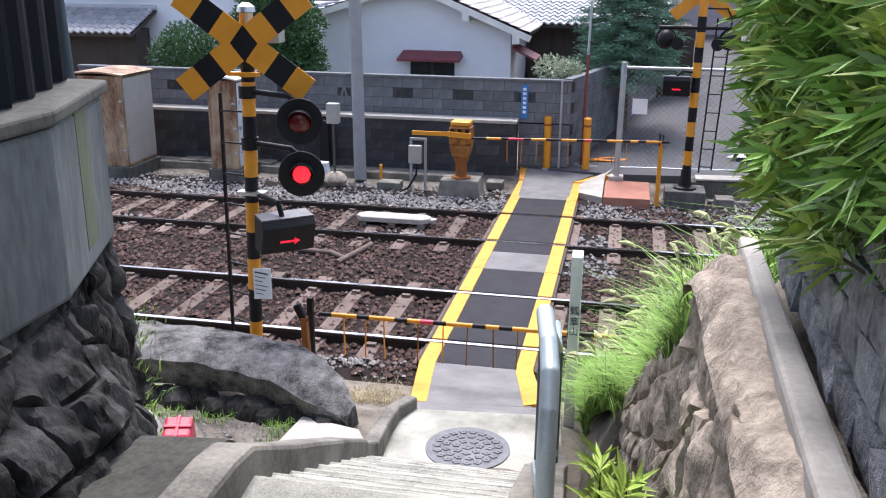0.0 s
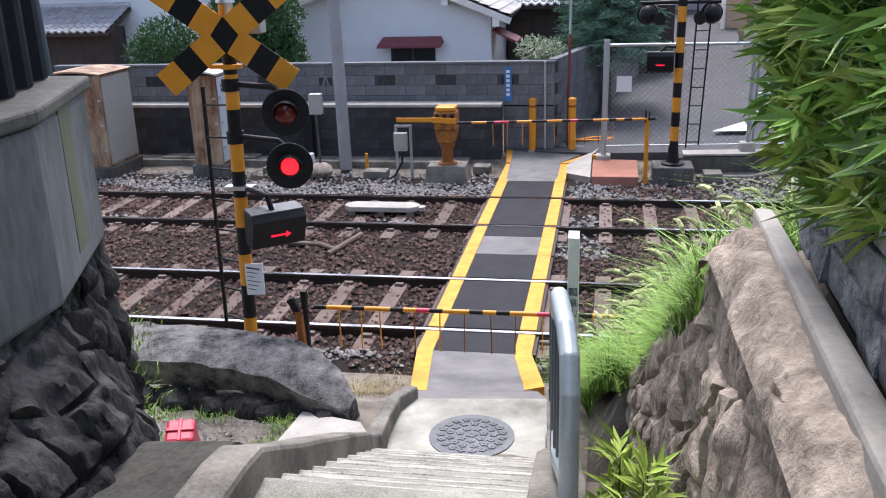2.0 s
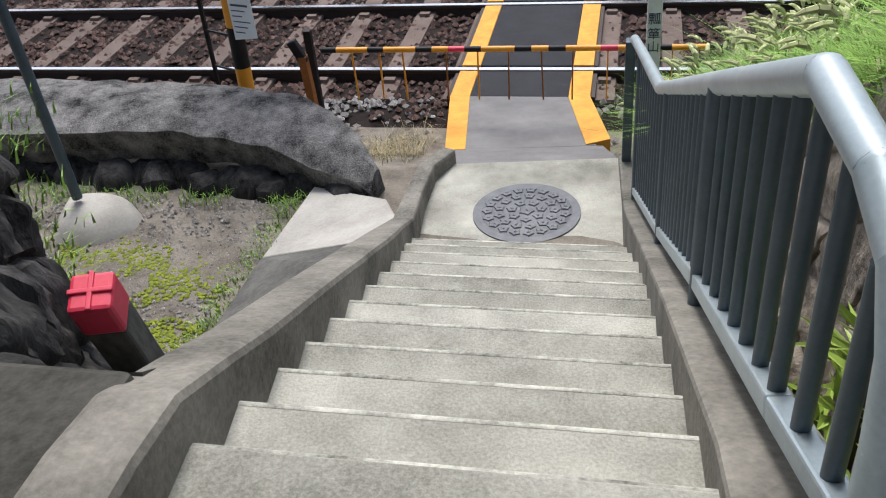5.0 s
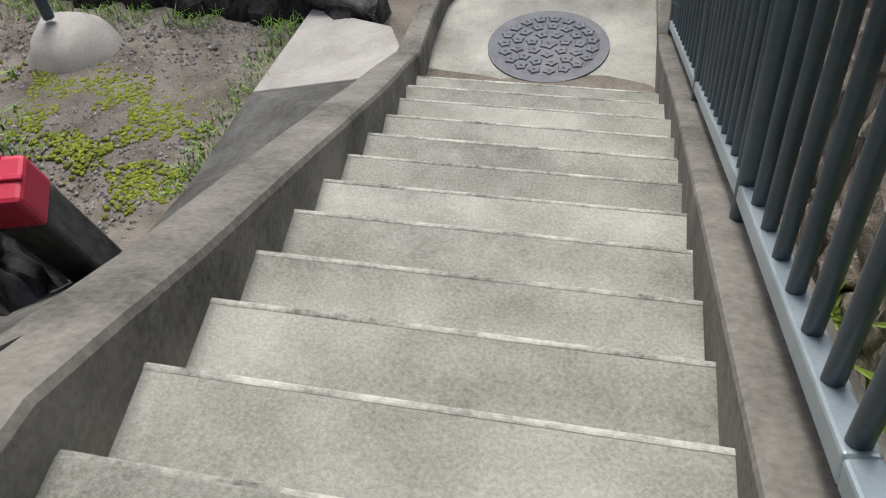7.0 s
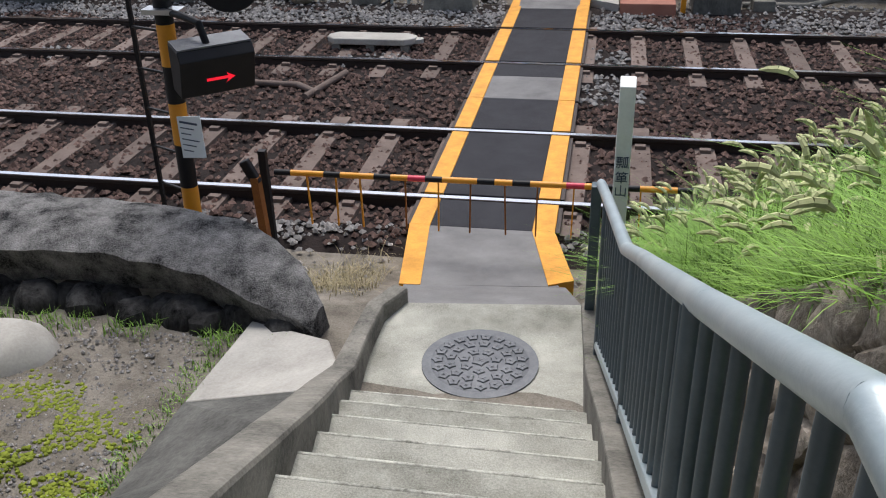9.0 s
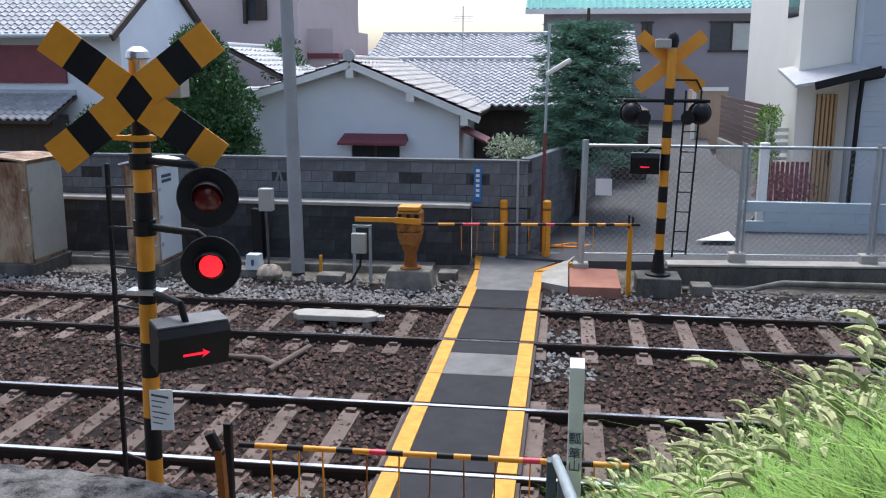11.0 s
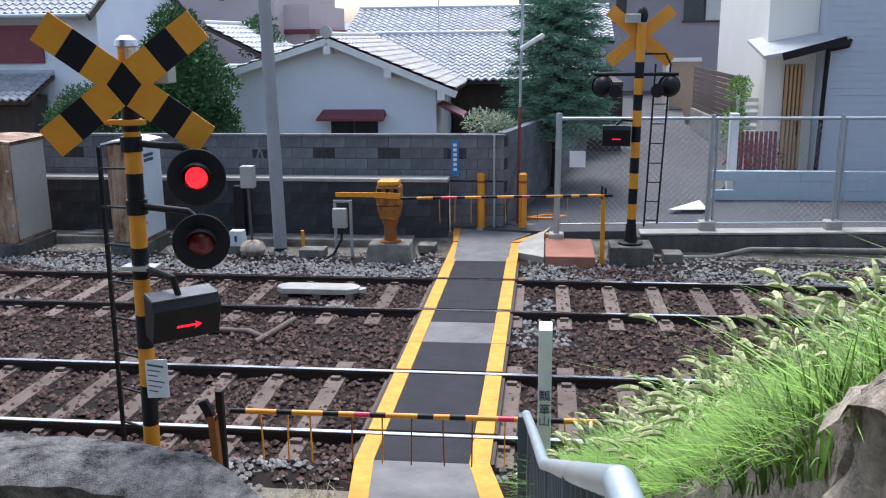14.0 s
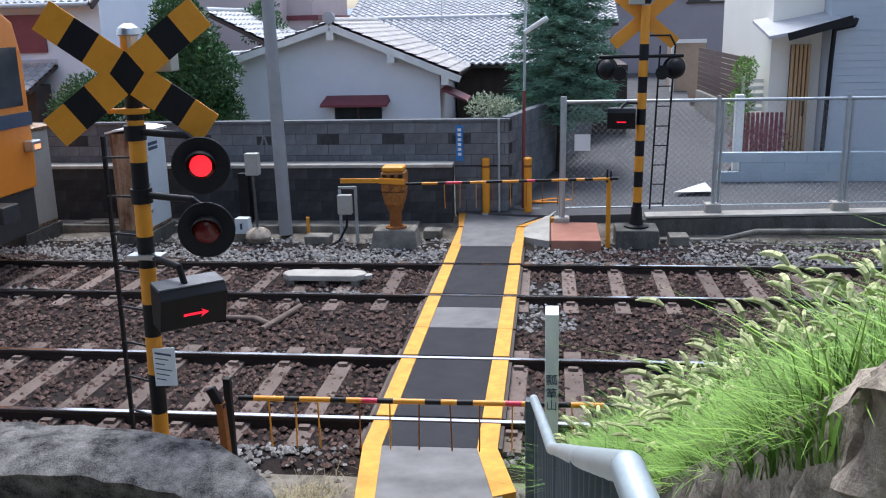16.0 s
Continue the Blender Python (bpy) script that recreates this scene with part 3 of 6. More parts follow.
wl_ = tagged(new("wall_west"), "dark field stone wall with a grey rendered wall and black cladding above", "wall", kind="structure")
C0, C1, C2 = (-0.42, -5.2), (-0.14, -5.95), (-0.06, -9.2)
part("core", Shape().prism([(C0[0] - 0.16, C0[1] - 0.14), (C1[0] - 0.18, C1[1]), (C2[0] - 0.18, C2[1]), (-6, -9.2), (-6, -5.34)], 0.2, 2.6), MORTAR, wl_)
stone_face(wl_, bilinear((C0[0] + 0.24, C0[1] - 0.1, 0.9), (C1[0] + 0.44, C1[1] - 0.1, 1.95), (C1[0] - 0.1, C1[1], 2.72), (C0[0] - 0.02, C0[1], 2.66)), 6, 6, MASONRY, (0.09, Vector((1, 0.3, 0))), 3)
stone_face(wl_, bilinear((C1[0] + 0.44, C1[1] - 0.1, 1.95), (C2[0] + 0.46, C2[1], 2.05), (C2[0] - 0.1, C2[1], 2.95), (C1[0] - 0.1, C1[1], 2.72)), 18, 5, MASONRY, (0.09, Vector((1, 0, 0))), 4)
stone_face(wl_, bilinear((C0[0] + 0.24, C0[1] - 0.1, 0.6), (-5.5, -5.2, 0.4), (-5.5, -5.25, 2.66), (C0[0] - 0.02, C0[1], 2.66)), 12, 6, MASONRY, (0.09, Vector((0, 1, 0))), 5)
part("rendered_wall", Shape().prism([(-0.40, -5.22), (-0.13, -5.95), (-0.06, -9.2), (-6, -9.2), (-6, -5.22)], 2.62, 3.2), GREY_WALL, wl_, "grey rendered concrete with dark streaks", bevel=0.02)
part("moss_streak", Shape().prism([(-0.29, -5.51), (-0.235, -5.66), (-0.27, -5.67), (-0.32, -5.52)], 2.7, 3.204), MOSS_STAIN, wl_, "faint green moss streak")
part("coping", Shape().prism([(-0.385, -5.19), (-0.11, -5.95), (-0.04, -9.2), (-1.2, -9.2), (-1.2, -5.19)], 3.205, 3.255), DARK_CONCRETE, wl_, bevel=0.012)
clad = Shape()
pts = []
for a, b in (((-5.5, -5.3), (-0.52, -5.3)), ((-0.52, -5.3), (-0.27, -5.97)), ((-0.27, -5.97), (-0.2, -9.2))):
    d = Vector((b[0] - a[0], b[1] - a[1], 0))
    q = Vector((-d.y, d.x, 0)).normalized()
    for i in range(int(d.length / 0.04)):
        p = Vector((a[0], a[1], 0)) + d * (i * 0.04 / d.length) + q * 0.018 * (1, 0.7, -0.7, -1, -0.7, 0.7)[i % 6]
        pts.append(p)
clad.v = [(p.x, p.y, z) for z in (3.26, 6.0) for p in pts]
clad.f = [(i, i + 1, len(pts) + i + 1, len(pts) + i) for i in range(len(pts) - 1)]
cl = part("cladding", clad, CLAD, wl_, "black corrugated sheet cladding", closed=False)
so = cl.modifiers.new("thick", "SOLIDIFY")
so.thickness = 0.01

wr = tagged(new("wall_east"), "brown field stone wall beside the stairs with a concrete kerb", "wall", kind="structure")
part("core", Shape().hexa([(1.84, -9.3, 0.6), (1.84, -5.7, 0.6), (2.6, -5.6, 0.6), (2.6, -9.3, 0.6), (1.97, -9.3, 2.9), (1.98, -5.9, 2.7), (2.6, -5.8, 2.7), (2.6, -9.3, 2.9)]), MORTAR, wr)
part("core", Shape().hexa([(1.83, -5.7, 0.3), (1.79, -3.3, 0.3), (2.2, -3.3, 0.3), (2.2, -5.7, 0.3), (1.93, -5.75, 2.6), (1.8, -3.35, 1.05), (2.2, -3.35, 1.05), (2.2, -5.7, 2.6)]), MORTAR, wr)
stone_face(wr, bilinear((1.76, -5.65, 0.7), (1.80, -9.2, 1.4), (1.93, -9.2, 3.0), (1.90, -5.8, 2.86)), 15, 8, MASONRY_WARM, (0.055, Vector((-1, 0, 0))), 11)
stone_face(wr, bilinear((1.72, -3.2, 0.35), (1.76, -5.66, 0.6), (1.90, -5.81, 2.86), (1.75, -3.3, 1.2)), 11, 7, MASONRY_WARM, (0.055, Vector((-1, 0, 0))), 12)
soil = Shape()
for j in range(71):
    y = -5.62 - 3.55 * j / 70
    for i in range(13):
        u = i / 12
        x = lerp_table(-y, ((5.6, 1.84), (5.9, 1.86), (9.2, 1.86))) + (0.17 - 0.02 * (j / 70)) * u
        z = 2.80 + 0.11 * min(1.0, 1.9 * u) ** 0.6 + lerp_table(-y, ((5.6, -0.16), (5.85, 0.0), (9.2, 0.1)))
        p = Vector((x, y, z))
        k = 0.022 * noise.noise(p * 7) + 0.02 * noise.noise(p * 17) + 0.016 * noise.noise(p * 41)
        soil.v.append((x - 0.5 * k, y, z + k * (1.0 - 0.6 * u)))
soil.f = [(j * 13 + i, j * 13 + i + 1, j * 13 + i + 14, j * 13 + i + 13) for j in range(70) for i in range(12)]
part("top_soil", soil, MASONRY_WARM, wr, "rough brown rubble on the wall head", round_=True, closed=False)
part("kerb", Shape().slab([(1.995, -5.70, 2.92), (1.935, -7.2, 2.985), (1.90, -9.2, 3.06), (1.965, -9.2, 3.06), (2.0, -7.2, 2.985), (2.05, -5.72, 2.92)], 0.16), PALE_CONCRETE, wr, "narrow stained concrete kerb", bevel=0.012)
hw = tagged(new("wall_garden"), "grey split faced block wall under a hedge", "wall", kind="structure")
part("core", Shape().hexa([(2.08, -9.2, 2.9), (2.12, -6.05, 2.8), (2.4, -6.05, 2.8), (2.4, -9.2, 2.9), (2.08, -9.2, 3.7), (2.12, -6.05, 3.65), (2.4, -6.05, 3.65), (2.4, -9.2, 3.7)]), MORTAR, hw)
for j in range(7):
    for i in range(19):
        y = -6.06 - 0.16 * i - (0.1 if j % 2 else 0)
        x = 2.065 - 0.0035 * i
        d = rnd.uniform(0.0, 0.022)
        s = Shape().hexa([(x - d, y - 0.152, 2.93 + 0.1 * j), (x - d * 0.5, y, 2.93 + 0.1 * j), (x + 0.1, y, 2.93 + 0.1 * j), (x + 0.1, y - 0.152, 2.93 + 0.1 * j), (x - d * 0.3, y - 0.152, 3.02 + 0.1 * j), (x - d, y, 3.02 + 0.1 * j), (x + 0.1, y, 3.02 + 0.1 * j), (x + 0.1, y - 0.152, 3.02 + 0.1 * j)])
        part("block", s, SPLIT, hw)

# broken concrete slab lying on the bank
slab = Shape()
NU, NV = 46, 16
back = ((-4.6, -1.75, 0.7), (-2.67, -1.82, 0.75), (-1.23, -1.95, 0.76), (-0.75, -2.1, 0.74), (-0.39, -2.35, 0.66), (-0.21, -2.56, 0.52))
front = ((-4.6, -2.55, 0.66), (-2.23, -2.5, 0.70), (-1.53, -2.47, 0.70), (-0.9, -2.56, 0.66), (-0.5, -2.68, 0.56), (-0.23, -2.74, 0.46))


def along(table, x):
    k = lerp_table(x, [(p[0], i) for i, p in enumerate(table)])
    i = min(int(k), len(table) - 2)
    return Vector(table[i]).lerp(Vector(table[i + 1]), k - i)


for side in (0, 1):
    for j in range(NV + 1):
        for i in range(NU + 1):
            u = i / NU
            a, b = along(back, -4.6 + u * 4.39), along(front, -4.6 + u * 4.37)
            v = j / NV
            p = a.lerp(b, v)
            p.z += 0.05 * math.sin(math.pi * v) + 0.02 * noise.noise(p * 5) + 0.012 * noise.noise(p * 17)
            if side:
                p.z -= 0.24 + 0.05 * noise.noise(p * 3)
                p.y += 0.07 * (1 - v) - (-0.07) * v
            if j in (0, NV):
                p.y += 0.03 * noise.noise(p * 9)
            slab.v.append(tuple(p))
W_ = NU + 1
T_ = W_ * (NV + 1)
slab.f = [(j * W_ + i, j * W_ + i + 1, (j + 1) * W_ + i + 1, (j + 1) * W_ + i) for j in range(NV) for i in range(NU)]
slab.f += [(T_ + j * W_ + i, T_ + (j + 1) * W_ + i, T_ + (j + 1) * W_ + i + 1, T_ + j * W_ + i + 1) for j in range(NV) for i in range(NU)]
slab.f += [(j * W_ + i, T_ + j * W_ + i, T_ + j * W_ + i + 1, j * W_ + i + 1) for j in (0, NV) for i in range(NU)] + [(j * W_ + i, (j + 1) * W_ + i, T_ + (j + 1) * W_ + i, T_ + j * W_ + i) for i in (0, NU) for j in range(NV)]
tagged(part("concrete_slab", slab, ROCK, round_=True), "long broken slab of rough grey concrete on the bank", "concrete slab")
# lumps in the near black wall stone fill the space under the slab
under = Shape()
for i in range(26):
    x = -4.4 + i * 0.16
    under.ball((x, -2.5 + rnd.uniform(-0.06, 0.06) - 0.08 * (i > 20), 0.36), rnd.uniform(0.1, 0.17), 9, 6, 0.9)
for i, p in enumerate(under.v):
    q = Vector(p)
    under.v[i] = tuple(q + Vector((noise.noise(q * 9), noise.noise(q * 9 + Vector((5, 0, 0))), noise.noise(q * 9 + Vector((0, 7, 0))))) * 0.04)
tagged(part("rubble", under, MASONRY, round_=True), "near black rubble under the broken slab", "rubble", kind="stuff")


def striped_tube(owner, name, a, b, r, bands, n=14):
    """A pole in painted bands along a to b; bands: (length, material)."""
    a, b = Vector(a), Vector(b)
    d = (b - a).normalized()
    at = 0.0
    for length, m in bands:
        part(name, Shape().tube(a + d * at, a + d * (at + length), r, n=n), m, owner, round_=True)
        at += length


# ---- near warning signal ----
def lamp_head(owner, c, facing, disc=0.185):
    """A red crossing lamp: round black backplate, hood and lens, looking along facing."""
    c, f = Vector(c), Vector(facing).normalized()
    h = part("lamp_head", Shape().lathe(c, f, [(-0.1, 0.06), (-0.07, 0.1), (-0.012, 0.11), (-0.012, disc * 0.96), (-0.006, disc), (0.006, disc), (0.012, disc * 0.97), (0.004, 0.1)], 32), BLACK, owner, round_=True)
    s = Shape()
    q = f.cross(Vector((0, 0, 1))).normalized()
    u = q.cross(f)
    n = 18
    inner = []
    for k, rad in ((0, 0.1), (1, 0.094)):
        for i in range(n + 1):
            a = math.radians(-20 + 220 * i / n)
            e = (q * math.cos(a) + u * math.sin(a)) * rad
            s.v += [tuple(c + e + f * 0.006), tuple(c + e * 0.96 + f * (0.03 + 0.1 * max(0.0, math.sin(a)) ** 0.7))]
    m = 2 * (n + 1)
    s.f = [(2 * i, 2 * i + 2, 2 * i + 3, 2 * i + 1) for i in range(n)] + [(m + 2 * i, m + 2 * i + 1, m + 2 * i + 3, m + 2 * i + 2) for i in range(n)] + [(2 * i + 1, 2 * i + 3, m + 2 * i + 3, m + 2 * i + 1) for i in range(n)]
    part("hood", s, BLACK, h, round_=True)
    part("lens", Shape().lathe(c + f * 0.006, f, [(0, 0.09), (0.012, 0.082), (0.022, 0.05), (0.025, 0.004)], 24), LENS_DARK, h, "dark red glass lens", round_=True)
    return h


def crossbuck(owner, c, angle, half, wide, front, facing):
    """Two crossed boards; front: banded yellow and black, else plain yellow."""
    c, f = Vector(c), Vector(facing).normalized()
    q = f.cross(Vector((0, 0, 1))).normalized()
    u = q.cross(f)
    for k, sgn in enumerate((1, -1)):
        d = q * math.cos(angle) + u * sgn * math.sin(angle)
        e = f.cross(d)
        o = c + f * 0.012 * k
        if front:
            n = 7
            for i in range(n):
                if k == 1 and i == 3:
                    continue
                a, b = o + d * half * (2 * i / n - 1), o + d * half * (2 * (i + 1) / n - 1)
                part("board", Shape().hexa([p + e * s_ * wide / 2 + f * t for t in (-0.006, 0.006) for p, s_ in ((a, -1), (b, -1), (b, 1), (a, 1))]), BLACK if i % 2 else YELLOW, owner)
        else:
            part("board", Shape().hexa([p + e * s_ * wide / 2 + f * t for t in (-0.006, 0.006) for p, s_ in ((o - d * half, -1), (o + d * half, -1), (o + d * half, 1), (o - d * half, 1))]), YELLOW, owner)


def arrow_box(owner, c, facing, w, h, d, pointed=True):
    """The black box that shows the train's direction with red diodes."""
    c, f = Vector(c), Vector(facing).normalized()
    q = f.cross(Vector((0, 0, 1))).normalized() * -1
    u = f.cross(q)
    u = u if u.z > 0 else -u
    pr = [(-d, -h / 2), (0.0, -h / 2), (d * 0.35, h * 0.32), (d * 0.1, h / 2), (-d, h / 2)]
    s = Shape()
    n = len(pr)
    s.add([c + q * sx * w / 2 + f * a + u * b for sx in (-1, 1) for a, b in pr], [tuple(range(n)), tuple(range(n, 2 * n))[::-1]] + [(i, n + i, n + (i + 1) % n, (i + 1) % n) for i in range(n)])
    b = part("arrow_box", s, BLACK, owner, "black direction indicator box", bevel=0.006)
    part("top_plate", Shape().hexa([c + q * sx * w / 2 * 0.98 + f * a + u * (h / 2 + t) for t in (0.002, 0.012) for sx, a in ((-1, -d), (1, -d), (1, d * 0.08), (-1, d * 0.08))]), IRON, b)
    face = (f * (h * 0.82) + u * (-d * 0.35)).normalized()
    o = c + f * (d * 0.13) + u * (-h * 0.14) + face * 0.004
    up = (u * (h * 0.82) + f * (d * 0.35)).normalized()
    ar = Shape()
    for x0, x1, y0, y1 in ((-0.16, 0.16, -0.03, 0.03),):
        ar.add([o + q * w * x + up * h * y + face * t for t in (0, 0.004) for x, y in ((x0, y0), (x1, y0), (x1, y1), (x0, y1))], [(4, 5, 6, 7), (0, 1, 5, 4), (1, 2, 6, 5), (2, 3, 7, 6), (3, 0, 4, 7)])
    if pointed:
        ar.add([o + q * w * x + up * h * y + face * 0.004 for x, y in ((0.1, -0.12), (0.22, 0), (0.1, 0.12), (0.14, 0.0))], [(0, 1, 3), (1, 2, 3)])
    part("arrow" if pointed else "light_bar", ar, LED_RED, b, "lit red diodes", closed=False)
    return b


SX, SY = -1.46, -1.5
FACE = (0.32, -1.0, 0.0)
sig = thing("crossing_signal", "black and yellow striped crossing signal with two red lamps", "crossing signal", at=(0.02, 0, 0))
z = -0.2
bands = []
for length, m in ((0.62, BLACK), (0.28, YELLOW), (0.30, BLACK), (0.28, YELLOW), (0.24, BLACK), (0.26, YELLOW), (0.22, BLACK), (0.28, YELLOW), (0.23, BLACK), (0.28, YELLOW), (0.22, BLACK), (0.36, YELLOW)):
    bands.append((length, m))
striped_tube(sig, "pole_band", (SX - 0.03, SY, -0.2), (SX + 0.05, SY, 3.2), 0.056, bands)
part("cap", Shape().lathe((SX + 0.055, SY, 3.33), (0, 0, 1), [(-0.16, 0.055), (0, 0.055), (0.01, 0.075), (0.05, 0.068), (0.08, 0.03)], 18), STEEL, sig, round_=True)
part("base", Shape().box(SX - 0.25, SX + 0.2, SY - 0.2, SY + 0.2, -0.35, -0.02), CONCRETE, sig, bevel=0.02)
crossbuck(sig, (SX + 0.06, SY - 0.085, 3.1), radians(37), 0.62, 0.215, True, (0.2, -1, 0.0))
part("clamp", Shape().tube((SX + 0.04, SY, 2.83), (SX + 0.04, SY, 2.87), 0.075), YELLOW, sig, round_=True)
part("bracket", Shape().box(SX - 0.1, SX + 0.17, SY - 0.09, SY - 0.05, 2.84, 2.87), YELLOW, sig)
heads = []
for zc in (2.515, 2.09):
    c = Vector((-0.915, SY - 0.2, zc))
    heads.append(c)
    lamp_head(sig, c, FACE)
    a = part("arm", Shape().pipe([(SX, SY, zc + 0.2), (SX + 0.42, SY - 0.09, zc + 0.18), (SX + 0.5, SY - 0.1, zc + 0.12), (c.x, c.y + 0.06, zc + 0.02)], 0.024), BLACK, sig, round_=True)
    part("collar", Shape().tube((SX + 0.03, SY, zc + 0.14), (SX + 0.03, SY, zc + 0.24), 0.072), BLACK, sig, round_=True)
lit = part("lit_lamp", Shape().lathe((0, 0, 0), FACE, [(0, 0.072), (0.01, 0.068), (0.018, 0.045), (0.022, 0.004)], 24), LENS_LIT, sig, "lit red lamp", round_=True)
LIT_AT = [c + Vector(FACE).normalized() * 0.016 for c in heads]
part("arrow_arm", Shape().pipe([(SX, SY, 1.86), (SX + 0.2, SY - 0.13, 1.86), (SX + 0.33, SY - 0.2, 1.84), (SX + 0.38, SY - 0.22, 1.68)], 0.022), BLACK, sig, round_=True)
part("arrow_clamp", Shape().box(SX - 0.08, SX + 0.16, SY - 0.09, SY + 0.02, 1.85, 1.88), STEEL, sig)
arrow_box(sig, (-1.05, -1.72, 1.57), (0.85, -1, -0.12), 0.45, 0.29, 0.17)
pl = part("notice", Shape().hexa([Vector((SX + 0.11, SY - 0.075, 1.08)) + Vector((1, -0.28, 0)).normalized() * x + Vector((0.0, 0, 1)) * y_ + Vector((-0.28, -1, 0)) * t for t in (0, 0.006) for x, y_ in ((-0.1, -0.16), (0.09, -0.13), (0.09, 0.15), (-0.1, 0.12))]), PLATE_WHITE, sig, "small white notice plate")
txt = Shape()
for j in range(6):
    o = Vector((SX + 0.11, SY - 0.075, 1.08 + 0.09 - 0.038 * j)) + Vector((-0.28, -1, 0)) * 0.008
    txt.box(-0.08, 0.06 - 0.03 * (j % 3), -0.001, 0.001, -0.004 if j else -0.007, 0.003 if j else 0.007, Matrix.Translation(o) @ Matrix.Rotation(-0.273, 4, "Z"))
part("notice_text", txt, INK, pl)
lad = part("ladder", Shape().bar((-1.79, -1.3, 0.0), (-1.765, -1.3, 2.66), 0.025, 0.025), BLACK, sig, "thin black ladder rail with rungs")
for k in range(9):
    zz = 0.35 + 0.27 * k
    part("rung", Shape().bar((-1.785, -1.3, zz), (SX, SY, zz + 0.03), 0.014, 0.014), BLACK, lad)
part("horn", Shape().box(SX + 0.2, SX + 0.33, SY - 0.02, SY + 0.12, 3.1, 3.22, None), CAB_WHITE, sig, bevel=0.01)

# ---- near barrier ----
STRIPES = {"y": YELLOW, "k": BLACK, "r": RED_PAINT}


def barrier_arm(owner, a, b, code, r, drops, drop_len):
    a, b = Vector(a), Vector(b)
    n = len(code)
    for i, k in enumerate(code):
        part("arm_band", Shape().tube(a.lerp(b, i / n), a.lerp(b, (i + 1) / n), r), STRIPES[k], owner, round_=True)
    for i, x in enumerate(drops):
        p = a.lerp(b, (x - a.x) / (b.x - a.x))
        part("drop_bar", Shape().bar(p, p - Vector((rnd.uniform(-0.012, 0.012), 0, drop_len)), 0.016, 0.01), RUST if i in (3, 5, 6, 7) else YELLOW, owner)


nb = thing("crossing_barrier", "lowered black, yellow and red barrier arm across the path", "barrier", "crossing barriers")
barrier_arm(nb, (-1.0, -1.1, 0.645), (1.85, -1.1, 0.66), "kyykyykyrkyykykyyrykkyyk", 0.021, (-0.77, -0.56, -0.39, -0.07, 0.16, 0.38, 0.61, 0.83, 1.07, 1.3, 1.5), 0.39)
st = part("catch_post", Shape().bar((-1.115, -1.1, -0.2), (-1.15, -1.1, 0.6), 0.07, 0.055), RUST, nb, "rusty yellow catch post")
part("catch", Shape().bar((-1.14, -1.1, 0.55), (-1.22, -1.1, 0.72), 0.06, 0.07), BLACK, st, bevel=0.012)
mk = thing("marker_stub", "short black marker stub standing in the ballast", "marker", at=(-1.16, -0.9, -0.1))
part("stub", Shape().box(-0.028, 0.028, -0.028, 0.028, 0.0, 0.82), BLACK, mk, bevel=0.006)

# white square name post behind the railing
wp = thing("name_post", "white square post with black crossing name", "post", at=(1.35, -1.9, 0.0))
part("shaft", Shape().hexa([(-0.042, -0.042, 0.1), (0.042, -0.042, 0.1), (0.042, 0.042, 0.1), (-0.042, 0.042, 0.1), (-0.042, -0.042, 1.62), (0.042, -0.042, 1.62), (0.042, 0.042, 1.655), (-0.042, 0.042, 1.655)]), WHITE_PAINT, wp, "white painted shaft", bevel=0.004)


def lettering(text, owner, m, size, material, name="lettering"):
    cu = bpy.data.curves.new(name, "FONT")
    cu.body, cu.size, cu.extrude, cu.align_x, cu.align_y = text, size, 0.0015, "CENTER", "CENTER"
    tmp = bpy.data.objects.new(name, cu)
    scene.collection.objects.link(tmp)
    me = bpy.data.meshes.new_from_object(tmp.evaluated_get(bpy.context.evaluated_depsgraph_get()))
    bpy.data.objects.remove(tmp)
    me.materials.clear()
    me.materials.append(material)
    o = new(name, me)
    o.parent = owner
    o.matrix_basis = m
    return o


for ch, zz in zip("\u74e2\u7baa\u5c71", (1.19, 1.10, 1.02)):
    lettering(ch, wp, pose(0.0, -0.0445, zz, 90, 0, 0), 0.075, INK)


# ---- stair railing ----
rl_ = thing("stair_railing", "blue grey steel railing with upright bars beside the stairs", "railing")


RAIL_FOOT = ((2.2, 1.24, 0.46), (2.72, 1.28, 0.46), (4.01, 1.37, 1.08), (5.3, 1.405, 1.83), (6.08, 1.448, 2.21), (6.36, 1.49, 2.3))


def rail_x(y):
    return lerp_table(-y, [(a, b) for a, b, c in RAIL_FOOT])


def rail_bottom(y):
    return lerp_table(-y, [(a, c + 0.06) for a, b, c in RAIL_FOOT])


def rail_top(y):
    return lerp_table(-y, ((2.25, 1.2), (3.685, 1.6), (6.03, 2.745), (6.2, 2.72), (6.36, 2.6)))


ys = [-2.25, -2.72, -3.2, -3.685, -4.2, -4.8, -5.4, -6.03]
part("top_rail", Shape().pipe([(rail_x(y), y, rail_top(y)) for y in ys] + [(1.472, -6.2, 2.725), (1.486, -6.29, 2.68), (1.49, -6.34, 2.6), (1.49, -6.36, 2.5), (1.49, -6.37, 2.28)], 0.026, 14), RAIL_LIGHT, rl_, "worn pale top rail", round_=True)
for (a, b, c), (d, e, f) in zip(RAIL_FOOT[1:], RAIL_FOOT[2:]):
    part("bottom_rail", Shape().bar((b, -a, c + 0.06), (e, -d, f + 0.06), 0.04, 0.04), RAIL_LIGHT, rl_, "worn pale bottom rail", bevel=0.005)
part("end_post", Shape().box(1.195, 1.25, -2.29, -2.22, 0.2, 1.2), RAIL_PAINT, rl_, "dark square end post", bevel=0.006)
y = -2.72
k = 0
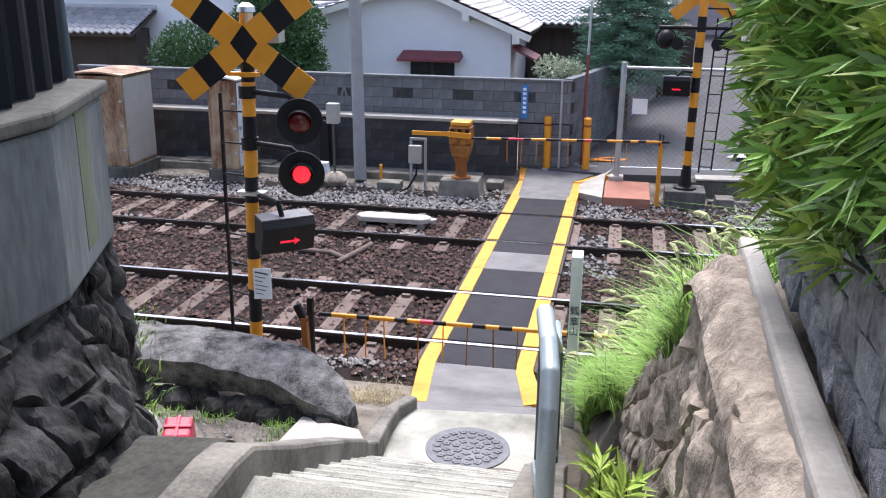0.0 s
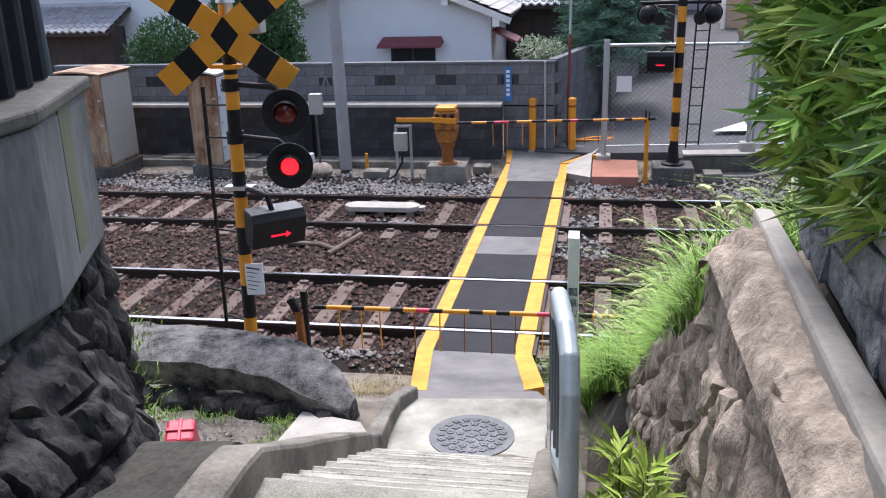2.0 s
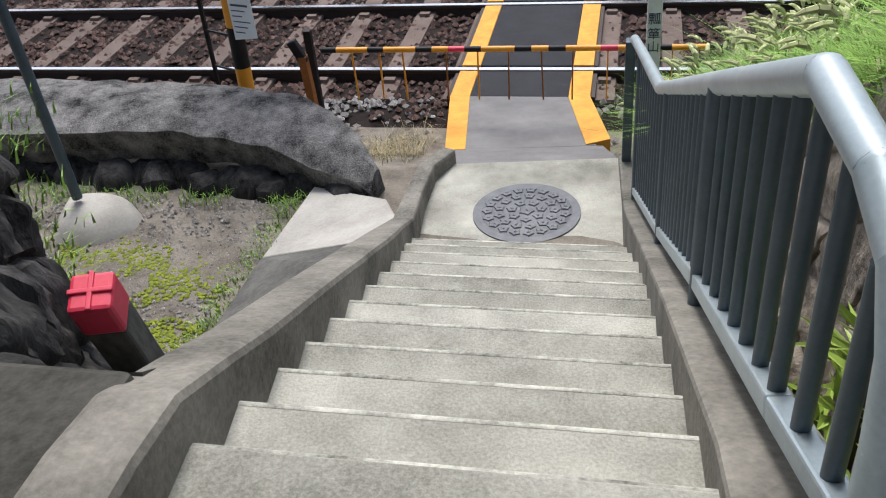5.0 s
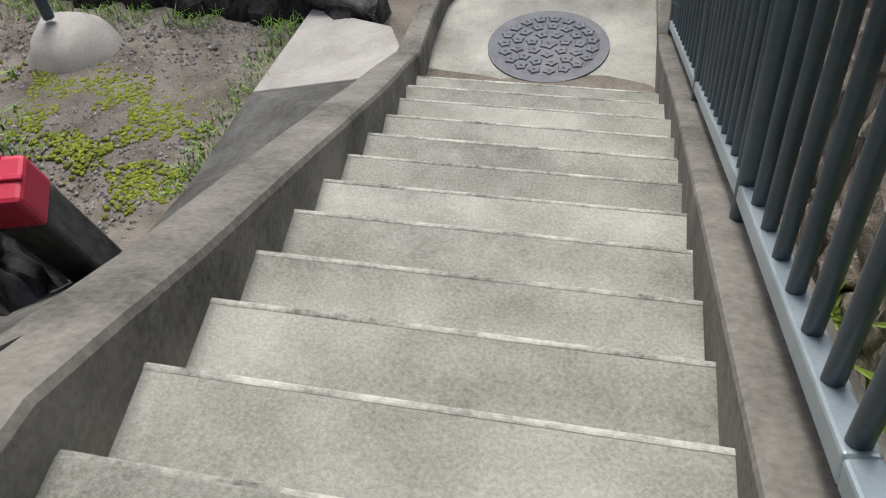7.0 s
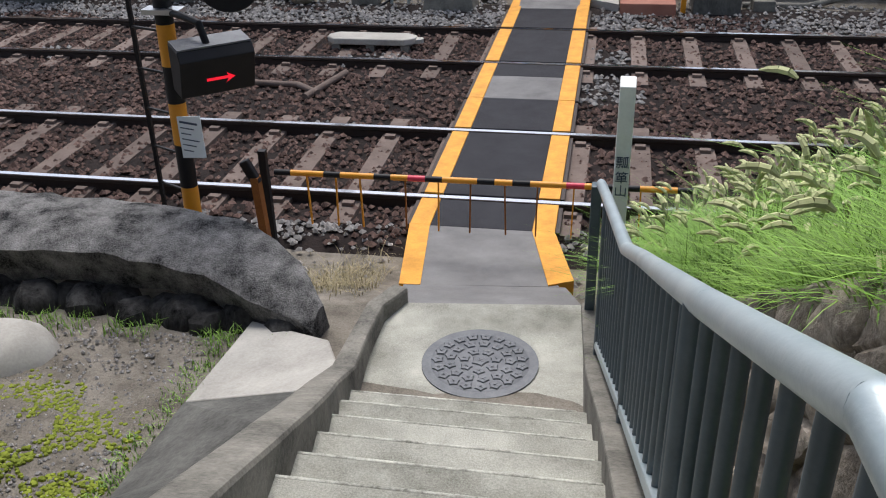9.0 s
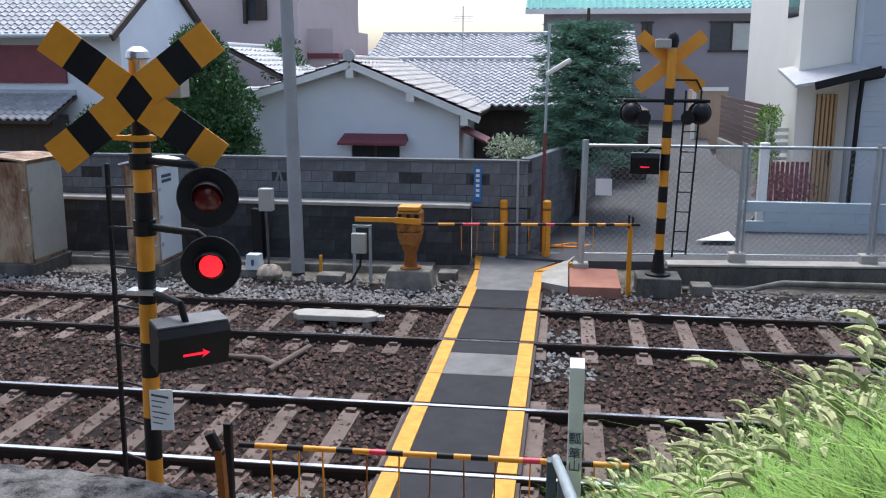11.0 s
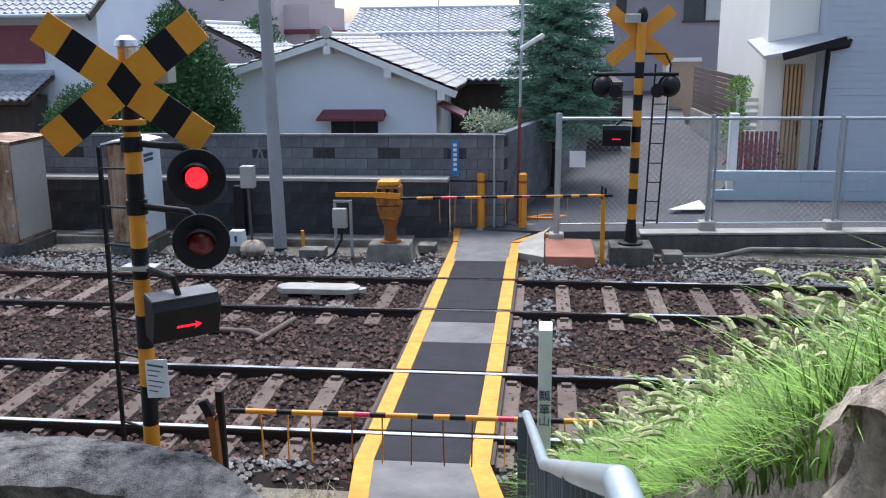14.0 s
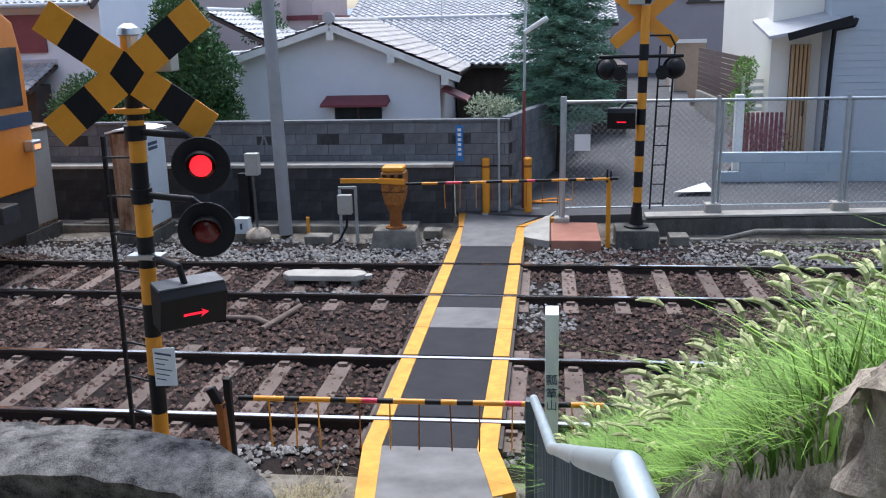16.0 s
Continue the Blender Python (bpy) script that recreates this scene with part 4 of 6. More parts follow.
while y > -6.3:
    big = k % 12 == 0
    part("post" if big else "upright_bar", Shape().tube((rail_x(y), y, rail_bottom(y) - (0.2 if big else 0)), (rail_x(y), y, rail_top(y) - 0.01), 0.024 if big else 0.0135, n=10), RAIL_PAINT, rl_, round_=True)
    y -= 0.1075
    k += 1

# ---- small things on the bank ----
rb = thing("boundary_marker", "red capped concrete boundary post leaning in the earth", "boundary post", at=(-0.11, -5.29, 1.38))
rb.rotation_euler = (radians(22), radians(1), radians(16))
part("post", Shape().box(-0.052, 0.052, -0.052, 0.052, -0.5, 0.46), DARK_CONCRETE, rb, bevel=0.01)
rc = part("cap", Shape().box(-0.055, 0.055, -0.055, 0.055, 0.461, 0.59), RED_PAINT, rb, "bright red painted top", bevel=0.012)
part("cross_mark", Shape().box(-0.055, 0.055, -0.007, 0.007, 0.585, 0.597).box(-0.007, 0.007, -0.055, 0.055, 0.585, 0.5965), RED_PAINT, rc, bevel=0.003)
gp = thing("guy_post", "dark green pole on a rounded concrete footing", "pole", at=(-1.86, -3.12, 0.42))
ft = Shape().lathe((0.06, 0, -0.15), (0, 0, 1), [(0, 0.3), (0.12, 0.27), (0.24, 0.21), (0.3, 0.15), (0.33, 0.06)], 18)
ft.v = [tuple(Vector(p) + Vector((noise.noise(Vector(p) * 7), noise.noise(Vector(p) * 7 + Vector((9, 0, 0))), noise.noise(Vector(p) * 7 + Vector((0, 9, 0))))) * 0.035) for p in ft.v]
part("footing", ft, PALE_CONCRETE, gp, round_=True)
part("pole", Shape().tube((0, 0, 0.2), (-0.12, 0.05, 3.2), 0.03), RAIL_PAINT, gp, round_=True)

# ---- cover plate between the far rails ----
cv = thing("track_cover", "white painted flat track device cover between the rails", "track device")
o = Shape()
prof = [(-2.33, 4.5), (-2.22, 4.39), (-1.3, 4.39), (-1.17, 4.5), (-1.17, 4.62), (-1.3, 4.73), (-2.22, 4.73), (-2.33, 4.62)]
part("cover", Shape().prism([(x, y - 0.05) for x, y in prof], -0.03, 0.05), PALE_CONCRETE, cv, bevel=0.015)
part("lug", Shape().tube((-1.15, 4.5, -0.02), (-1.15, 4.5, 0.03), 0.07), PALE_CONCRETE, cv)
for x in (-2.2, -1.75, -1.3):
    part("foot", Shape().box(x - 0.05, x + 0.05, 4.35, 4.7, -0.12, -0.03), CONCRETE, cv)
cab = thing("track_cable", "grey cable trough bent across the ballast between the tracks", "cable duct")
part("duct", Shape().pipe([(-3.2, 2.9, -0.07), (-2.2, 2.85, -0.07), (-1.9, 2.6, -0.07)], 0.035).pipe([(-2.0, 2.45, -0.07), (-1.78, 3.35, -0.07)], 0.04), SLEEPER, cab, round_=True)

# ---- block walls of the far side ----
def block_wall(name, label, x0, x1, y, z0, courses, bw, bh, material, depth=0.14, skip=None, mortar=MORTAR):
    w = tagged(new(name), label, "wall", kind="structure")
    part("core", Shape().box(x0, x1, y + 0.008, y + depth, z0, z0 + courses * bh), mortar, w)
    me = Shape().box(0.004, bw - 0.004, 0, depth * 0.4, 0.004, bh - 0.004).mesh("block")
    me.materials.append(material)
    for j in range(courses):
        x = x0 - (bw / 2 if j % 2 else 0)
        i = 0
        while x < x1 - 0.02:
            if x >= x0 - 0.01 and x + bw <= x1 + 0.02 and not (skip and skip(i, j)):
                o = new("block", me)
                o.location = (x, y + rnd.uniform(0, 0.004), z0 + j * bh)
                o.parent = w
            elif not (skip and skip(i, j)):
                a, b = max(x, x0), min(x + bw, x1)
                if b - a > 0.05:
                    part("block", Shape().box(a + 0.004, b - 0.004, y, y + depth * 0.4, z0 + j * bh + 0.004, z0 + (j + 1) * bh - 0.004), material, w)
            x += bw
            i += 1
    return w


WX = 0.62
up = block_wall("wall_north", "grey concrete block garden wall with pierced vent blocks", -9.4, WX, 8.4, 0.92, 4, 0.39, 0.19, BLOCK, skip=lambda i, j: j == 2 and i % 3 == 2)
part("coping", Shape().box(-9.4, WX + 0.02, 8.37, 8.56, 1.68, 1.73), BLOCK, up, bevel=0.01)
for k in range(9):
    x = -9.4 - 0.0 + 0.39 * (3 * k + 2)
    if x + 0.39 > WX:
        continue
    open_ = k % 4
    # plate added behind the holes: white for bright see-through vents, black for dark ones
    part("vent_back", Shape().box(x, x + 0.39, 8.428, 8.5, 1.3, 1.49), WHITE_PAINT if open_ else CLAD, up)
    v = Shape().box(x, x + 0.06, 8.405, 8.425, 1.3, 1.49).box(x + 0.33, x + 0.39, 8.405, 8.425, 1.3, 1.49).box(x + 0.06, x + 0.33, 8.405, 8.425, 1.455, 1.49)
    v.hexa([(x + 0.17, 8.405, 1.3), (x + 0.12, 8.405, 1.3), (x + 0.12, 8.425, 1.3), (x + 0.17, 8.425, 1.3), (x + 0.2, 8.405, 1.46), (x + 0.17, 8.405, 1.46), (x + 0.17, 8.425, 1.46), (x + 0.2, 8.425, 1.46)])
    v.hexa([(x + 0.22, 8.405, 1.3), (x + 0.27, 8.405, 1.3), (x + 0.27, 8.425, 1.3), (x + 0.22, 8.425, 1.3), (x + 0.19, 8.405, 1.46), (x + 0.22, 8.405, 1.46), (x + 0.22, 8.425, 1.46), (x + 0.19, 8.425, 1.46)])
    part("vent_block", v, BLOCK_DARK if open_ else BLOCK, up, "pierced decorative block")
cw = block_wall("wall_corner", "grey concrete block wall at the street corner", -0.33, WX, 8.405, -0.1, 5, 0.39, 0.2, BLOCK)
low = block_wall("wall_retaining", "dark stained retaining wall with a pale coping", -9.4, -0.34, 8.0, -0.25, 6, 0.45, 0.2, BLOCK_DARK, depth=0.38)
part("coping", Shape().box(-9.4, -0.32, 7.96, 8.36, 0.95, 1.01), PALE_CONCRETE, low, bevel=0.012)
part("footing", Shape().box(-9.4, -0.9, 7.55, 7.99, -0.3, 0.02), CONCRETE, low, bevel=0.02)
sd = tagged(new("wall_street"), "grey block wall running along the side street", "wall", kind="structure")
A_, B_ = Vector((WX, 8.45, 0)), Vector((2.35, 15.5, 0))
dd = (B_ - A_)
for j in range(8):
    for i in range(18):
        a, b = A_ + dd * ((i + (0.5 if j % 2 else 0)) / 18), A_ + dd * min(1.0, (i + 1 + (0.5 if j % 2 else 0)) / 18)
        if (b - a).length < 0.05:
            continue
        q = Vector((dd.y, -dd.x, 0)).normalized()
        s = Shape().hexa([p + q * t + Vector((0, 0, z)) for z in (0.1 + 0.2 * j + 0.004, 0.1 + 0.2 * j + 0.196) for p, t in ((a + (b - a) * 0.015, 0), (a + (b - a) * 0.015, -0.12), (b - (b - a) * 0.015, -0.12), (b - (b - a) * 0.015, 0))])
        part("block", s, BLOCK, sd)
q = Vector((dd.y, -dd.x, 0)).normalized()
part("core", Shape().hexa([p + q * t + Vector((0, 0, z)) for z in (0.0, 1.69) for p, t in ((A_, -0.008), (A_, -0.11), (B_, -0.11), (B_, -0.008))]), MORTAR, sd)
part("coping", Shape().hexa([p + q * t + Vector((0, 0, z)) for z in (1.7, 1.75) for p, t in ((A_, 0.02), (A_, -0.14), (B_, -0.14), (B_, 0.02))]), BLOCK, sd)

# ---- street ----
road = Shape().slab([(-0.3, 8.35, 0.085), (1.55, 8.05, 0.1), (12.0, 8.05, 0.34), (14.0, 9.9, 0.38), (4.45, 10.2, 0.3), (5.6, 13.0, 0.45), (5.7, 14.5, 0.52), (5.4, 20, 0.78), (6.5, 30, 1.2), (2.6, 30, 1.2), (2.4, 15.5, 0.55), (0.62, 8.5, 0.1)], 0.3)
tagged(part("road", road, STREET), "narrow grey asphalt street beyond the crossing", "road", kind="structure")
part_ = Shape().slab([(3.55, 9.2, 0.292), (4.25, 10.1, 0.312), (4.25, 9.2, 0.306)], 0.01)
tagged(part("road_marking", part_, WHITE_PAINT), "white painted triangle on the street", "road marking", kind="structure")
dia = Shape()
for a, b in (((1.02, 8.95), (1.35, 9.25)), ((1.35, 9.25), (1.75, 9.25)), ((1.75, 9.25), (1.5, 8.95)), ((1.5, 8.95), (1.02, 8.95))):
    dia.bar((*a, 0.16), (*b, 0.16), 0.08, 0.02)
tagged(part("diamond_marking", dia, mat("orange road paint", (0.62, 0.2, 0.03), (0.75, 0.3, 0.06), 0.8)), "orange painted frame on the street", "road marking", kind="structure")
mh2 = thing("street_manhole", "round dark iron manhole cover in the street", "manhole cover", at=(0.95, 8.75, 0.112))
part("cover", Shape().lathe((0, 0, -0.05), (0, 0, 1), [(0, 0.3), (0.055, 0.3), (0.06, 0.28)], 28), IRON, mh2, round_=True)
rw = tagged(new("wall_trackside"), "dark stained low concrete wall under the mesh fence", "wall", kind="structure")
part("wall_body", Shape().slab([(2.75, 7.55, 0.14), (14, 7.55, 0.4), (14, 8.04, 0.4), (2.75, 8.04, 0.14)], 0.7), DARK_CONCRETE, rw, bevel=0.02)
part("wall_top", Shape().slab([(2.9, 7.54, 0.2), (14, 7.54, 0.43), (14, 7.9, 0.43), (2.9, 7.9, 0.2)], 0.04), PALE_CONCRETE, rw, bevel=0.01)
pp = thing("trackside_pipe", "grey pipe along the foot of the wall", "pipe")
part("pipe", Shape().pipe([(3.1, 7.2, -0.12), (4.0, 7.2, -0.12), (4.6, 7.25, 0.02), (13, 7.3, 0.05)], 0.045), CONCRETE, pp, round_=True)
for x, w_, z_ in ((3.2, 0.3, 0.03), (6.5, 0.5, -0.06)):
    tagged(part("concrete_block", Shape().box(x, x + w_, 6.8, 7.15, -0.2, z_), CONCRETE, bevel=0.015), "loose grey concrete block beside the track", "concrete block")
tagged(part("red_slab", Shape().box(1.35, 2.12, 6.45, 7.75, -0.15, 0.05), BRICK_PINK, bevel=0.015), "reddish concrete slab beside the crossing", "slab", kind="structure")
tagged(part("crossing_kerb", Shape().slab([(0.9, 6.9, 0.0), (1.33, 6.6, 0.0), (1.33, 7.9, 0.1), (1.45, 8.4, 0.12), (0.92, 7.5, 0.02)], 0.2), PALE_CONCRETE), "pale concrete kerb beside the crossing", "kerb", kind="structure")

# ---- far barrier and its machine ----
fb = thing("barrier_machine", "rusty orange barrier machine on a concrete base", "barrier machine", "crossing barriers", at=(-1.12, 6.75, 0.0))
part("base", Shape().hexa([(-0.4, -0.28, -0.2), (0.4, -0.28, -0.2), (0.4, 0.28, -0.2), (-0.4, 0.28, -0.2), (-0.33, -0.22, 0.18), (0.33, -0.22, 0.18), (0.33, 0.22, 0.18), (-0.33, 0.22, 0.18)]), CONCRETE, fb, bevel=0.02)
part("pillar", Shape().lathe((0, 0, 0.17), (0, 0, 1), [(0, 0.17), (0.03, 0.17), (0.05, 0.1), (0.25, 0.095), (0.33, 0.13), (0.42, 0.14)], 20), RUST, fb, round_=True)
part("housing", Shape().hexa([(-0.14, -0.15, 0.56), (0.14, -0.15, 0.56), (0.14, 0.15, 0.56), (-0.14, 0.15, 0.56), (-0.19, -0.18, 0.78), (0.19, -0.18, 0.78), (0.19, 0.18, 0.78), (-0.19, 0.18, 0.78)]).box(-0.19, 0.19, -0.18, 0.18, 0.78, 1.1), mat("rusty yellow enamel", (0.10, 0.03, 0.012), (0.46, 0.19, 0.025), 0.6, scale=6, fine=20, spread=0.2), fb, "rust stained yellow housing", bevel=0.03)
part("lid", Shape().box(-0.17, 0.17, -0.16, 0.16, 1.105, 1.18), YELLOW, fb, bevel=0.02)
for x in (-0.13, 0, 0.13):
    part("latch", Shape().box(x - 0.03, x + 0.03, -0.215, -0.18, 0.98, 1.07), BLACK, fb)
part("counterweight_arm", Shape().bar((-0.2, -0.24, 0.98), (-0.82, -0.24, 0.98), 0.03, 0.07).bar((0.2, -0.24, 0.96), (-0.2, -0.24, 0.98), 0.03, 0.09), YELLOW, fb)
fa = thing("crossing_barrier", "lowered far barrier arm, black, yellow and red", "barrier", "crossing barriers")
barrier_arm(fa, (-0.9, 6.5, 0.93), (2.36, 6.6, 0.99), "kkyykrrkyykkyykrkkyykykyyk", 0.022, (-0.3, -0.05, 0.2, 0.45, 0.72, 0.98, 1.22, 1.45, 1.68), 0.4)
cp = thing("catch_post", "orange steel post that catches the far barrier", "post", at=(2.23, 6.64, 0.0))
part("post", Shape().bar((0, 0, -0.15), (0, 0, 0.98), 0.07, 0.05), YELLOW, cp, bevel=0.006)
part("fork", Shape().bar((-0.03, -0.03, 0.93), (-0.03, -0.03, 1.13), 0.025, 0.05).bar((0.03, 0.03, 0.93), (0.03, 0.03, 1.1), 0.025, 0.05), BLACK, cp)

# bollards
bo = thing("bollard", "orange steel bollard with a pale cap on the path", "bollard", "pair of bollards", at=(0.22, 8.36, 0.07))
part("tube", Shape().tube((0, 0, 0), (0, 0, 0.94), 0.07, n=20), YELLOW, bo, round_=True)
part("reflector_band", Shape().tube((0, 0, 0.82), (0, 0, 0.86), 0.073, n=20), RUST, bo, round_=True)
part("cap", Shape().lathe((0, 0, 0.94), (0, 0, 1), [(0, 0.073), (0.03, 0.073), (0.05, 0.05)], 20), YELLOW, bo, round_=True)
part("foot", Shape().tube((0, 0, -0.01), (0, 0, 0.02), 0.11, n=20), PALE_CONCRETE, bo, round_=True)
copy_thing(bo, pose(0.95, 8.38, 0.07))

# ---- far signal seen from behind ----
fs = thing("crossing_signal", "striped crossing signal seen from behind with a ladder", "crossing signal", at=(2.68, 6.85, 0.0))
part("plinth", Shape().box(-0.33, 0.33, -0.28, 0.3, -0.25, 0.18), DARK_CONCRETE, fs, bevel=0.02)
part("foot", Shape().lathe((0, 0, 0.18), (0, 0, 1), [(0, 0.19), (0.03, 0.19), (0.05, 0.11), (0.16, 0.09), (0.32, 0.08)], 20), BLACK, fs, round_=True)
striped_tube(fs, "pole_band", (0, 0, 0.2), (0.05, 0, 3.7), 0.07, [(0.38, BLACK)] + [(0.24, YELLOW if i % 2 == 0 else BLACK) for i in range(11)] + [(0.32, YELLOW)])
crossbuck(fs, (0.045, 0.1, 3.36), radians(40), 0.6, 0.19, False, (0, 1, 0))
part("horn", Shape().box(-0.2, 0.02, -0.12, 0.12, 3.55, 3.68, Matrix.Rotation(0.0, 4, "Z")), CAB_WHITE, fs, bevel=0.015)
part("cap", Shape().lathe((0.05, 0, 3.56), (0, 0, 1), [(0, 0.07), (0.1, 0.09), (0.18, 0.07), (0.22, 0.03)], 16), BLACK, fs, round_=True)
for x in (-0.5, 0.5):
    h = lamp_head(fs, (x, 0.12, 2.62), (0.25 * (1 if x > 0 else -1), 1, 0), 0.17)
    part("lamp_body", Shape().ball((x, 0.0, 2.62), 0.14, 16, 10, 1.1), BLACK, fs, round_=True)
    part("near_lamp", Shape().lathe((x * 0.62, -0.1, 2.56), (-0.2, -1, 0), [(-0.1, 0.05), (0, 0.09), (0.08, 0.1)], 16), BLACK, fs, round_=True)
part("lamp_arm", Shape().pipe([(-0.62, 0, 2.8), (0.62, 0, 2.8)], 0.028), BLACK, fs, round_=True)
arrow_box(fs, (-0.28, -0.14, 1.88), (-0.1, -1, 0), 0.42, 0.3, 0.14, False)
part("arrow_arm", Shape().pipe([(0, 0, 2.1), (-0.2, -0.05, 2.12), (-0.28, -0.1, 2.05)], 0.02), BLACK, fs, round_=True)
ladder = part("ladder", Shape().bar((0.2, 0.05, 0.45), (0.28, 0.05, 2.95), 0.025, 0.025).bar((0.4, 0.05, 0.5), (0.5, 0.05, 2.95), 0.025, 0.025).pipe([(0.5, 0.05, 2.95), (0.42, 0.05, 3.1), (0.1, 0.02, 3.1)], 0.014), BLACK, fs, "thin black ladder")
for k in range(8):
    zz = 0.55 + 0.3 * k
    part("rung", Shape().bar((0.2 + 0.032 * (zz - 0.45), 0.05, zz), (0.4 + 0.04 * (zz - 0.5), 0.05, zz), 0.016, 0.016), BLACK, ladder)

# ---- cabinets, boxes, poles ----
def cabinet(x0, x1, y0, y1, z1, side, label):
    c = thing("relay_cabinet", label, "equipment cabinet", "trackside cabinets", at=(x0, y0, 0.0))
    w, d = x1 - x0, y1 - y0
    part("plinth", Shape().box(-0.05, w + 0.05, -0.05, d + 0.05, -0.25, 0.1), DARK_CONCRETE, c, bevel=0.015)
    part("body", Shape().box(0, w, 0, d, 0.1, z1 - 0.06), CAB_RUST, c, "rust streaked front", bevel=0.012)
    part("side_door", Shape().box(w + 0.003, w + 0.02, 0.03, d - 0.03, 0.16, z1 - 0.1), side, c, "pale painted door", bevel=0.008)
    n = 8
    roof = Shape()
    top = [(-0.05 + (w + 0.1) * i / n, 0.05 * math.sin(math.pi * i / n)) for i in range(n + 1)]
    roof.add([(x, y, z1 - 0.06 + h + t) for t in (0, 0.03) for x, h in top for y in (-0.05, d + 0.05)], [(2 * i, 2 * i + 1, 2 * i + 3, 2 * i + 2) for i in range(n)] + [(2 * (n + 1) + 2 * i, 2 * (n + 1) + 2 * i + 2, 2 * (n + 1) + 2 * i + 3, 2 * (n + 1) + 2 * i + 1) for i in range(n)] + [(2 * i + k, 2 * i + 2 + k, 2 * (n + 1) + 2 * i + 2 + k, 2 * (n + 1) + 2 * i + k) for i in range(n) for k in (0, 1)])
    part("roof", roof, WHITE_PAINT if side is CAB_BLUE else CAB_RUST, c, round_=True)
    for zz in (0.4, 0.85, 1.3):
        part("hinge", Shape().box(w + 0.02, w + 0.035, 0.04, 0.1, zz, zz + 0.05), GALV, c)
        part("latch", Shape().box(w - 0.08, w - 0.02, -0.02, 0.0, zz, zz + 0.03), GALV, c)
    return c


cabinet(-8.35, -7.33, 6.5, 7.55, 1.82, CAB_WHITE, "rusty cream equipment cabinet beside the track")
cb = cabinet(-5.8, -5.25, 6.75, 7.6, 1.78, CAB_BLUE, "rusty equipment cabinet with a pale blue door")
for j, zz in enumerate((1.5, 1.42)):
    part("text_bar", Shape().box(0.575, 0.579, 0.15, 0.5, zz, zz + 0.05), INK, cb)
ub = thing("utility_pole", "grey round concrete utility pole before the block wall", "utility pole", at=(-3.15, 7.42, -0.1))
part("shaft", Shape().tube((0, 0, 0), (-0.12, 0, 9.0), 0.115, 0.085, n=20), POLE_GREY, ub, round_=True)
eb = thing("post_box", "small white electrical box on a thin pole", "electrical box", at=(-3.45, 6.85, 0.0))
part("pole", Shape().tube((0, 0, -0.1), (-0.02, 0, 1.05), 0.022), DARK_CONCRETE, eb, round_=True)
part("box", Shape().box(-0.12, 0.1, -0.08, 0.08, 1.02, 1.38), CAB_WHITE, eb, bevel=0.015)
part("stone_foot", Shape().ball((0, 0, 0.0), 0.22, 10, 6, 0.7), MASONRY_WARM, eb, round_=True)
sb = thing("ground_box", "pale blue grey junction box beside the track", "junction box", at=(-3.75, 7.0, 0.02))
part("body", Shape().hexa([(-0.14, -0.1, 0), (0.14, -0.1, 0), (0.14, 0.1, 0), (-0.14, 0.1, 0), (-0.11, -0.09, 0.26), (0.11, -0.09, 0.26), (0.11, 0.09, 0.26), (-0.11, 0.09, 0.26)]), CAB_BLUE, sb, bevel=0.012)
part("label_mark", Shape().box(-0.02, 0.02, -0.106, -0.1, 0.08, 0.18), INK, sb)
jb = thing("junction_box", "grey junction box on a steel frame with cables", "junction box", at=(-1.9, 6.75, 0.0))
part("frame_leg", Shape().bar((-0.13, 0.05, -0.1), (-0.13, 0.05, 0.82), 0.045, 0.03), GALV, jb)
part("frame_leg", Shape().bar((0.13, 0.05, -0.1), (0.13, 0.05, 0.82), 0.045, 0.03), GALV, jb)
part("frame_bar", Shape().bar((-0.15, 0.05, 0.82), (0.15, 0.05, 0.82), 0.03, 0.04), GALV, jb)
part("box", Shape().box(-0.15, 0.08, -0.08, 0.04, 0.4, 0.72), CAB_WHITE, jb, bevel=0.015)
part("cable", Shape().pipe([(0.0, -0.03, 0.4), (-0.02, -0.04, 0.2), (-0.14, -0.1, -0.02), (-0.3, -0.2, -0.1)], 0.018), BLACK, jb, round_=True)
om = thing("cable_marker", "small orange marker stake beside the track", "marker", at=(-2.65, 7.05, 0.0))
part("stake", Shape().box(-0.025, 0.025, -0.02, 0.02, -0.1, 0.28), YELLOW, om, bevel=0.004)
for x, y, w_ in ((-2.65, 6.75, 0.42), (-4.6, 6.95, 0.9), (-0.75, 7.2, 0.3)):
    tagged(part("trough_lid", Shape().box(x, x + w_, y, y + 0.3, -0.12, 0.02), CONCRETE, bevel=0.015), "grey concrete cable trough lid beside the track", "cable trough")
for x, y in ((-6.2, 7.65), (-6.9, 7.6)):
    tagged(part("trough_lid", Shape().box(x, x + 1.2, y, y + 0.35, -0.12, 0.06), CONCRETE, bevel=0.015), "grey concrete cable trough lid beside the track", "cable trough")
bs = thing("street_sign", "narrow blue street name plate on the block wall", "sign")
part("plate", Shape().box(-0.3, -0.17, 8.38, 8.395, 1.0, 1.62), BLUE_SIGN, bs, bevel=0.004)
for j in range(6):
    part("text_bar", Shape().box(-0.265, -0.205, 8.374, 8.379, 1.52 - 0.085 * j, 1.57 - 0.085 * j), WHITE_PAINT, bs)
lp = thing("street_lamp", "small white street lamp on a rusty pole", "street lamp", at=(0.86, 8.62, 0.08))
part("pole", Shape().tube((0, 0, 0), (0.02, 0, 2.1), 0.03), mat("maroon pole paint", (0.13, 0.03, 0.025), (0.22, 0.06, 0.05), 0.6), lp, round_=True)
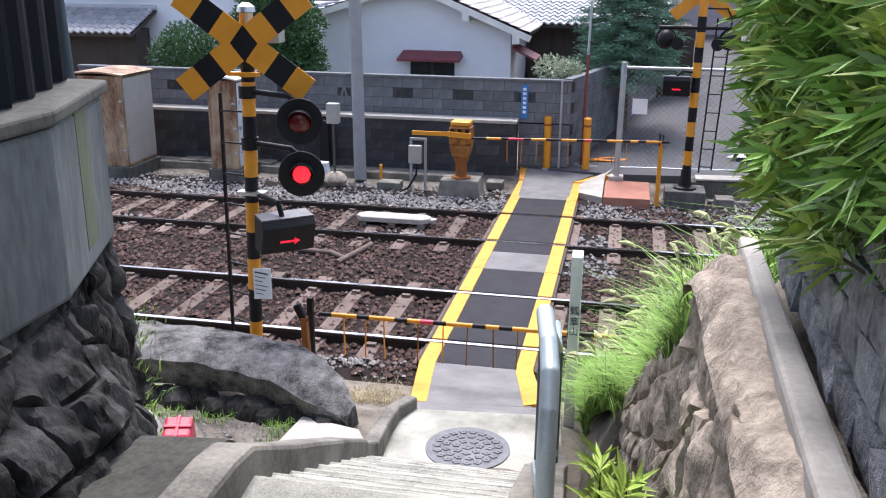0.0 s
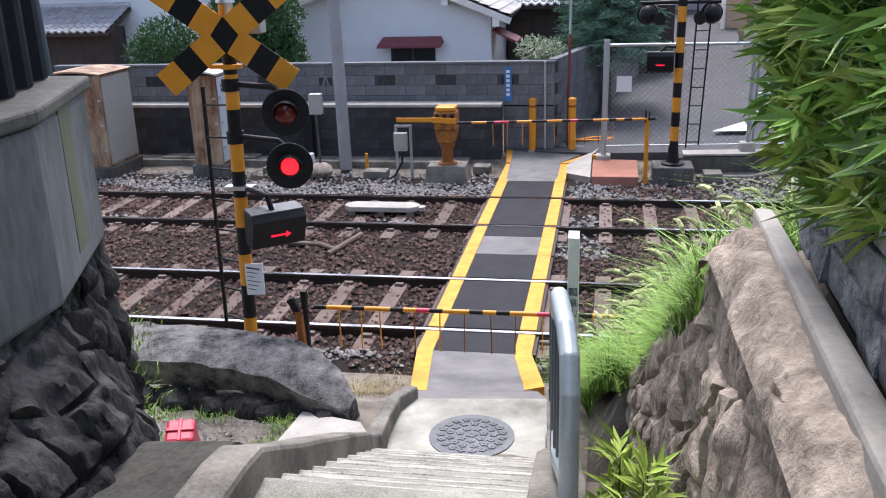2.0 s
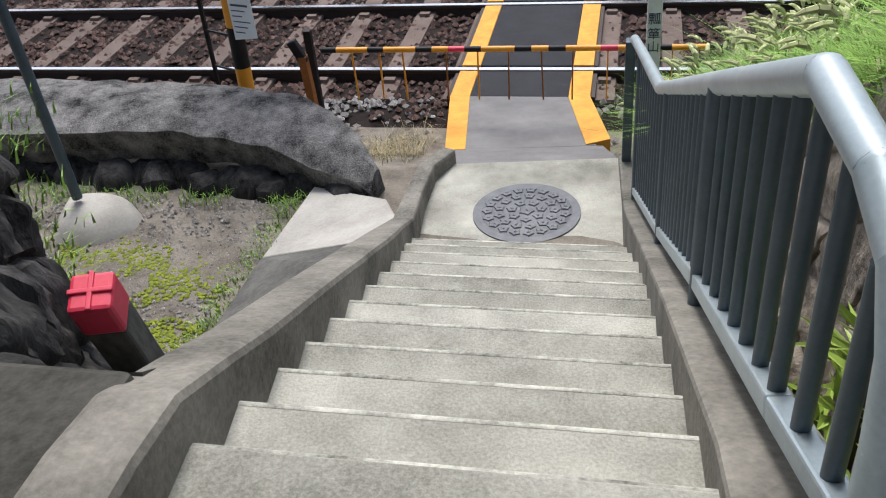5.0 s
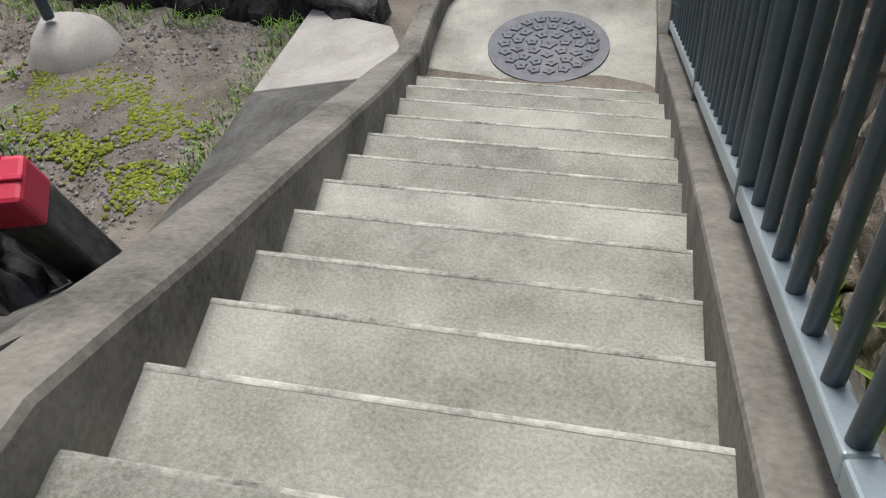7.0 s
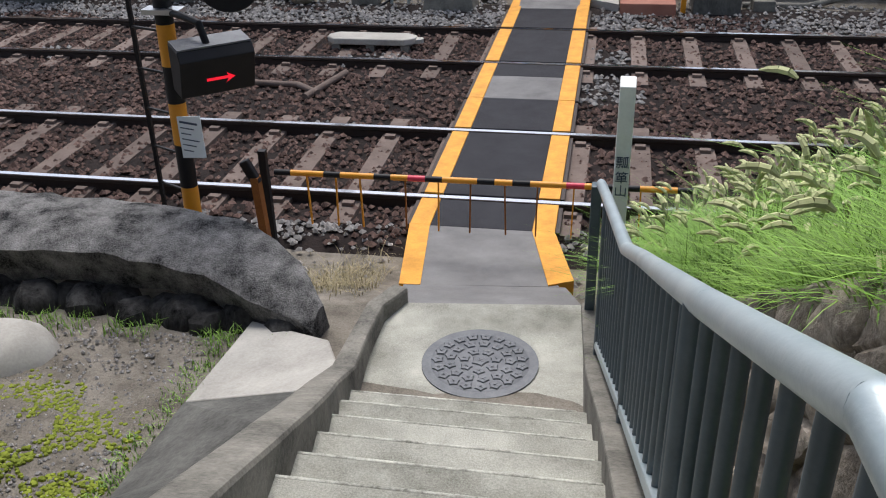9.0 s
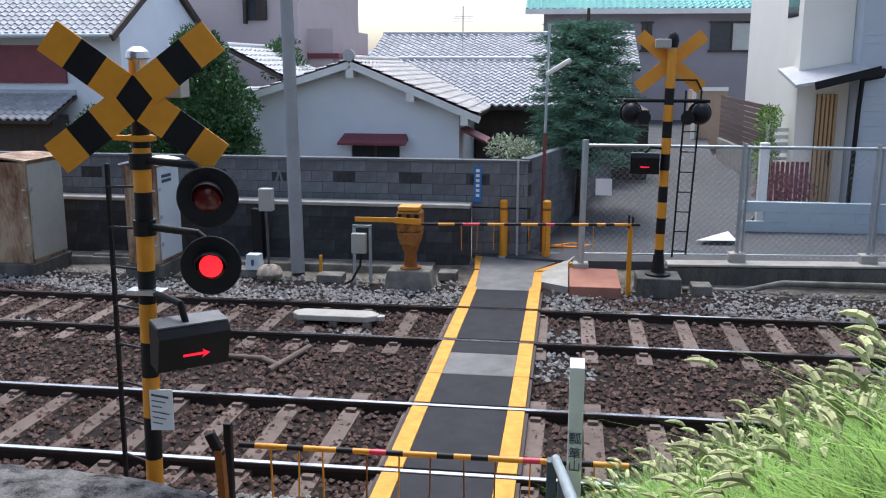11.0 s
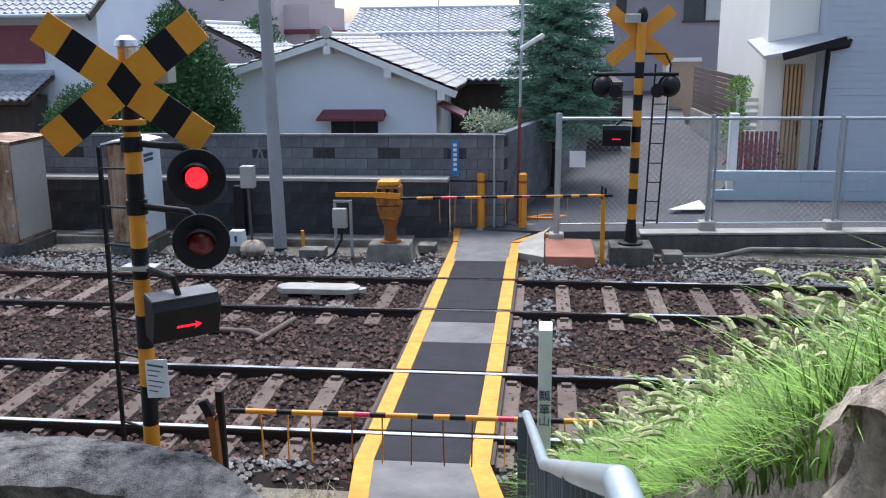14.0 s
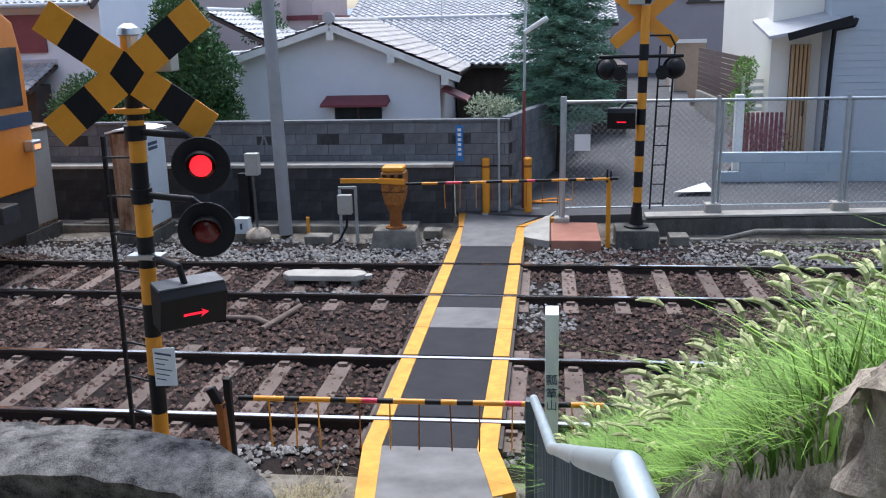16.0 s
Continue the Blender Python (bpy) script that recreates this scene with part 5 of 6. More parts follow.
part("pole_top", Shape().tube((0.02, 0, 2.1), (0.05, 0, 3.9), 0.024), GALV, lp, round_=True)
part("lamp", Shape().box(-0.05, 0.42, -0.07, 0.07, -0.04, 0.04, Matrix.Translation((0.06, -0.1, 3.1)) @ Matrix.Rotation(-0.55, 4, "Y")), WHITE_PAINT, lp, bevel=0.03)
dp = thing("drain_pipe", "thin grey drain pipe on the wall corner", "pipe")
part("pipe", Shape().tube((0.45, 8.36, 0.1), (0.45, 8.36, 1.72), 0.022), GALV, dp, round_=True)
dk = thing("dark_post", "dark square timber post before the retaining wall", "post", at=(-3.95, 7.8, -0.1))
part("post", Shape().box(-0.09, 0.09, -0.08, 0.08, 0, 1.0), BLACK, dk, bevel=0.01)

# ---- mesh fence ----
fe = thing("mesh_fence", "galvanised chain link fence on round posts", "fence", at=(0, 0, 0))
FX = ((1.53, 0.1, 2.1), (4.0, 0.34, 2.08), (6.0, 0.37, 2.08), (8.2, 0.4, 2.1), (10.6, 0.4, 2.1))
for x, za, zb in FX:
    part("post", Shape().tube((x, 7.82, za - 0.15), (x + 0.02, 7.82, zb + 0.04), 0.052 if x < 2 else 0.036, n=14), GALV, fe, round_=True)
    if x > 2:
        part("brace", Shape().tube((x + 0.09, 7.86, za - 0.1), (x + 0.1, 7.84, zb), 0.024), GALV, fe, round_=True)
    part("post_foot", Shape().box(x - 0.13, x + 0.13, 7.7, 7.94, za - 0.2, za + 0.03), PALE_CONCRETE, fe, bevel=0.02)
part("top_rail", Shape().tube((1.53, 7.82, 2.05), (10.6, 7.82, 2.06), 0.026), GALV, fe, round_=True)
part("bottom_rail", Shape().tube((1.53, 7.82, 0.28), (10.6, 7.82, 0.46), 0.014), GALV, fe, round_=True)
net = Shape()
stepn = 0.1
x = 1.55
while x < 10.5:
    for sgn in (1, -1):
        a, b = Vector((x, 7.82, 0.3)), Vector((x + sgn * 1.75, 7.82, 2.05))
        if b.x < 1.55:
            k = (1.55 - a.x) / (b.x - a.x)
            b = a.lerp(b, k)
        if b.x > 10.55:
            b = a.lerp(b, (10.55 - a.x) / (b.x - a.x))
        net.tube(a, b, 0.0016, n=3, caps=False)
    x += stepn
for i in range(17):
    z_ = 0.35 + stepn * i
    net.tube((1.55, 7.82, z_), (1.55 + 2.05 - z_, 7.82, 2.05), 0.0016, n=3, caps=False)
part("mesh", net, GALV, fe, "diamond wire mesh", closed=False)
fp = thing("fence_notice", "white paper notice tied to the mesh fence", "notice")
part("sheet", Shape().box(1.73, 1.99, 7.79, 7.798, 1.25, 1.52), PLATE_WHITE, fp)


# ---- houses ----
def tile_roof(owner, a, b, c, d, material, name="roof", rows=14, cols=26, amp=0.03, thick=0.08):
    """A tiled slope with eave a to b and ridge d to c: waved rows that overlap."""
    a, b, c, d = map(Vector, (a, b, c, d))
    nrm = (b - a).cross(d - a).normalized()
    if nrm.z < 0:
        nrm.negate()
    s = Shape()
    seg = 6
    for j in range(rows):
        v0, v1 = j / rows, min(1.0, (j + 1.12) / rows)
        for i in range(cols):
            base = len(s.v)
            for v, lift in ((v0, 0.035), (v1, 0.0)):
                for k in range(seg + 1):
                    u = (i + k / seg) / cols
                    p = a.lerp(b, u).lerp(d.lerp(c, u), v)
                    s.v.append(tuple(p + nrm * (lift + amp * math.sin(k / seg * math.tau))))
            for k in range(seg + 1):
                u = (i + k / seg) / cols
                s.v.append(tuple(a.lerp(b, u).lerp(d.lerp(c, u), v0) + nrm * (amp * math.sin(k / seg * math.tau) - 0.012)))
            m = seg + 1
            s.f += [(base + k, base + k + 1, base + m + k + 1, base + m + k) for k in range(seg)] + [(base + 2 * m + k, base + 2 * m + k + 1, base + k + 1, base + k) for k in range(seg)]
    r = part(name, s, material, owner, "rows of waved roof tiles", closed=False)
    part("roof_deck", Shape().hexa([p - nrm * t for t in (0.03, 0.03 + thick) for p in (a, b, c, d)]), DARK_WOOD, owner)
    part("ridge_tile", Shape().tube(d + nrm * 0.02, c + nrm * 0.02, 0.075, n=12), material, owner, round_=True)
    return r


# white house with a tiled gable
h1 = thing("house", "white stucco house with a grey tiled gable roof", "house", "houses beyond the wall", at=(0.15, 0, 0))
HY = 12.5
g = Shape()
g.add([(-5.7, HY, -0.2), (-1.2, HY, -0.2), (-1.2, HY, 2.45), (-3.5, HY, 3.28), (-5.7, HY, 2.66)] + [(-5.7, HY + 6, -0.2), (-1.2, HY + 6, -0.2), (-1.2, HY + 6, 2.45), (-3.5, HY + 6, 3.28), (-5.7, HY + 6, 2.66)], [(0, 1, 2, 3, 4), (9, 8, 7, 6, 5), (0, 5, 6, 1), (1, 6, 7, 2), (2, 7, 8, 3), (3, 8, 9, 4), (4, 9, 5, 0)])
part("wall", g, STUCCO, h1, "white stucco gable wall")
tile_roof(h1, (-0.75, HY - 0.35, 2.3), (-0.75, HY + 5, 2.3), (-3.5, HY + 5, 3.42), (-3.5, HY - 0.35, 3.42), TILE_WARM, rows=12, cols=14)
tile_roof(h1, (-6.0, HY + 5, 2.62), (-6.0, HY - 0.35, 2.62), (-3.5, HY - 0.35, 3.42), (-3.5, HY + 5, 3.42), TILE, rows=10, cols=14)
for a, b in (((-3.5, 3.34), (-0.72, 2.2)), ((-3.5, 3.34), (-6.05, 2.55))):
    part("bargeboard", Shape().bar((a[0], HY - 0.36, a[1] - 0.03), (b[0], HY - 0.36, b[1] - 0.03), 0.05, 0.14), WHITE_PAINT, h1)
for x, z_ in ((-3.5, 3.18), (-2.2, 2.68), (-1.05, 2.2)):
    part("rafter_end", Shape().box(x - 0.08, x + 0.08, HY - 0.38, HY - 0.02, z_ - 0.14, z_ + 0.06), WHITE_PAINT, h1)
part("ridge_end_tile", Shape().lathe((-3.5, HY - 0.42, 3.5), (0, 1, 0), [(0, 0.13), (0.1, 0.13), (0.14, 0.09)], 14), TILE, h1, round_=True)
aw = part("awning", Shape().hexa([(-3.78, HY - 0.45, 1.62), (-2.3, HY - 0.45, 1.62), (-2.3, HY, 1.72), (-3.78, HY, 1.72), (-3.78, HY - 0.45, 1.67), (-2.3, HY - 0.45, 1.67), (-2.35, HY, 1.84), (-3.72, HY, 1.84)]), MAROON, h1, "maroon sheet metal awning")
win = part("window", Shape().box(-3.55, -2.5, HY - 0.03, HY + 0.02, 1.0, 1.6), GLASS, h1)
part("window_frame", Shape().box(-3.6, -2.45, HY - 0.05, HY - 0.03, 1.58, 1.63).box(-3.05, -3.0, HY - 0.05, HY - 0.03, 1.0, 1.6), DARK_WOOD, win)
part("side_awning", Shape().slab([(-1.15, HY - 0.2, 1.98), (-0.6, HY - 0.2, 1.72), (-0.6, HY + 0.9, 1.72), (-1.15, HY + 0.9, 1.98)], 0.05), MAROON, h1, "maroon side awning")

# long house behind with white glinting tiles
h2 = thing("house", "long low house with glossy grey wave tiles", "house", "houses beyond the wall")
part("wall", Shape().box(-1.0, 3.2, 15.6, 20, -0.2, 2.25), DARK_WOOD, h2, "dark timber wall")
tile_roof(h2, (-3.4, 15.0, 2.35), (2.6, 15.0, 2.35), (2.6, 18.2, 3.45), (-3.4, 18.2, 3.45), TILE, rows=14, cols=30)
tile_roof(h2, (-4.6, 19.0, 3.25), (3.2, 19.0, 3.25), (3.2, 22.0, 4.25), (-4.6, 22.0, 4.25), TILE, rows=12, cols=34)
part("upper_wall", Shape().box(-4.3, 3.0, 19.4, 22, 0, 3.3), STUCCO, h2)
for x in (-0.9, 0.2, 1.1):
    part("sliding_door", Shape().box(x, x + 0.8, 15.56, 15.6, 0.2, 1.95), DARK_WOOD, h2)
an = thing("tv_antenna", "thin rooftop television antenna on the tiled roof", "antenna", at=(-1.5, 17.0, 3.3))
part("mast", Shape().tube((0, 0, 0), (0, 0, 1.5), 0.015, n=6), GALV, an)
for k in range(4):
    part("element", Shape().tube((-0.25, 0, 1.3 - 0.06 * k), (0.25, 0.1, 1.3 - 0.06 * k), 0.006, n=5), GALV, an)

# large house to the west with maroon shutters
h3 = thing("house", "two storey white house with a large grey tiled roof", "house", "houses beyond the wall", at=(-2.4, 0, 0))
hb = Shape()
hb.add([(-13, 14.0, -0.2), (-7.0, 14.0, -0.2), (-7.0, 14.0, 4.2), (-13, 14.0, 4.2), (-13, 19, -0.2), (-7.0, 19, -0.2), (-7.0, 19, 4.2), (-13, 19, 4.2), (-7.0, 16.5, 5.6), (-13, 16.5, 5.6)], [(0, 1, 2, 3), (1, 5, 6, 8, 2), (5, 4, 7, 6), (4, 0, 3, 9, 7)])
part("wall", hb, STUCCO, h3, "pale stucco walls")
tile_roof(h3, (-13.5, 13.5, 4.0), (-6.9, 13.5, 4.0), (-6.9, 16.5, 5.75), (-13.5, 16.5, 5.75), TILE, rows=16, cols=34)
tile_roof(h3, (-6.9, 19.5, 4.0), (-13.5, 19.5, 4.0), (-13.5, 16.5, 5.75), (-6.9, 16.5, 5.75), TILE, rows=8, cols=24)
part("verge_board", Shape().bar((-6.88, 13.4, 3.9), (-6.88, 16.5, 5.68), 0.06, 0.16).bar((-6.88, 19.6, 3.9), (-6.88, 16.5, 5.68), 0.06, 0.16), DARK_WOOD, h3)
part("shutter", Shape().box(-13, -8.4, 13.92, 13.99, 2.85, 3.75), MAROON, h3, "maroon shutter panels")
part("gutter", Shape().tube((-13.4, 13.45, 3.95), (-6.95, 13.45, 3.95), 0.06, n=10), GALV, h3, round_=True)
tile_roof(h3, (-13.4, 12.6, 2.05), (-8.2, 12.6, 2.05), (-8.2, 14.0, 2.6), (-13.4, 14.0, 2.6), TILE, rows=6, cols=26)
part("lower_wall", Shape().box(-13, -8.4, 13.2, 13.9, -0.2, 2.1), DARK_WOOD, h3)
# small lean-to roofs
h4 = thing("house", "small house with pale tiled roofs among the shrubs", "house", "houses beyond the wall")
part("wall", Shape().box(-7.6, -5.2, 15.0, 18, -0.2, 2.7), STUCCO, h4)
tile_roof(h4, (-4.6, 14.6, 2.55), (-4.6, 18.5, 2.55), (-7.0, 18.5, 3.75), (-7.0, 14.6, 3.75), PALE_TILE := mat("pale tile", (0.36, 0.37, 0.38), (0.5, 0.5, 0.51), 0.6, island=0.1), rows=10, cols=12)
part("gable", Shape().hexa([(-8.4, 13.6, 2.3), (-6.7, 13.6, 2.3), (-6.7, 13.66, 2.3), (-8.4, 13.66, 2.3), (-7.7, 13.6, 2.9), (-7.4, 13.6, 2.9), (-7.4, 13.66, 2.9), (-7.7, 13.66, 2.9)]), STUCCO, h4)
part("gable_roof", Shape().bar((-8.6, 13.55, 2.35), (-7.5, 13.55, 3.0), 0.3, 0.07).bar((-6.5, 13.55, 2.35), (-7.5, 13.55, 3.0), 0.3, 0.07), TILE, h4)

# pink building
pb = thing("apartment_building", "pinkish two storey building behind the roofs", "building", "distant buildings")
part("wall", Shape().box(-12.5, -6.8, 20, 28, -0.2, 6.6), PINK, pb, "pinkish siding walls")
part("roof", Shape().box(-12.8, -6.3, 19.6, 28.4, 6.6, 6.75), TILE, pb)
w_ = part("window", Shape().box(-8.35, -7.75, 19.95, 20.0, 4.6, 5.6), GLASS, pb)
part("window_frame", Shape().box(-8.42, -8.33, 19.8, 19.96, 4.5, 5.7).box(-8.42, -7.7, 19.8, 19.96, 5.6, 5.7).box(-8.05, -7.72, 19.9, 19.96, 4.62, 5.58), DARK_WOOD, w_)
part("annex", Shape().box(-6.8, -6.0, 21, 26, -0.2, 4.4), PINK, pb)
part("annex_top", Shape().box(-7.0, -5.8, 20.9, 26.2, 3.5, 3.65), MAROON, pb)

# teal roofed building
tb = thing("house", "mauve grey two storey house with a teal tiled roof", "house", "distant buildings")
part("wall", Shape().box(0.2, 10.5, 30, 38, -0.2, 5.5), MAUVE, tb, "mauve grey siding wall")
tile_roof(tb, (-0.5, 29.5, 5.45), (11, 29.5, 5.45), (11, 33.5, 6.75), (-0.5, 33.5, 6.75), TEAL, rows=12, cols=44, amp=0.045)
part("eave", Shape().box(-0.5, 11, 29.45, 29.55, 5.25, 5.45), WHITE_PAINT, tb)
for x0, x1, a, b in ((4.0, 4.4, 3.9, 4.9), (6.6, 8.2, 3.9, 4.9)):
    w_ = part("window", Shape().box(x0, x1, 29.95, 30.0, a, b), GLASS, tb)
    part("window_frame", Shape().box(x0 - 0.06, x1 + 0.06, 29.9, 29.96, b, b + 0.08).box(x0 - 0.06, x1 + 0.06, 29.9, 29.96, a - 0.08, a).box((x0 + x1) / 2 - 0.03, (x0 + x1) / 2 + 0.03, 29.9, 29.96, a, b), DARK_WOOD, w_)
    if x1 - x0 > 1:
        part("blind", Shape().box((x0 + x1) / 2 + 0.03, x1, 29.94, 29.952, a, b), BLIND, w_)
gw = thing("garage", "low tan garage wall with a white frame beside the street", "garage")
part("wall", Shape().box(5.4, 6.4, 24, 26, 0.6, 2.5), mat("tan board", (0.36, 0.27, 0.2), (0.44, 0.34, 0.26), 0.8), gw)
part("frame", Shape().box(5.28, 5.4, 23.9, 24.0, 0.6, 2.6).box(5.28, 6.4, 23.9, 24.0, 2.5, 2.62), WHITE_PAINT, gw)

# new house to the east
nh = thing("house", "new cream and blue grey house with a wooden door screen", "house", "houses beyond the street", at=(0.35, 0, 0))
part("grey_wall", Shape().box(6.5, 14, 12.0, 22, 0.2, 8.0), GREY_SIDING, nh, "blue grey siding")
for k in range(26):
    zz = 0.55 + 0.145 * k
    part("siding_board", Shape().box(6.51, 14, 11.985, 11.999, zz, zz + 0.138), GREY_SIDING, nh)
part("cream_wall", Shape().box(5.5, 6.49, 12.5, 18, 0.2, 8.0), CREAM, nh, "cream rendered wall")
po = part("porch_roof", Shape().slab([(5.2, 11.4, 2.95), (6.6, 11.3, 3.2), (6.6, 13.0, 3.5), (5.2, 13.0, 3.25)], 0.06), TILE, nh, "dark porch roof")
part("porch_edge", Shape().bar((5.55, 11.38, 2.93), (6.7, 11.28, 3.24), 0.05, 0.15), BLACK, nh)
part("gutter_pipe", Shape().pipe([(6.95, 11.9, 3.25), (6.9, 11.88, 3.12), (6.55, 11.9, 3.05), (6.53, 11.92, 2.4), (6.5, 11.94, 0.5)], 0.045), BLACK, nh, round_=True)
part("door_screen", Shape().box(5.88, 6.26, 12.42, 12.5, 0.45, 2.75), DARK_WOOD, nh)
for k in range(5):
    part("slat", Shape().box(5.88 + 0.08 * k, 5.935 + 0.08 * k, 12.36, 12.42, 0.45, 2.75), WOOD, nh)
part("door_handle", Shape().bar((6.16, 12.33, 1.3), (6.16, 12.33, 1.6), 0.025, 0.025), BLACK, nh)
part("side_window", Shape().box(5.49, 5.499, 12.9, 13.8, 4.3, 5.2), GLASS, nh)
bw_ = tagged(new("wall_yard"), "low pale blue block wall along the street", "wall", kind="structure")
for k in range(12):
    for j in range(3):
        part("block", Shape().box(4.5 + 0.8 * k + (0.4 if j == 1 else 0), 5.295 + 0.8 * k + (0.4 if j == 1 else 0), 10.2, 10.36, 0.3 + 0.185 * j, 0.48 + 0.185 * j), BLUE_WALL, bw_)
gf = thing("garden_fence", "brown slatted garden fence beside the street", "fence")
for k in range(9):
    part("board", Shape().hexa([(5.82, 14.3, 1.25 + 0.13 * k), (5.84, 14.3, 1.25 + 0.13 * k), (5.5, 19.5, 1.35 + 0.13 * k), (5.48, 19.5, 1.35 + 0.13 * k), (5.82, 14.3, 1.36 + 0.13 * k), (5.84, 14.3, 1.36 + 0.13 * k), (5.5, 19.5, 1.46 + 0.13 * k), (5.48, 19.5, 1.46 + 0.13 * k)]), FENCE_BROWN, gf)
part("base", Shape().hexa([(5.78, 14.3, 0.3), (5.9, 14.3, 0.3), (5.56, 19.5, 0.5), (5.44, 19.5, 0.5), (5.78, 14.3, 1.22), (5.9, 14.3, 1.22), (5.56, 19.5, 1.32), (5.44, 19.5, 1.32)]), PALE_CONCRETE, gf)
lt = thing("lattice_screen", "white slatted screen with a climbing shrub", "screen")
for k in range(8):
    part("slat", Shape().box(5.42, 5.9, 13.0, 13.03, 0.9 + 0.15 * k, 0.98 + 0.15 * k), WHITE_PAINT, lt)
part("screen_post", Shape().box(5.4, 5.46, 12.96, 13.02, 0.3, 2.1), WHITE_PAINT, lt)
wm = thing("utility_box", "white electricity meter cabinet beside the wall", "meter cabinet", at=(4.92, 10.7, 0.3))
part("body", Shape().box(-0.08, 0.08, -0.1, 0.1, 0, 1.6), WHITE_PAINT, wm, bevel=0.02)
pf = thing("picket_fence", "short reddish picket fence before the shrub", "fence")
for k in range(9):
    part("picket", Shape().box(5.08 + 0.09 * k, 5.14 + 0.09 * k, 11.2, 11.23, 0.5, 1.5), MAROON, pf)

# distance; its haze is put into the pale bluish colours
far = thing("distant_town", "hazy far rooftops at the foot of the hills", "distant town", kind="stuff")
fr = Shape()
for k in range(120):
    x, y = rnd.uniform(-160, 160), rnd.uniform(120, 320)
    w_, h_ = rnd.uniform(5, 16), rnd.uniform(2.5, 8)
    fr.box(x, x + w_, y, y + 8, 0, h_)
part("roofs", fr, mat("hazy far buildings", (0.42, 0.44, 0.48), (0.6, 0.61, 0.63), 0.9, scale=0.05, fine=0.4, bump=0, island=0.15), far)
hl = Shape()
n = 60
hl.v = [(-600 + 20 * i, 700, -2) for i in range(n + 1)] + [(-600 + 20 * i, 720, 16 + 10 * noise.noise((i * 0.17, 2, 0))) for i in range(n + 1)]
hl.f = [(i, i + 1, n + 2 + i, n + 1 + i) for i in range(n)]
# hills in one pale tone that has the air's haze mixed in
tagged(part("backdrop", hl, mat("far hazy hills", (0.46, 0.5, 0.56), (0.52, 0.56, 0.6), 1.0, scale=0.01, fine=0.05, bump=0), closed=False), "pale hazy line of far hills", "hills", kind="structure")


# ---- plants ----
def leaf_cloud(lobes, count, size, seed, up=0.3, thin=0.45):
    """Leaves scattered in and on lobes (x, y, z, radius, squash)."""
    r = random.Random(seed)
    s = Shape()
    total = sum(l[3] ** 2 for l in lobes)
    for cx, cy, cz, rad, sq in lobes:
        for _ in range(int(count * rad * rad / total)):
            d = Vector((r.gauss(0, 1), r.gauss(0, 1), r.gauss(0, 1))).normalized()
            k = rad * (r.random() ** 0.33) * (1 + 0.25 * noise.noise(d * 2.5 + Vector((cx, cy, cz))))
            c = Vector((cx + d.x * k, cy + d.y * k, cz + d.z * k * sq))
            a = (d + Vector((r.gauss(0, 0.7), r.gauss(0, 0.7), r.gauss(0, 0.7) + up))).normalized()
            b = a.orthogonal().normalized()
            b.rotate(Matrix.Rotation(r.random() * math.tau, 3, a))
            L, w = size * r.uniform(0.6, 1.4), size * thin * r.uniform(0.6, 1.3)
            n_ = a.cross(b) * L * 0.12
            s.add([c, c + a * L * 0.5 - b * w / 2 + n_, c + a * L, c + a * L * 0.5 + b * w / 2 + n_], [(0, 1, 2), (0, 2, 3)])
    return s


def shrub(name, label, category, at, height, lobes, count, size, seed, material):
    t = thing(name, label, category, "garden plants", at=at)
    trunk = Shape().tube((0, 0, -0.2), (0.05, 0, height * 0.5), 0.09, 0.05, n=9)
    for i, l in enumerate(lobes[:6]):
        trunk.tube((0.03, 0, height * 0.25), (l[0] * 0.8, l[1] * 0.8, l[2]), 0.035, 0.012, n=6)
    part("trunk", trunk, BARK, t, round_=True)
    part("crown", leaf_cloud(lobes, count, size, seed), material, t, "dense small leaves", closed=False)
    return t


r5 = random.Random(21)
shrub("tree", "dark green broadleaf garden tree behind the wall", "tree", (-6.15, 10.9, 0.2), 3.4, [(0.1, 0, 1.5, 0.85, 1.0), (-0.4, 0.1, 2.1, 0.7, 0.9), (0.4, 0, 2.2, 0.75, 0.9), (-0.05, 0.2, 2.85, 0.75, 0.9), (0.6, 0, 1.4, 0.6, 0.9), (-0.05, 0.1, 3.4, 0.5, 0.9), (-0.55, 0, 1.5, 0.5, 0.9)], 24000, 0.1, 31, LEAF)
shrub("shrub", "rounded green shrub behind the block wall", "shrub", (-8.0, 10.5, 0.2), 2.1, [(0, 0, 1.75, 0.65, 0.9), (0.5, 0, 1.5, 0.5, 0.9), (-0.4, 0, 1.5, 0.5, 0.85)], 7500, 0.08, 32, LEAF)
shrub("shrub", "pale flowering bush at the wall corner", "shrub", (0.15, 9.3, 0.2), 1.5, [(0, 0, 1.65, 0.32, 0.8), (0.35, 0.2, 1.6, 0.26, 0.8)], 1100, 0.07, 33, mat("variegated leaf", (0.12, 0.2, 0.07), (0.6, 0.62, 0.5), 0.6, scale=9, spread=0.14, bump=0, island=0.3))
shrub("shrub", "small conifer between the roofs", "shrub", (-6.6, 17.5, 2.2), 1.5, [(0, 0, 1.2, 0.5, 1.1), (0.4, 0, 1.0, 0.4, 1.0), (0.2, 0, 1.5, 0.35, 1.0)], 1200, 0.12, 34, LEAF)
shrub("shrub", "red leaved shrub behind the low wall", "shrub", (5.35, 11.5, 0.4), 1.0, [(0, 0, 0.5, 0.4, 0.9), (0.4, 0.1, 0.55, 0.35, 0.9)], 1500, 0.06, 35, mat("red leaf", (0.14, 0.03, 0.035), (0.25, 0.07, 0.06), 0.6, bump=0, island=0.3))
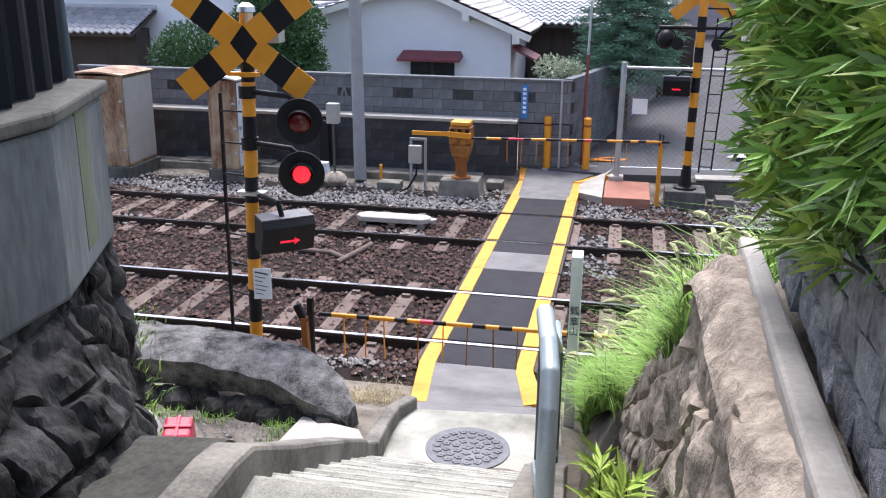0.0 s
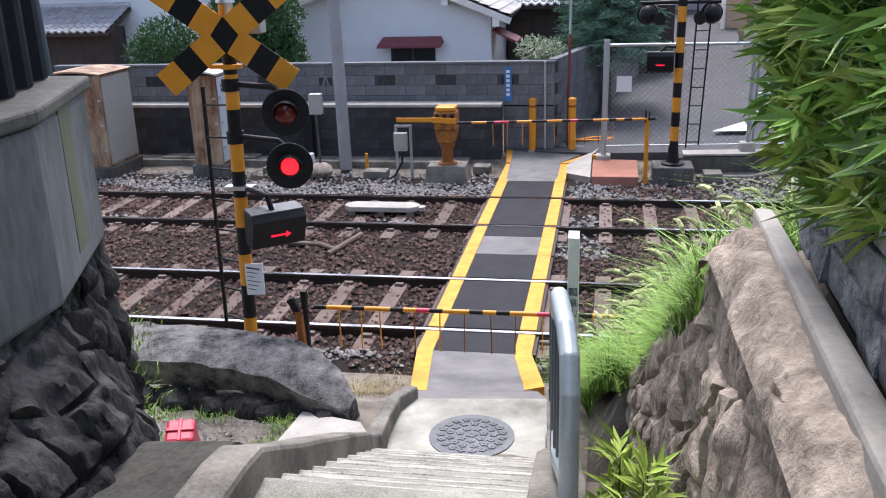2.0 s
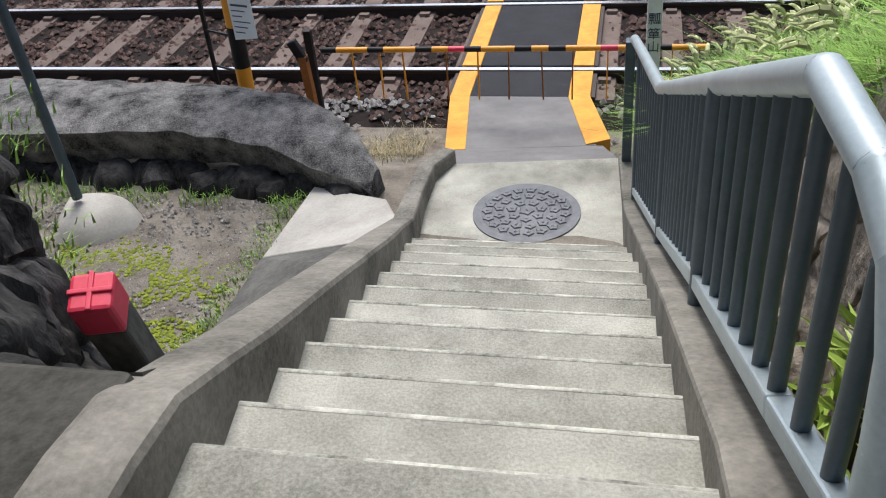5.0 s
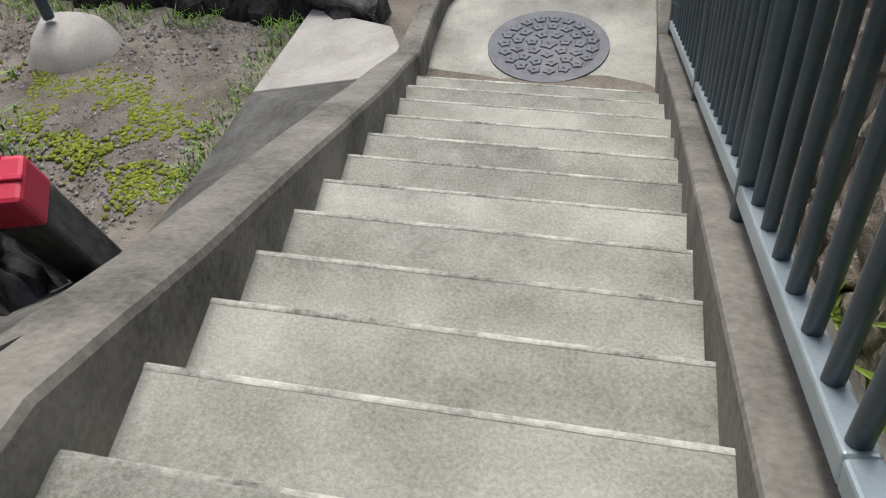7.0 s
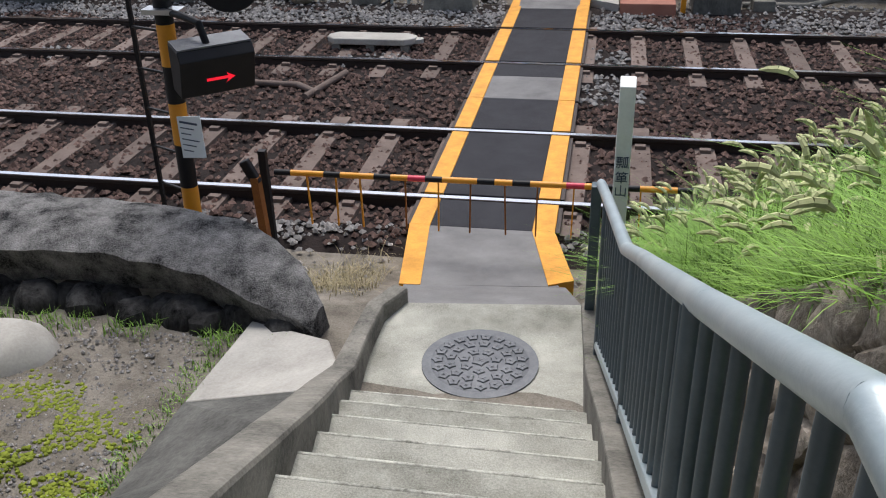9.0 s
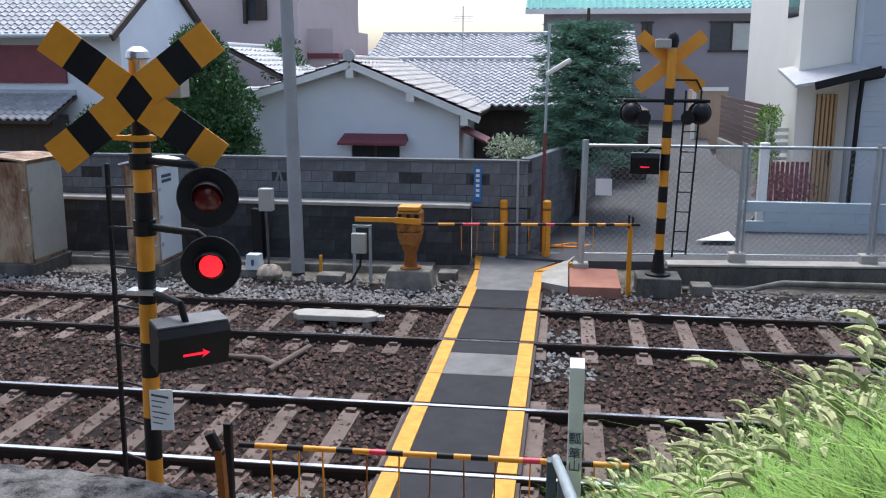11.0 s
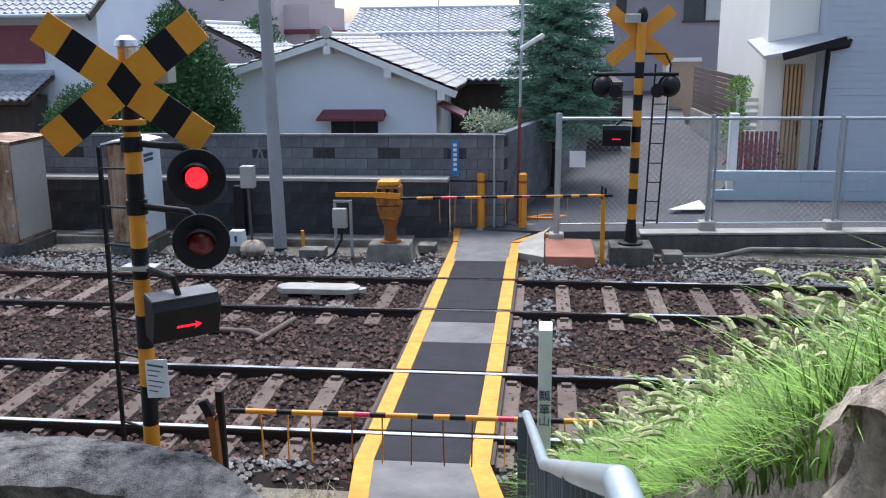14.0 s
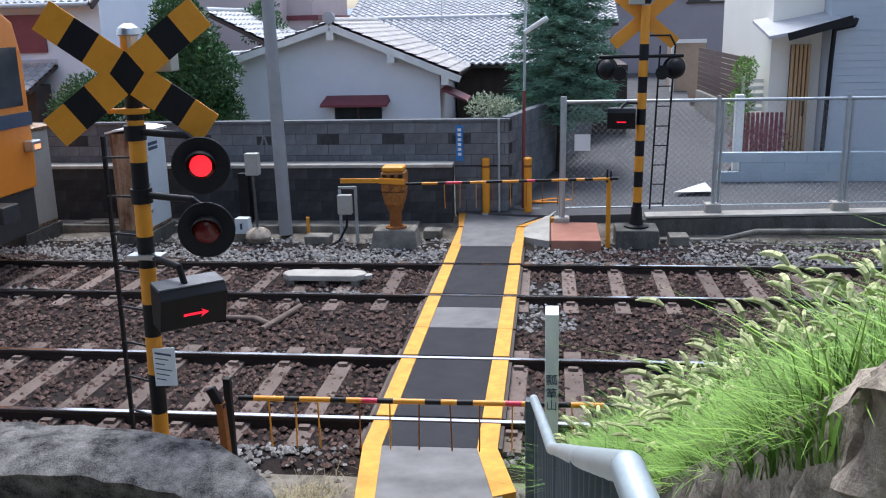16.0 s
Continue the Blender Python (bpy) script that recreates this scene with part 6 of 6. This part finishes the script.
shrub("shrub", "green climbing shrub on the white screen", "shrub", (5.4, 13.0, 0.4), 2.2, [(0, 0, 1.1, 0.28, 1.4), (0.05, 0, 1.8, 0.25, 1.2), (0.1, 0, 0.6, 0.25, 1.2)], 1400, 0.08, 36, LEAF_HEDGE)

# layered cedar beside the street
ce = thing("tree", "bluish green layered cedar beside the street wall", "tree", "garden plants", at=(1.55, 11.6, 0.2))
part("trunk", Shape().tube((0, 0, -0.2), (0.05, 0, 4.2), 0.12, 0.03, n=10), BARK, ce, round_=True)
lim, ndl = Shape(), Shape()
for k in range(96):
    zz = 1.2 + 2.75 * (k / 96)
    a = k * 2.39996
    L = (1.4 - 0.24 * (zz - 1.3)) * r5.uniform(0.7, 1.1)
    d = Vector((math.cos(a), math.sin(a), 0))
    o = Vector((0.02, 0, zz))
    tip = o + d * L + Vector((0, 0, 0.12 - 0.16 * L))
    lim.tube(o, tip, 0.018, 0.006, n=5)
    for _ in range(230):
        u = r5.random() ** 0.7
        c = o.lerp(tip, u) + Vector((r5.gauss(0, 0.11), r5.gauss(0, 0.11), r5.gauss(0, 0.04)))
        w = (d * r5.uniform(0.2, 1.0) + Vector((r5.gauss(0, 0.6), r5.gauss(0, 0.6), r5.uniform(-0.45, 0.25)))).normalized()
        b = w.orthogonal().normalized()
        ln = r5.uniform(0.09, 0.2)
        ndl.add([c - b * 0.012, c + b * 0.012, c + w * ln], [(0, 1, 2)])
        b2 = w.cross(b)
        ndl.add([c - b2 * 0.012, c + b2 * 0.012, c + w * ln], [(0, 1, 2)])
part("limbs", lim, BARK, ce, round_=True)
part("needles", ndl, LEAF_BLUE, ce, "drooping blue green needles", closed=False)

# yew pine hedge over the garden wall
he = thing("hedge", "long leaved yew pine hedge hanging over the wall", "hedge")
rh = random.Random(5)
twigs, leaves, tips = Shape(), Shape(), Shape()


def tuft(c, d, count, L, shape):
    d = d.normalized()
    for i in range(count):
        side = d.orthogonal().normalized()
        side.rotate(Matrix.Rotation(rh.random() * math.tau, 3, d))
        w = (d * rh.uniform(0.25, 1.0) + side * rh.uniform(0.4, 1.0)).normalized()
        b = w.cross(side).normalized() if w.cross(side).length > 1e-3 else w.orthogonal()
        o = c + d * rh.uniform(-0.05, 0.05)
        ln, wd = L * rh.uniform(0.6, 1.2), L * 0.085
        dr = Vector((0, 0, -0.12 * ln))
        shape.add([o, o + w * ln * 0.45 - b * wd, o + w * ln + dr, o + w * ln * 0.45 + b * wd], [(0, 1, 2), (0, 2, 3)])


for k in range(1900):
    y = rh.uniform(-8.3, -5.75)
    z_ = 3.1 + max(0.0, -6.5 - y) * 0.28 + 1.75 * rh.random()
    edge = 1.90 + 0.06 * noise.noise((y * 2.5, z_ * 2.5, 0)) + 0.3 * max(0.0, 3.3 - z_) + 0.06 * max(0.0, -6.4 - y)
    if y > -6.1 and z_ < 3.35:
        continue
    x = edge + 0.04 + abs(rh.gauss(0, 0.13))
    c = Vector((x, y, z_))
    d = Vector((rh.uniform(-0.8, 0.0), rh.uniform(-0.5, 0.7), rh.uniform(-0.2, 0.9)))
    twigs.tube(c + Vector((0.2, 0, -0.12)), c, 0.006, 0.003, n=4)
    tuft(c, d, 20, 0.1, tips if rh.random() < 0.3 and x < edge + 0.1 else leaves)
part("branchwork", twigs, BARK, he)
part("leaves", leaves, LEAF_HEDGE, he, "glossy strap shaped leaves", closed=False)
part("young_leaves", tips, LEAF_TIP, he, "yellow green young shoots", closed=False)
part("trunk", Shape().tube((2.5, -6, 2.8), (2.5, -6, 4.6), 0.05).tube((2.5, -7.4, 2.8), (2.5, -7.4, 4.6), 0.05), BARK, he, round_=True)
sp = thing("plant", "low strap leaved plant at the foot of the stone wall", "plant", at=(0, 0, 0))
s = Shape()
for k in range(46):
    c = Vector((rh.uniform(1.64, 1.76), rh.uniform(-5.75, -4.8), 0))
    c.z = ground_z(c.x, c.y) + rh.uniform(0.05, 0.4)
    tuft(c, Vector((rh.uniform(-0.5, 0.2), rh.uniform(-0.5, 0.5), 1)), 14, 0.11, s)
canes = Shape()
for k in range(44):
    c = Vector((rh.uniform(1.6, 1.74), rh.uniform(-6.45, -5.7), rh.uniform(1.75, 2.15)))
    canes.tube((c.x, c.y, ground_z(c.x, c.y) - 0.1), c, 0.005, 0.003, n=4)
    tuft(c, Vector((rh.uniform(-0.4, 0.3), rh.uniform(-0.5, 0.5), 0.8)), 12, 0.13, s)
part("canes", canes, BARK, sp)
part("leaves", s, LEAF_TIP, sp, closed=False)

# foxtail grass on the mound
rg = random.Random(9)
blades, heads_, stems = Shape(), Shape(), Shape()


def blade(c, lean, h, w, shape, seg=4):
    side = Vector((-lean.y, lean.x, 0)).normalized() * w
    pts = []
    for i in range(seg + 1):
        t = i / seg
        p = c + Vector((0, 0, h * (t - 0.35 * t * t * min(1.2, lean.length * 1.6)))) + lean * (t * t) * h
        pts.append((p - side * (1 - t) * 0.5, p + side * (1 - t) * 0.5))
    shape.add([q for pr in pts for q in pr], [(2 * i, 2 * i + 1, 2 * i + 3, 2 * i + 2) for i in range(seg)])
    return c + Vector((0, 0, h * (1 - 0.35 * min(1.2, lean.length * 1.6)))) + lean * h


for k in range(9000):
    x, y = rg.uniform(1.42, 2.0), rg.uniform(-3.3, -1.0)
    if x < 1.5 - 0.1 * (y + 2.2):
        continue
    blade(Vector((x, y, ground_z(x, y) - 0.02)), Vector((rg.gauss(-0.05, 0.55), rg.gauss(0.0, 0.55), 0)), rg.uniform(0.18, 0.5), rg.uniform(0.008, 0.015), blades)
for k in range(5000):
    y = rg.uniform(-5.5, -3.2)
    x = lerp_table(y, ((-6.2, 1.9), (-3.4, 1.8))) + rg.uniform(0.0, 0.25)
    blade(Vector((x, y, ground_z(x, y) - 0.02)), Vector((rg.gauss(-0.12, 0.5), rg.gauss(0.0, 0.5), 0)), rg.uniform(0.12, 0.34), rg.uniform(0.008, 0.015), blades)
n = 0
while n < 38000:
    x, y = rg.uniform(1.5, 5.6), rg.uniform(-5.6, -1.0)
    if y < -3.0 and x < 1.86 or rg.random() < 0.25 * (x - 1.5) / 3:
        continue
    n += 1
    c = Vector((x, y, ground_z(x, y) - 0.02))
    lean = Vector((rg.gauss(-0.03, 0.6), rg.gauss(0.03, 0.6), 0))
    blade(c, lean, rg.uniform(0.14, 0.42), rg.uniform(0.008, 0.016), blades)
for k in range(1100):
    x, y = rg.uniform(1.55, 5.2), rg.uniform(-5.0, -1.05)
    if y < -3.0:
        x = max(x, 1.95)
    c = Vector((x, y, ground_z(x, y)))
    lean = Vector((rg.gauss(-0.15, 0.28), rg.gauss(0.05, 0.3), 0))
    h = rg.uniform(0.32, 0.54)
    top = blade(c, lean, h, 0.005, stems, 6)
    d = (lean + Vector((0, 0, 0.55))).normalized()
    p = top
    for i in range(4):
        q_ = p + d * 0.028
        heads_.tube(p, q_, (0.005, 0.011, 0.011, 0.009)[i], (0.011, 0.011, 0.009, 0.002)[i], n=6, caps=False)
        p = q_
        d = (d + Vector((lean.x * 2, lean.y * 2, -0.9)) * 0.4).normalized()
gr = thing("grass", "tall bright green grass on the bank beside the railing", "grass", kind="stuff")
part("blades", blades, GRASS, gr, closed=False)
part("stems", stems, GRASS, gr, closed=False)
part("seed_heads", heads_, SEED, gr, "drooping green foxtail heads", closed=False)
# tufts, moss and dry grass round the slab and the track
tu, ms, dy = Shape(), Shape(), Shape()
for k in range(900):
    x = rg.uniform(-3.0, -0.25)
    y = -2.75 + rg.gauss(0, 0.07) - 0.05 * (x > -0.6)
    if noise.noise((x * 2.5, 0, 3)) < -0.15:
        continue
    blade(Vector((x, y, ground_z(x, y))), Vector((rg.gauss(0, 0.5), rg.gauss(0, 0.5), 0)), rg.uniform(0.03, 0.1), 0.008, tu, 2)
for k in range(700):
    t = rg.random()
    x, y = -0.72 + rg.gauss(0, 0.05), -2.7 - 1.5 * t
    blade(Vector((x, y, ground_z(x, y))), Vector((rg.gauss(0, 0.5), rg.gauss(0, 0.5), 0)), rg.uniform(0.02, 0.06), 0.008, tu, 2)
for k in range(220):
    x, y = -0.5 + rg.gauss(0, 0.05), -5.2 + rg.gauss(0, 0.05)
    z_ = rg.choice((2.15, 1.9, 1.75, 1.6)) + rg.gauss(0, 0.05)
    blade(Vector((x + 0.1, y + 0.05, z_)), Vector((rg.gauss(0.4, 0.4), rg.gauss(0.2, 0.4), 0)), rg.uniform(0.03, 0.09), 0.009, tu, 2)
for k in range(2600):
    a, b = rg.choice(((-1.35, -3.5), (-1.6, -3.75), (-1.1, -3.65), (-1.3, -3.95), (-0.95, -3.9), (-1.75, -3.45), (-0.85, -4.15)))
    x, y = a + rg.gauss(0, 0.14), b + rg.gauss(0, 0.09)
    if noise.noise((x * 5, y * 5, 1)) < -0.1 or x > -0.72:
        continue
    ms.ball((x, y, ground_z(x, y) + 0.004), rg.uniform(0.006, 0.016), 6, 4, 0.8)
for k in range(900):
    x, y = -0.45 + rg.gauss(0, 0.16), -1.5 + rg.gauss(0, 0.28)
    if x > -0.19:
        continue
    blade(Vector((x, y, ground_z(x, y) + 0.01)), Vector((rg.gauss(0, 0.8), rg.gauss(0, 0.8), 0)), rg.uniform(0.05, 0.16), 0.006, dy, 3)
tagged(part("grass_tufts", tu, GRASS, closed=False), "short green weeds along the slab and ramp", "grass", kind="stuff")
tagged(part("moss", ms, MOSS, round_=True, closed=False), "yellow green moss patches on bare earth", "moss", kind="stuff")
tagged(part("dry_grass", dy, DRY, closed=False), "pale dry grass beside the crossing", "grass", kind="stuff")
peb = []
for k in range(2600):
    x, y = rg.uniform(-2.6, -0.75), rg.uniform(-4.6, -2.75)
    peb.append((x, y, ground_z(x, y) + 0.006, rg.uniform(0.006, 0.014)))
scatter_stones("gravel", peb, BALLAST_GREY, "fine grey gravel on the bare earth")

# ---- train arriving on the far track ----
tr = thing("train", "orange commuter train with a dark front on the far track", "train", at=(0, 4.4525, 0))
prof = [(-1.36, 1.05), (-1.4, 1.5), (-1.4, 3.0), (-1.25, 3.5), (-0.8, 3.72), (0.8, 3.72), (1.25, 3.5), (1.4, 3.0), (1.4, 1.5), (1.36, 1.05)]
n = len(prof)
bd = Shape().add([(x, y * k, z_) for x, k in ((-19.0, 1), (-0.35, 1), (0.0, 0.9)) for y, z_ in prof], [tuple(range(n))[::-1]] + [(m * n + i, m * n + (i + 1) % n, (m + 1) * n + (i + 1) % n, (m + 1) * n + i) for m in (0, 1) for i in range(n)] + [tuple(range(2 * n, 3 * n))])
part("body", bd, TRAIN_ORANGE, tr, "orange painted steel body", bevel=0.03)
part("front_window", Shape().box(0.0, 0.02, -1.1, 1.1, 2.3, 3.15), GLASS, tr)
part("band", Shape().box(-18.9, -0.4, -1.412, -1.402, 2.0, 2.18), INK, tr, "dark stripe along the side")
part("front_band", Shape().box(0.0, 0.03, -1.26, 1.26, 2.0, 2.2), INK, tr)
part("corner_window", Shape().box(-1.0, -0.4, -1.415, -1.395, 2.35, 3.2), GLASS, tr)
part("step_bar", Shape().box(-0.2, 0.06, -1.32, -1.0, 2.26, 2.31).box(-0.2, 0.06, -1.32, -1.0, 2.2, 2.235), STEEL, tr)
for y in (-1.1, 1.1):
    hd = part("headlight", Shape().box(0.0, 0.16, y - 0.12, y + 0.12, 1.62, 1.78), STEEL, tr, bevel=0.02)
    part("lamp_glass", Shape().box(0.16, 0.165, y - 0.08, y + 0.08, 1.65, 1.72), glow("tail lamp", (1.0, 0.25, 0.1), 1.0), hd)
part("skirt", Shape().box(-18.8, -0.1, -1.3, 1.3, 0.35, 1.05), TRAIN_DARK, tr, bevel=0.03)
part("coupler", Shape().box(-0.3, 0.3, -0.2, 0.2, 0.75, 1.0), TRAIN_DARK, tr, bevel=0.02)
for x in (-2.6, -4.7, -15.0, -17.1):
    for y in (-0.7525, 0.7525):
        wh = part("wheel", Shape().lathe((0, y - 0.06, 0), (0, 1, 0), [(0, 0.43), (0.12, 0.43)], 24), TRAIN_DARK, tr, round_=True)
        wh.location = (x, 0, 0.43)
for x in (-3.2, -6.5, -9.5, -12.5):
    part("side_window", Shape().box(x - 1.6, x - 0.4, -1.412, -1.402, 2.3, 3.1), GLASS, tr)


def motions():
    """The train's arrival and the alternating warning lamps."""
    speed = 11.0
    walk(tr, [(t, pose(-6.5 - speed * (16.0 - t), 4.4525, 0)) for t in (0.0, 4.0, 8.0, 12.0, 14.0, 15.0, 15.5, 16.0)])
    rows = [(0.0, pose(*LIT_AT[1]))]
    k, t = -2, 1.3 - 2 * 0.5585
    while t < 16.0:
        here, there = LIT_AT[(k + 1) % 2], LIT_AT[k % 2]
        rows += [(t - 0.034, pose(*here)), (t, pose(*there))]
        k, t = k + 1, t + 0.5585
    rows.append((16.0, pose(*LIT_AT[(k + 1) % 2])))
    walk(lit, rows)


motions()
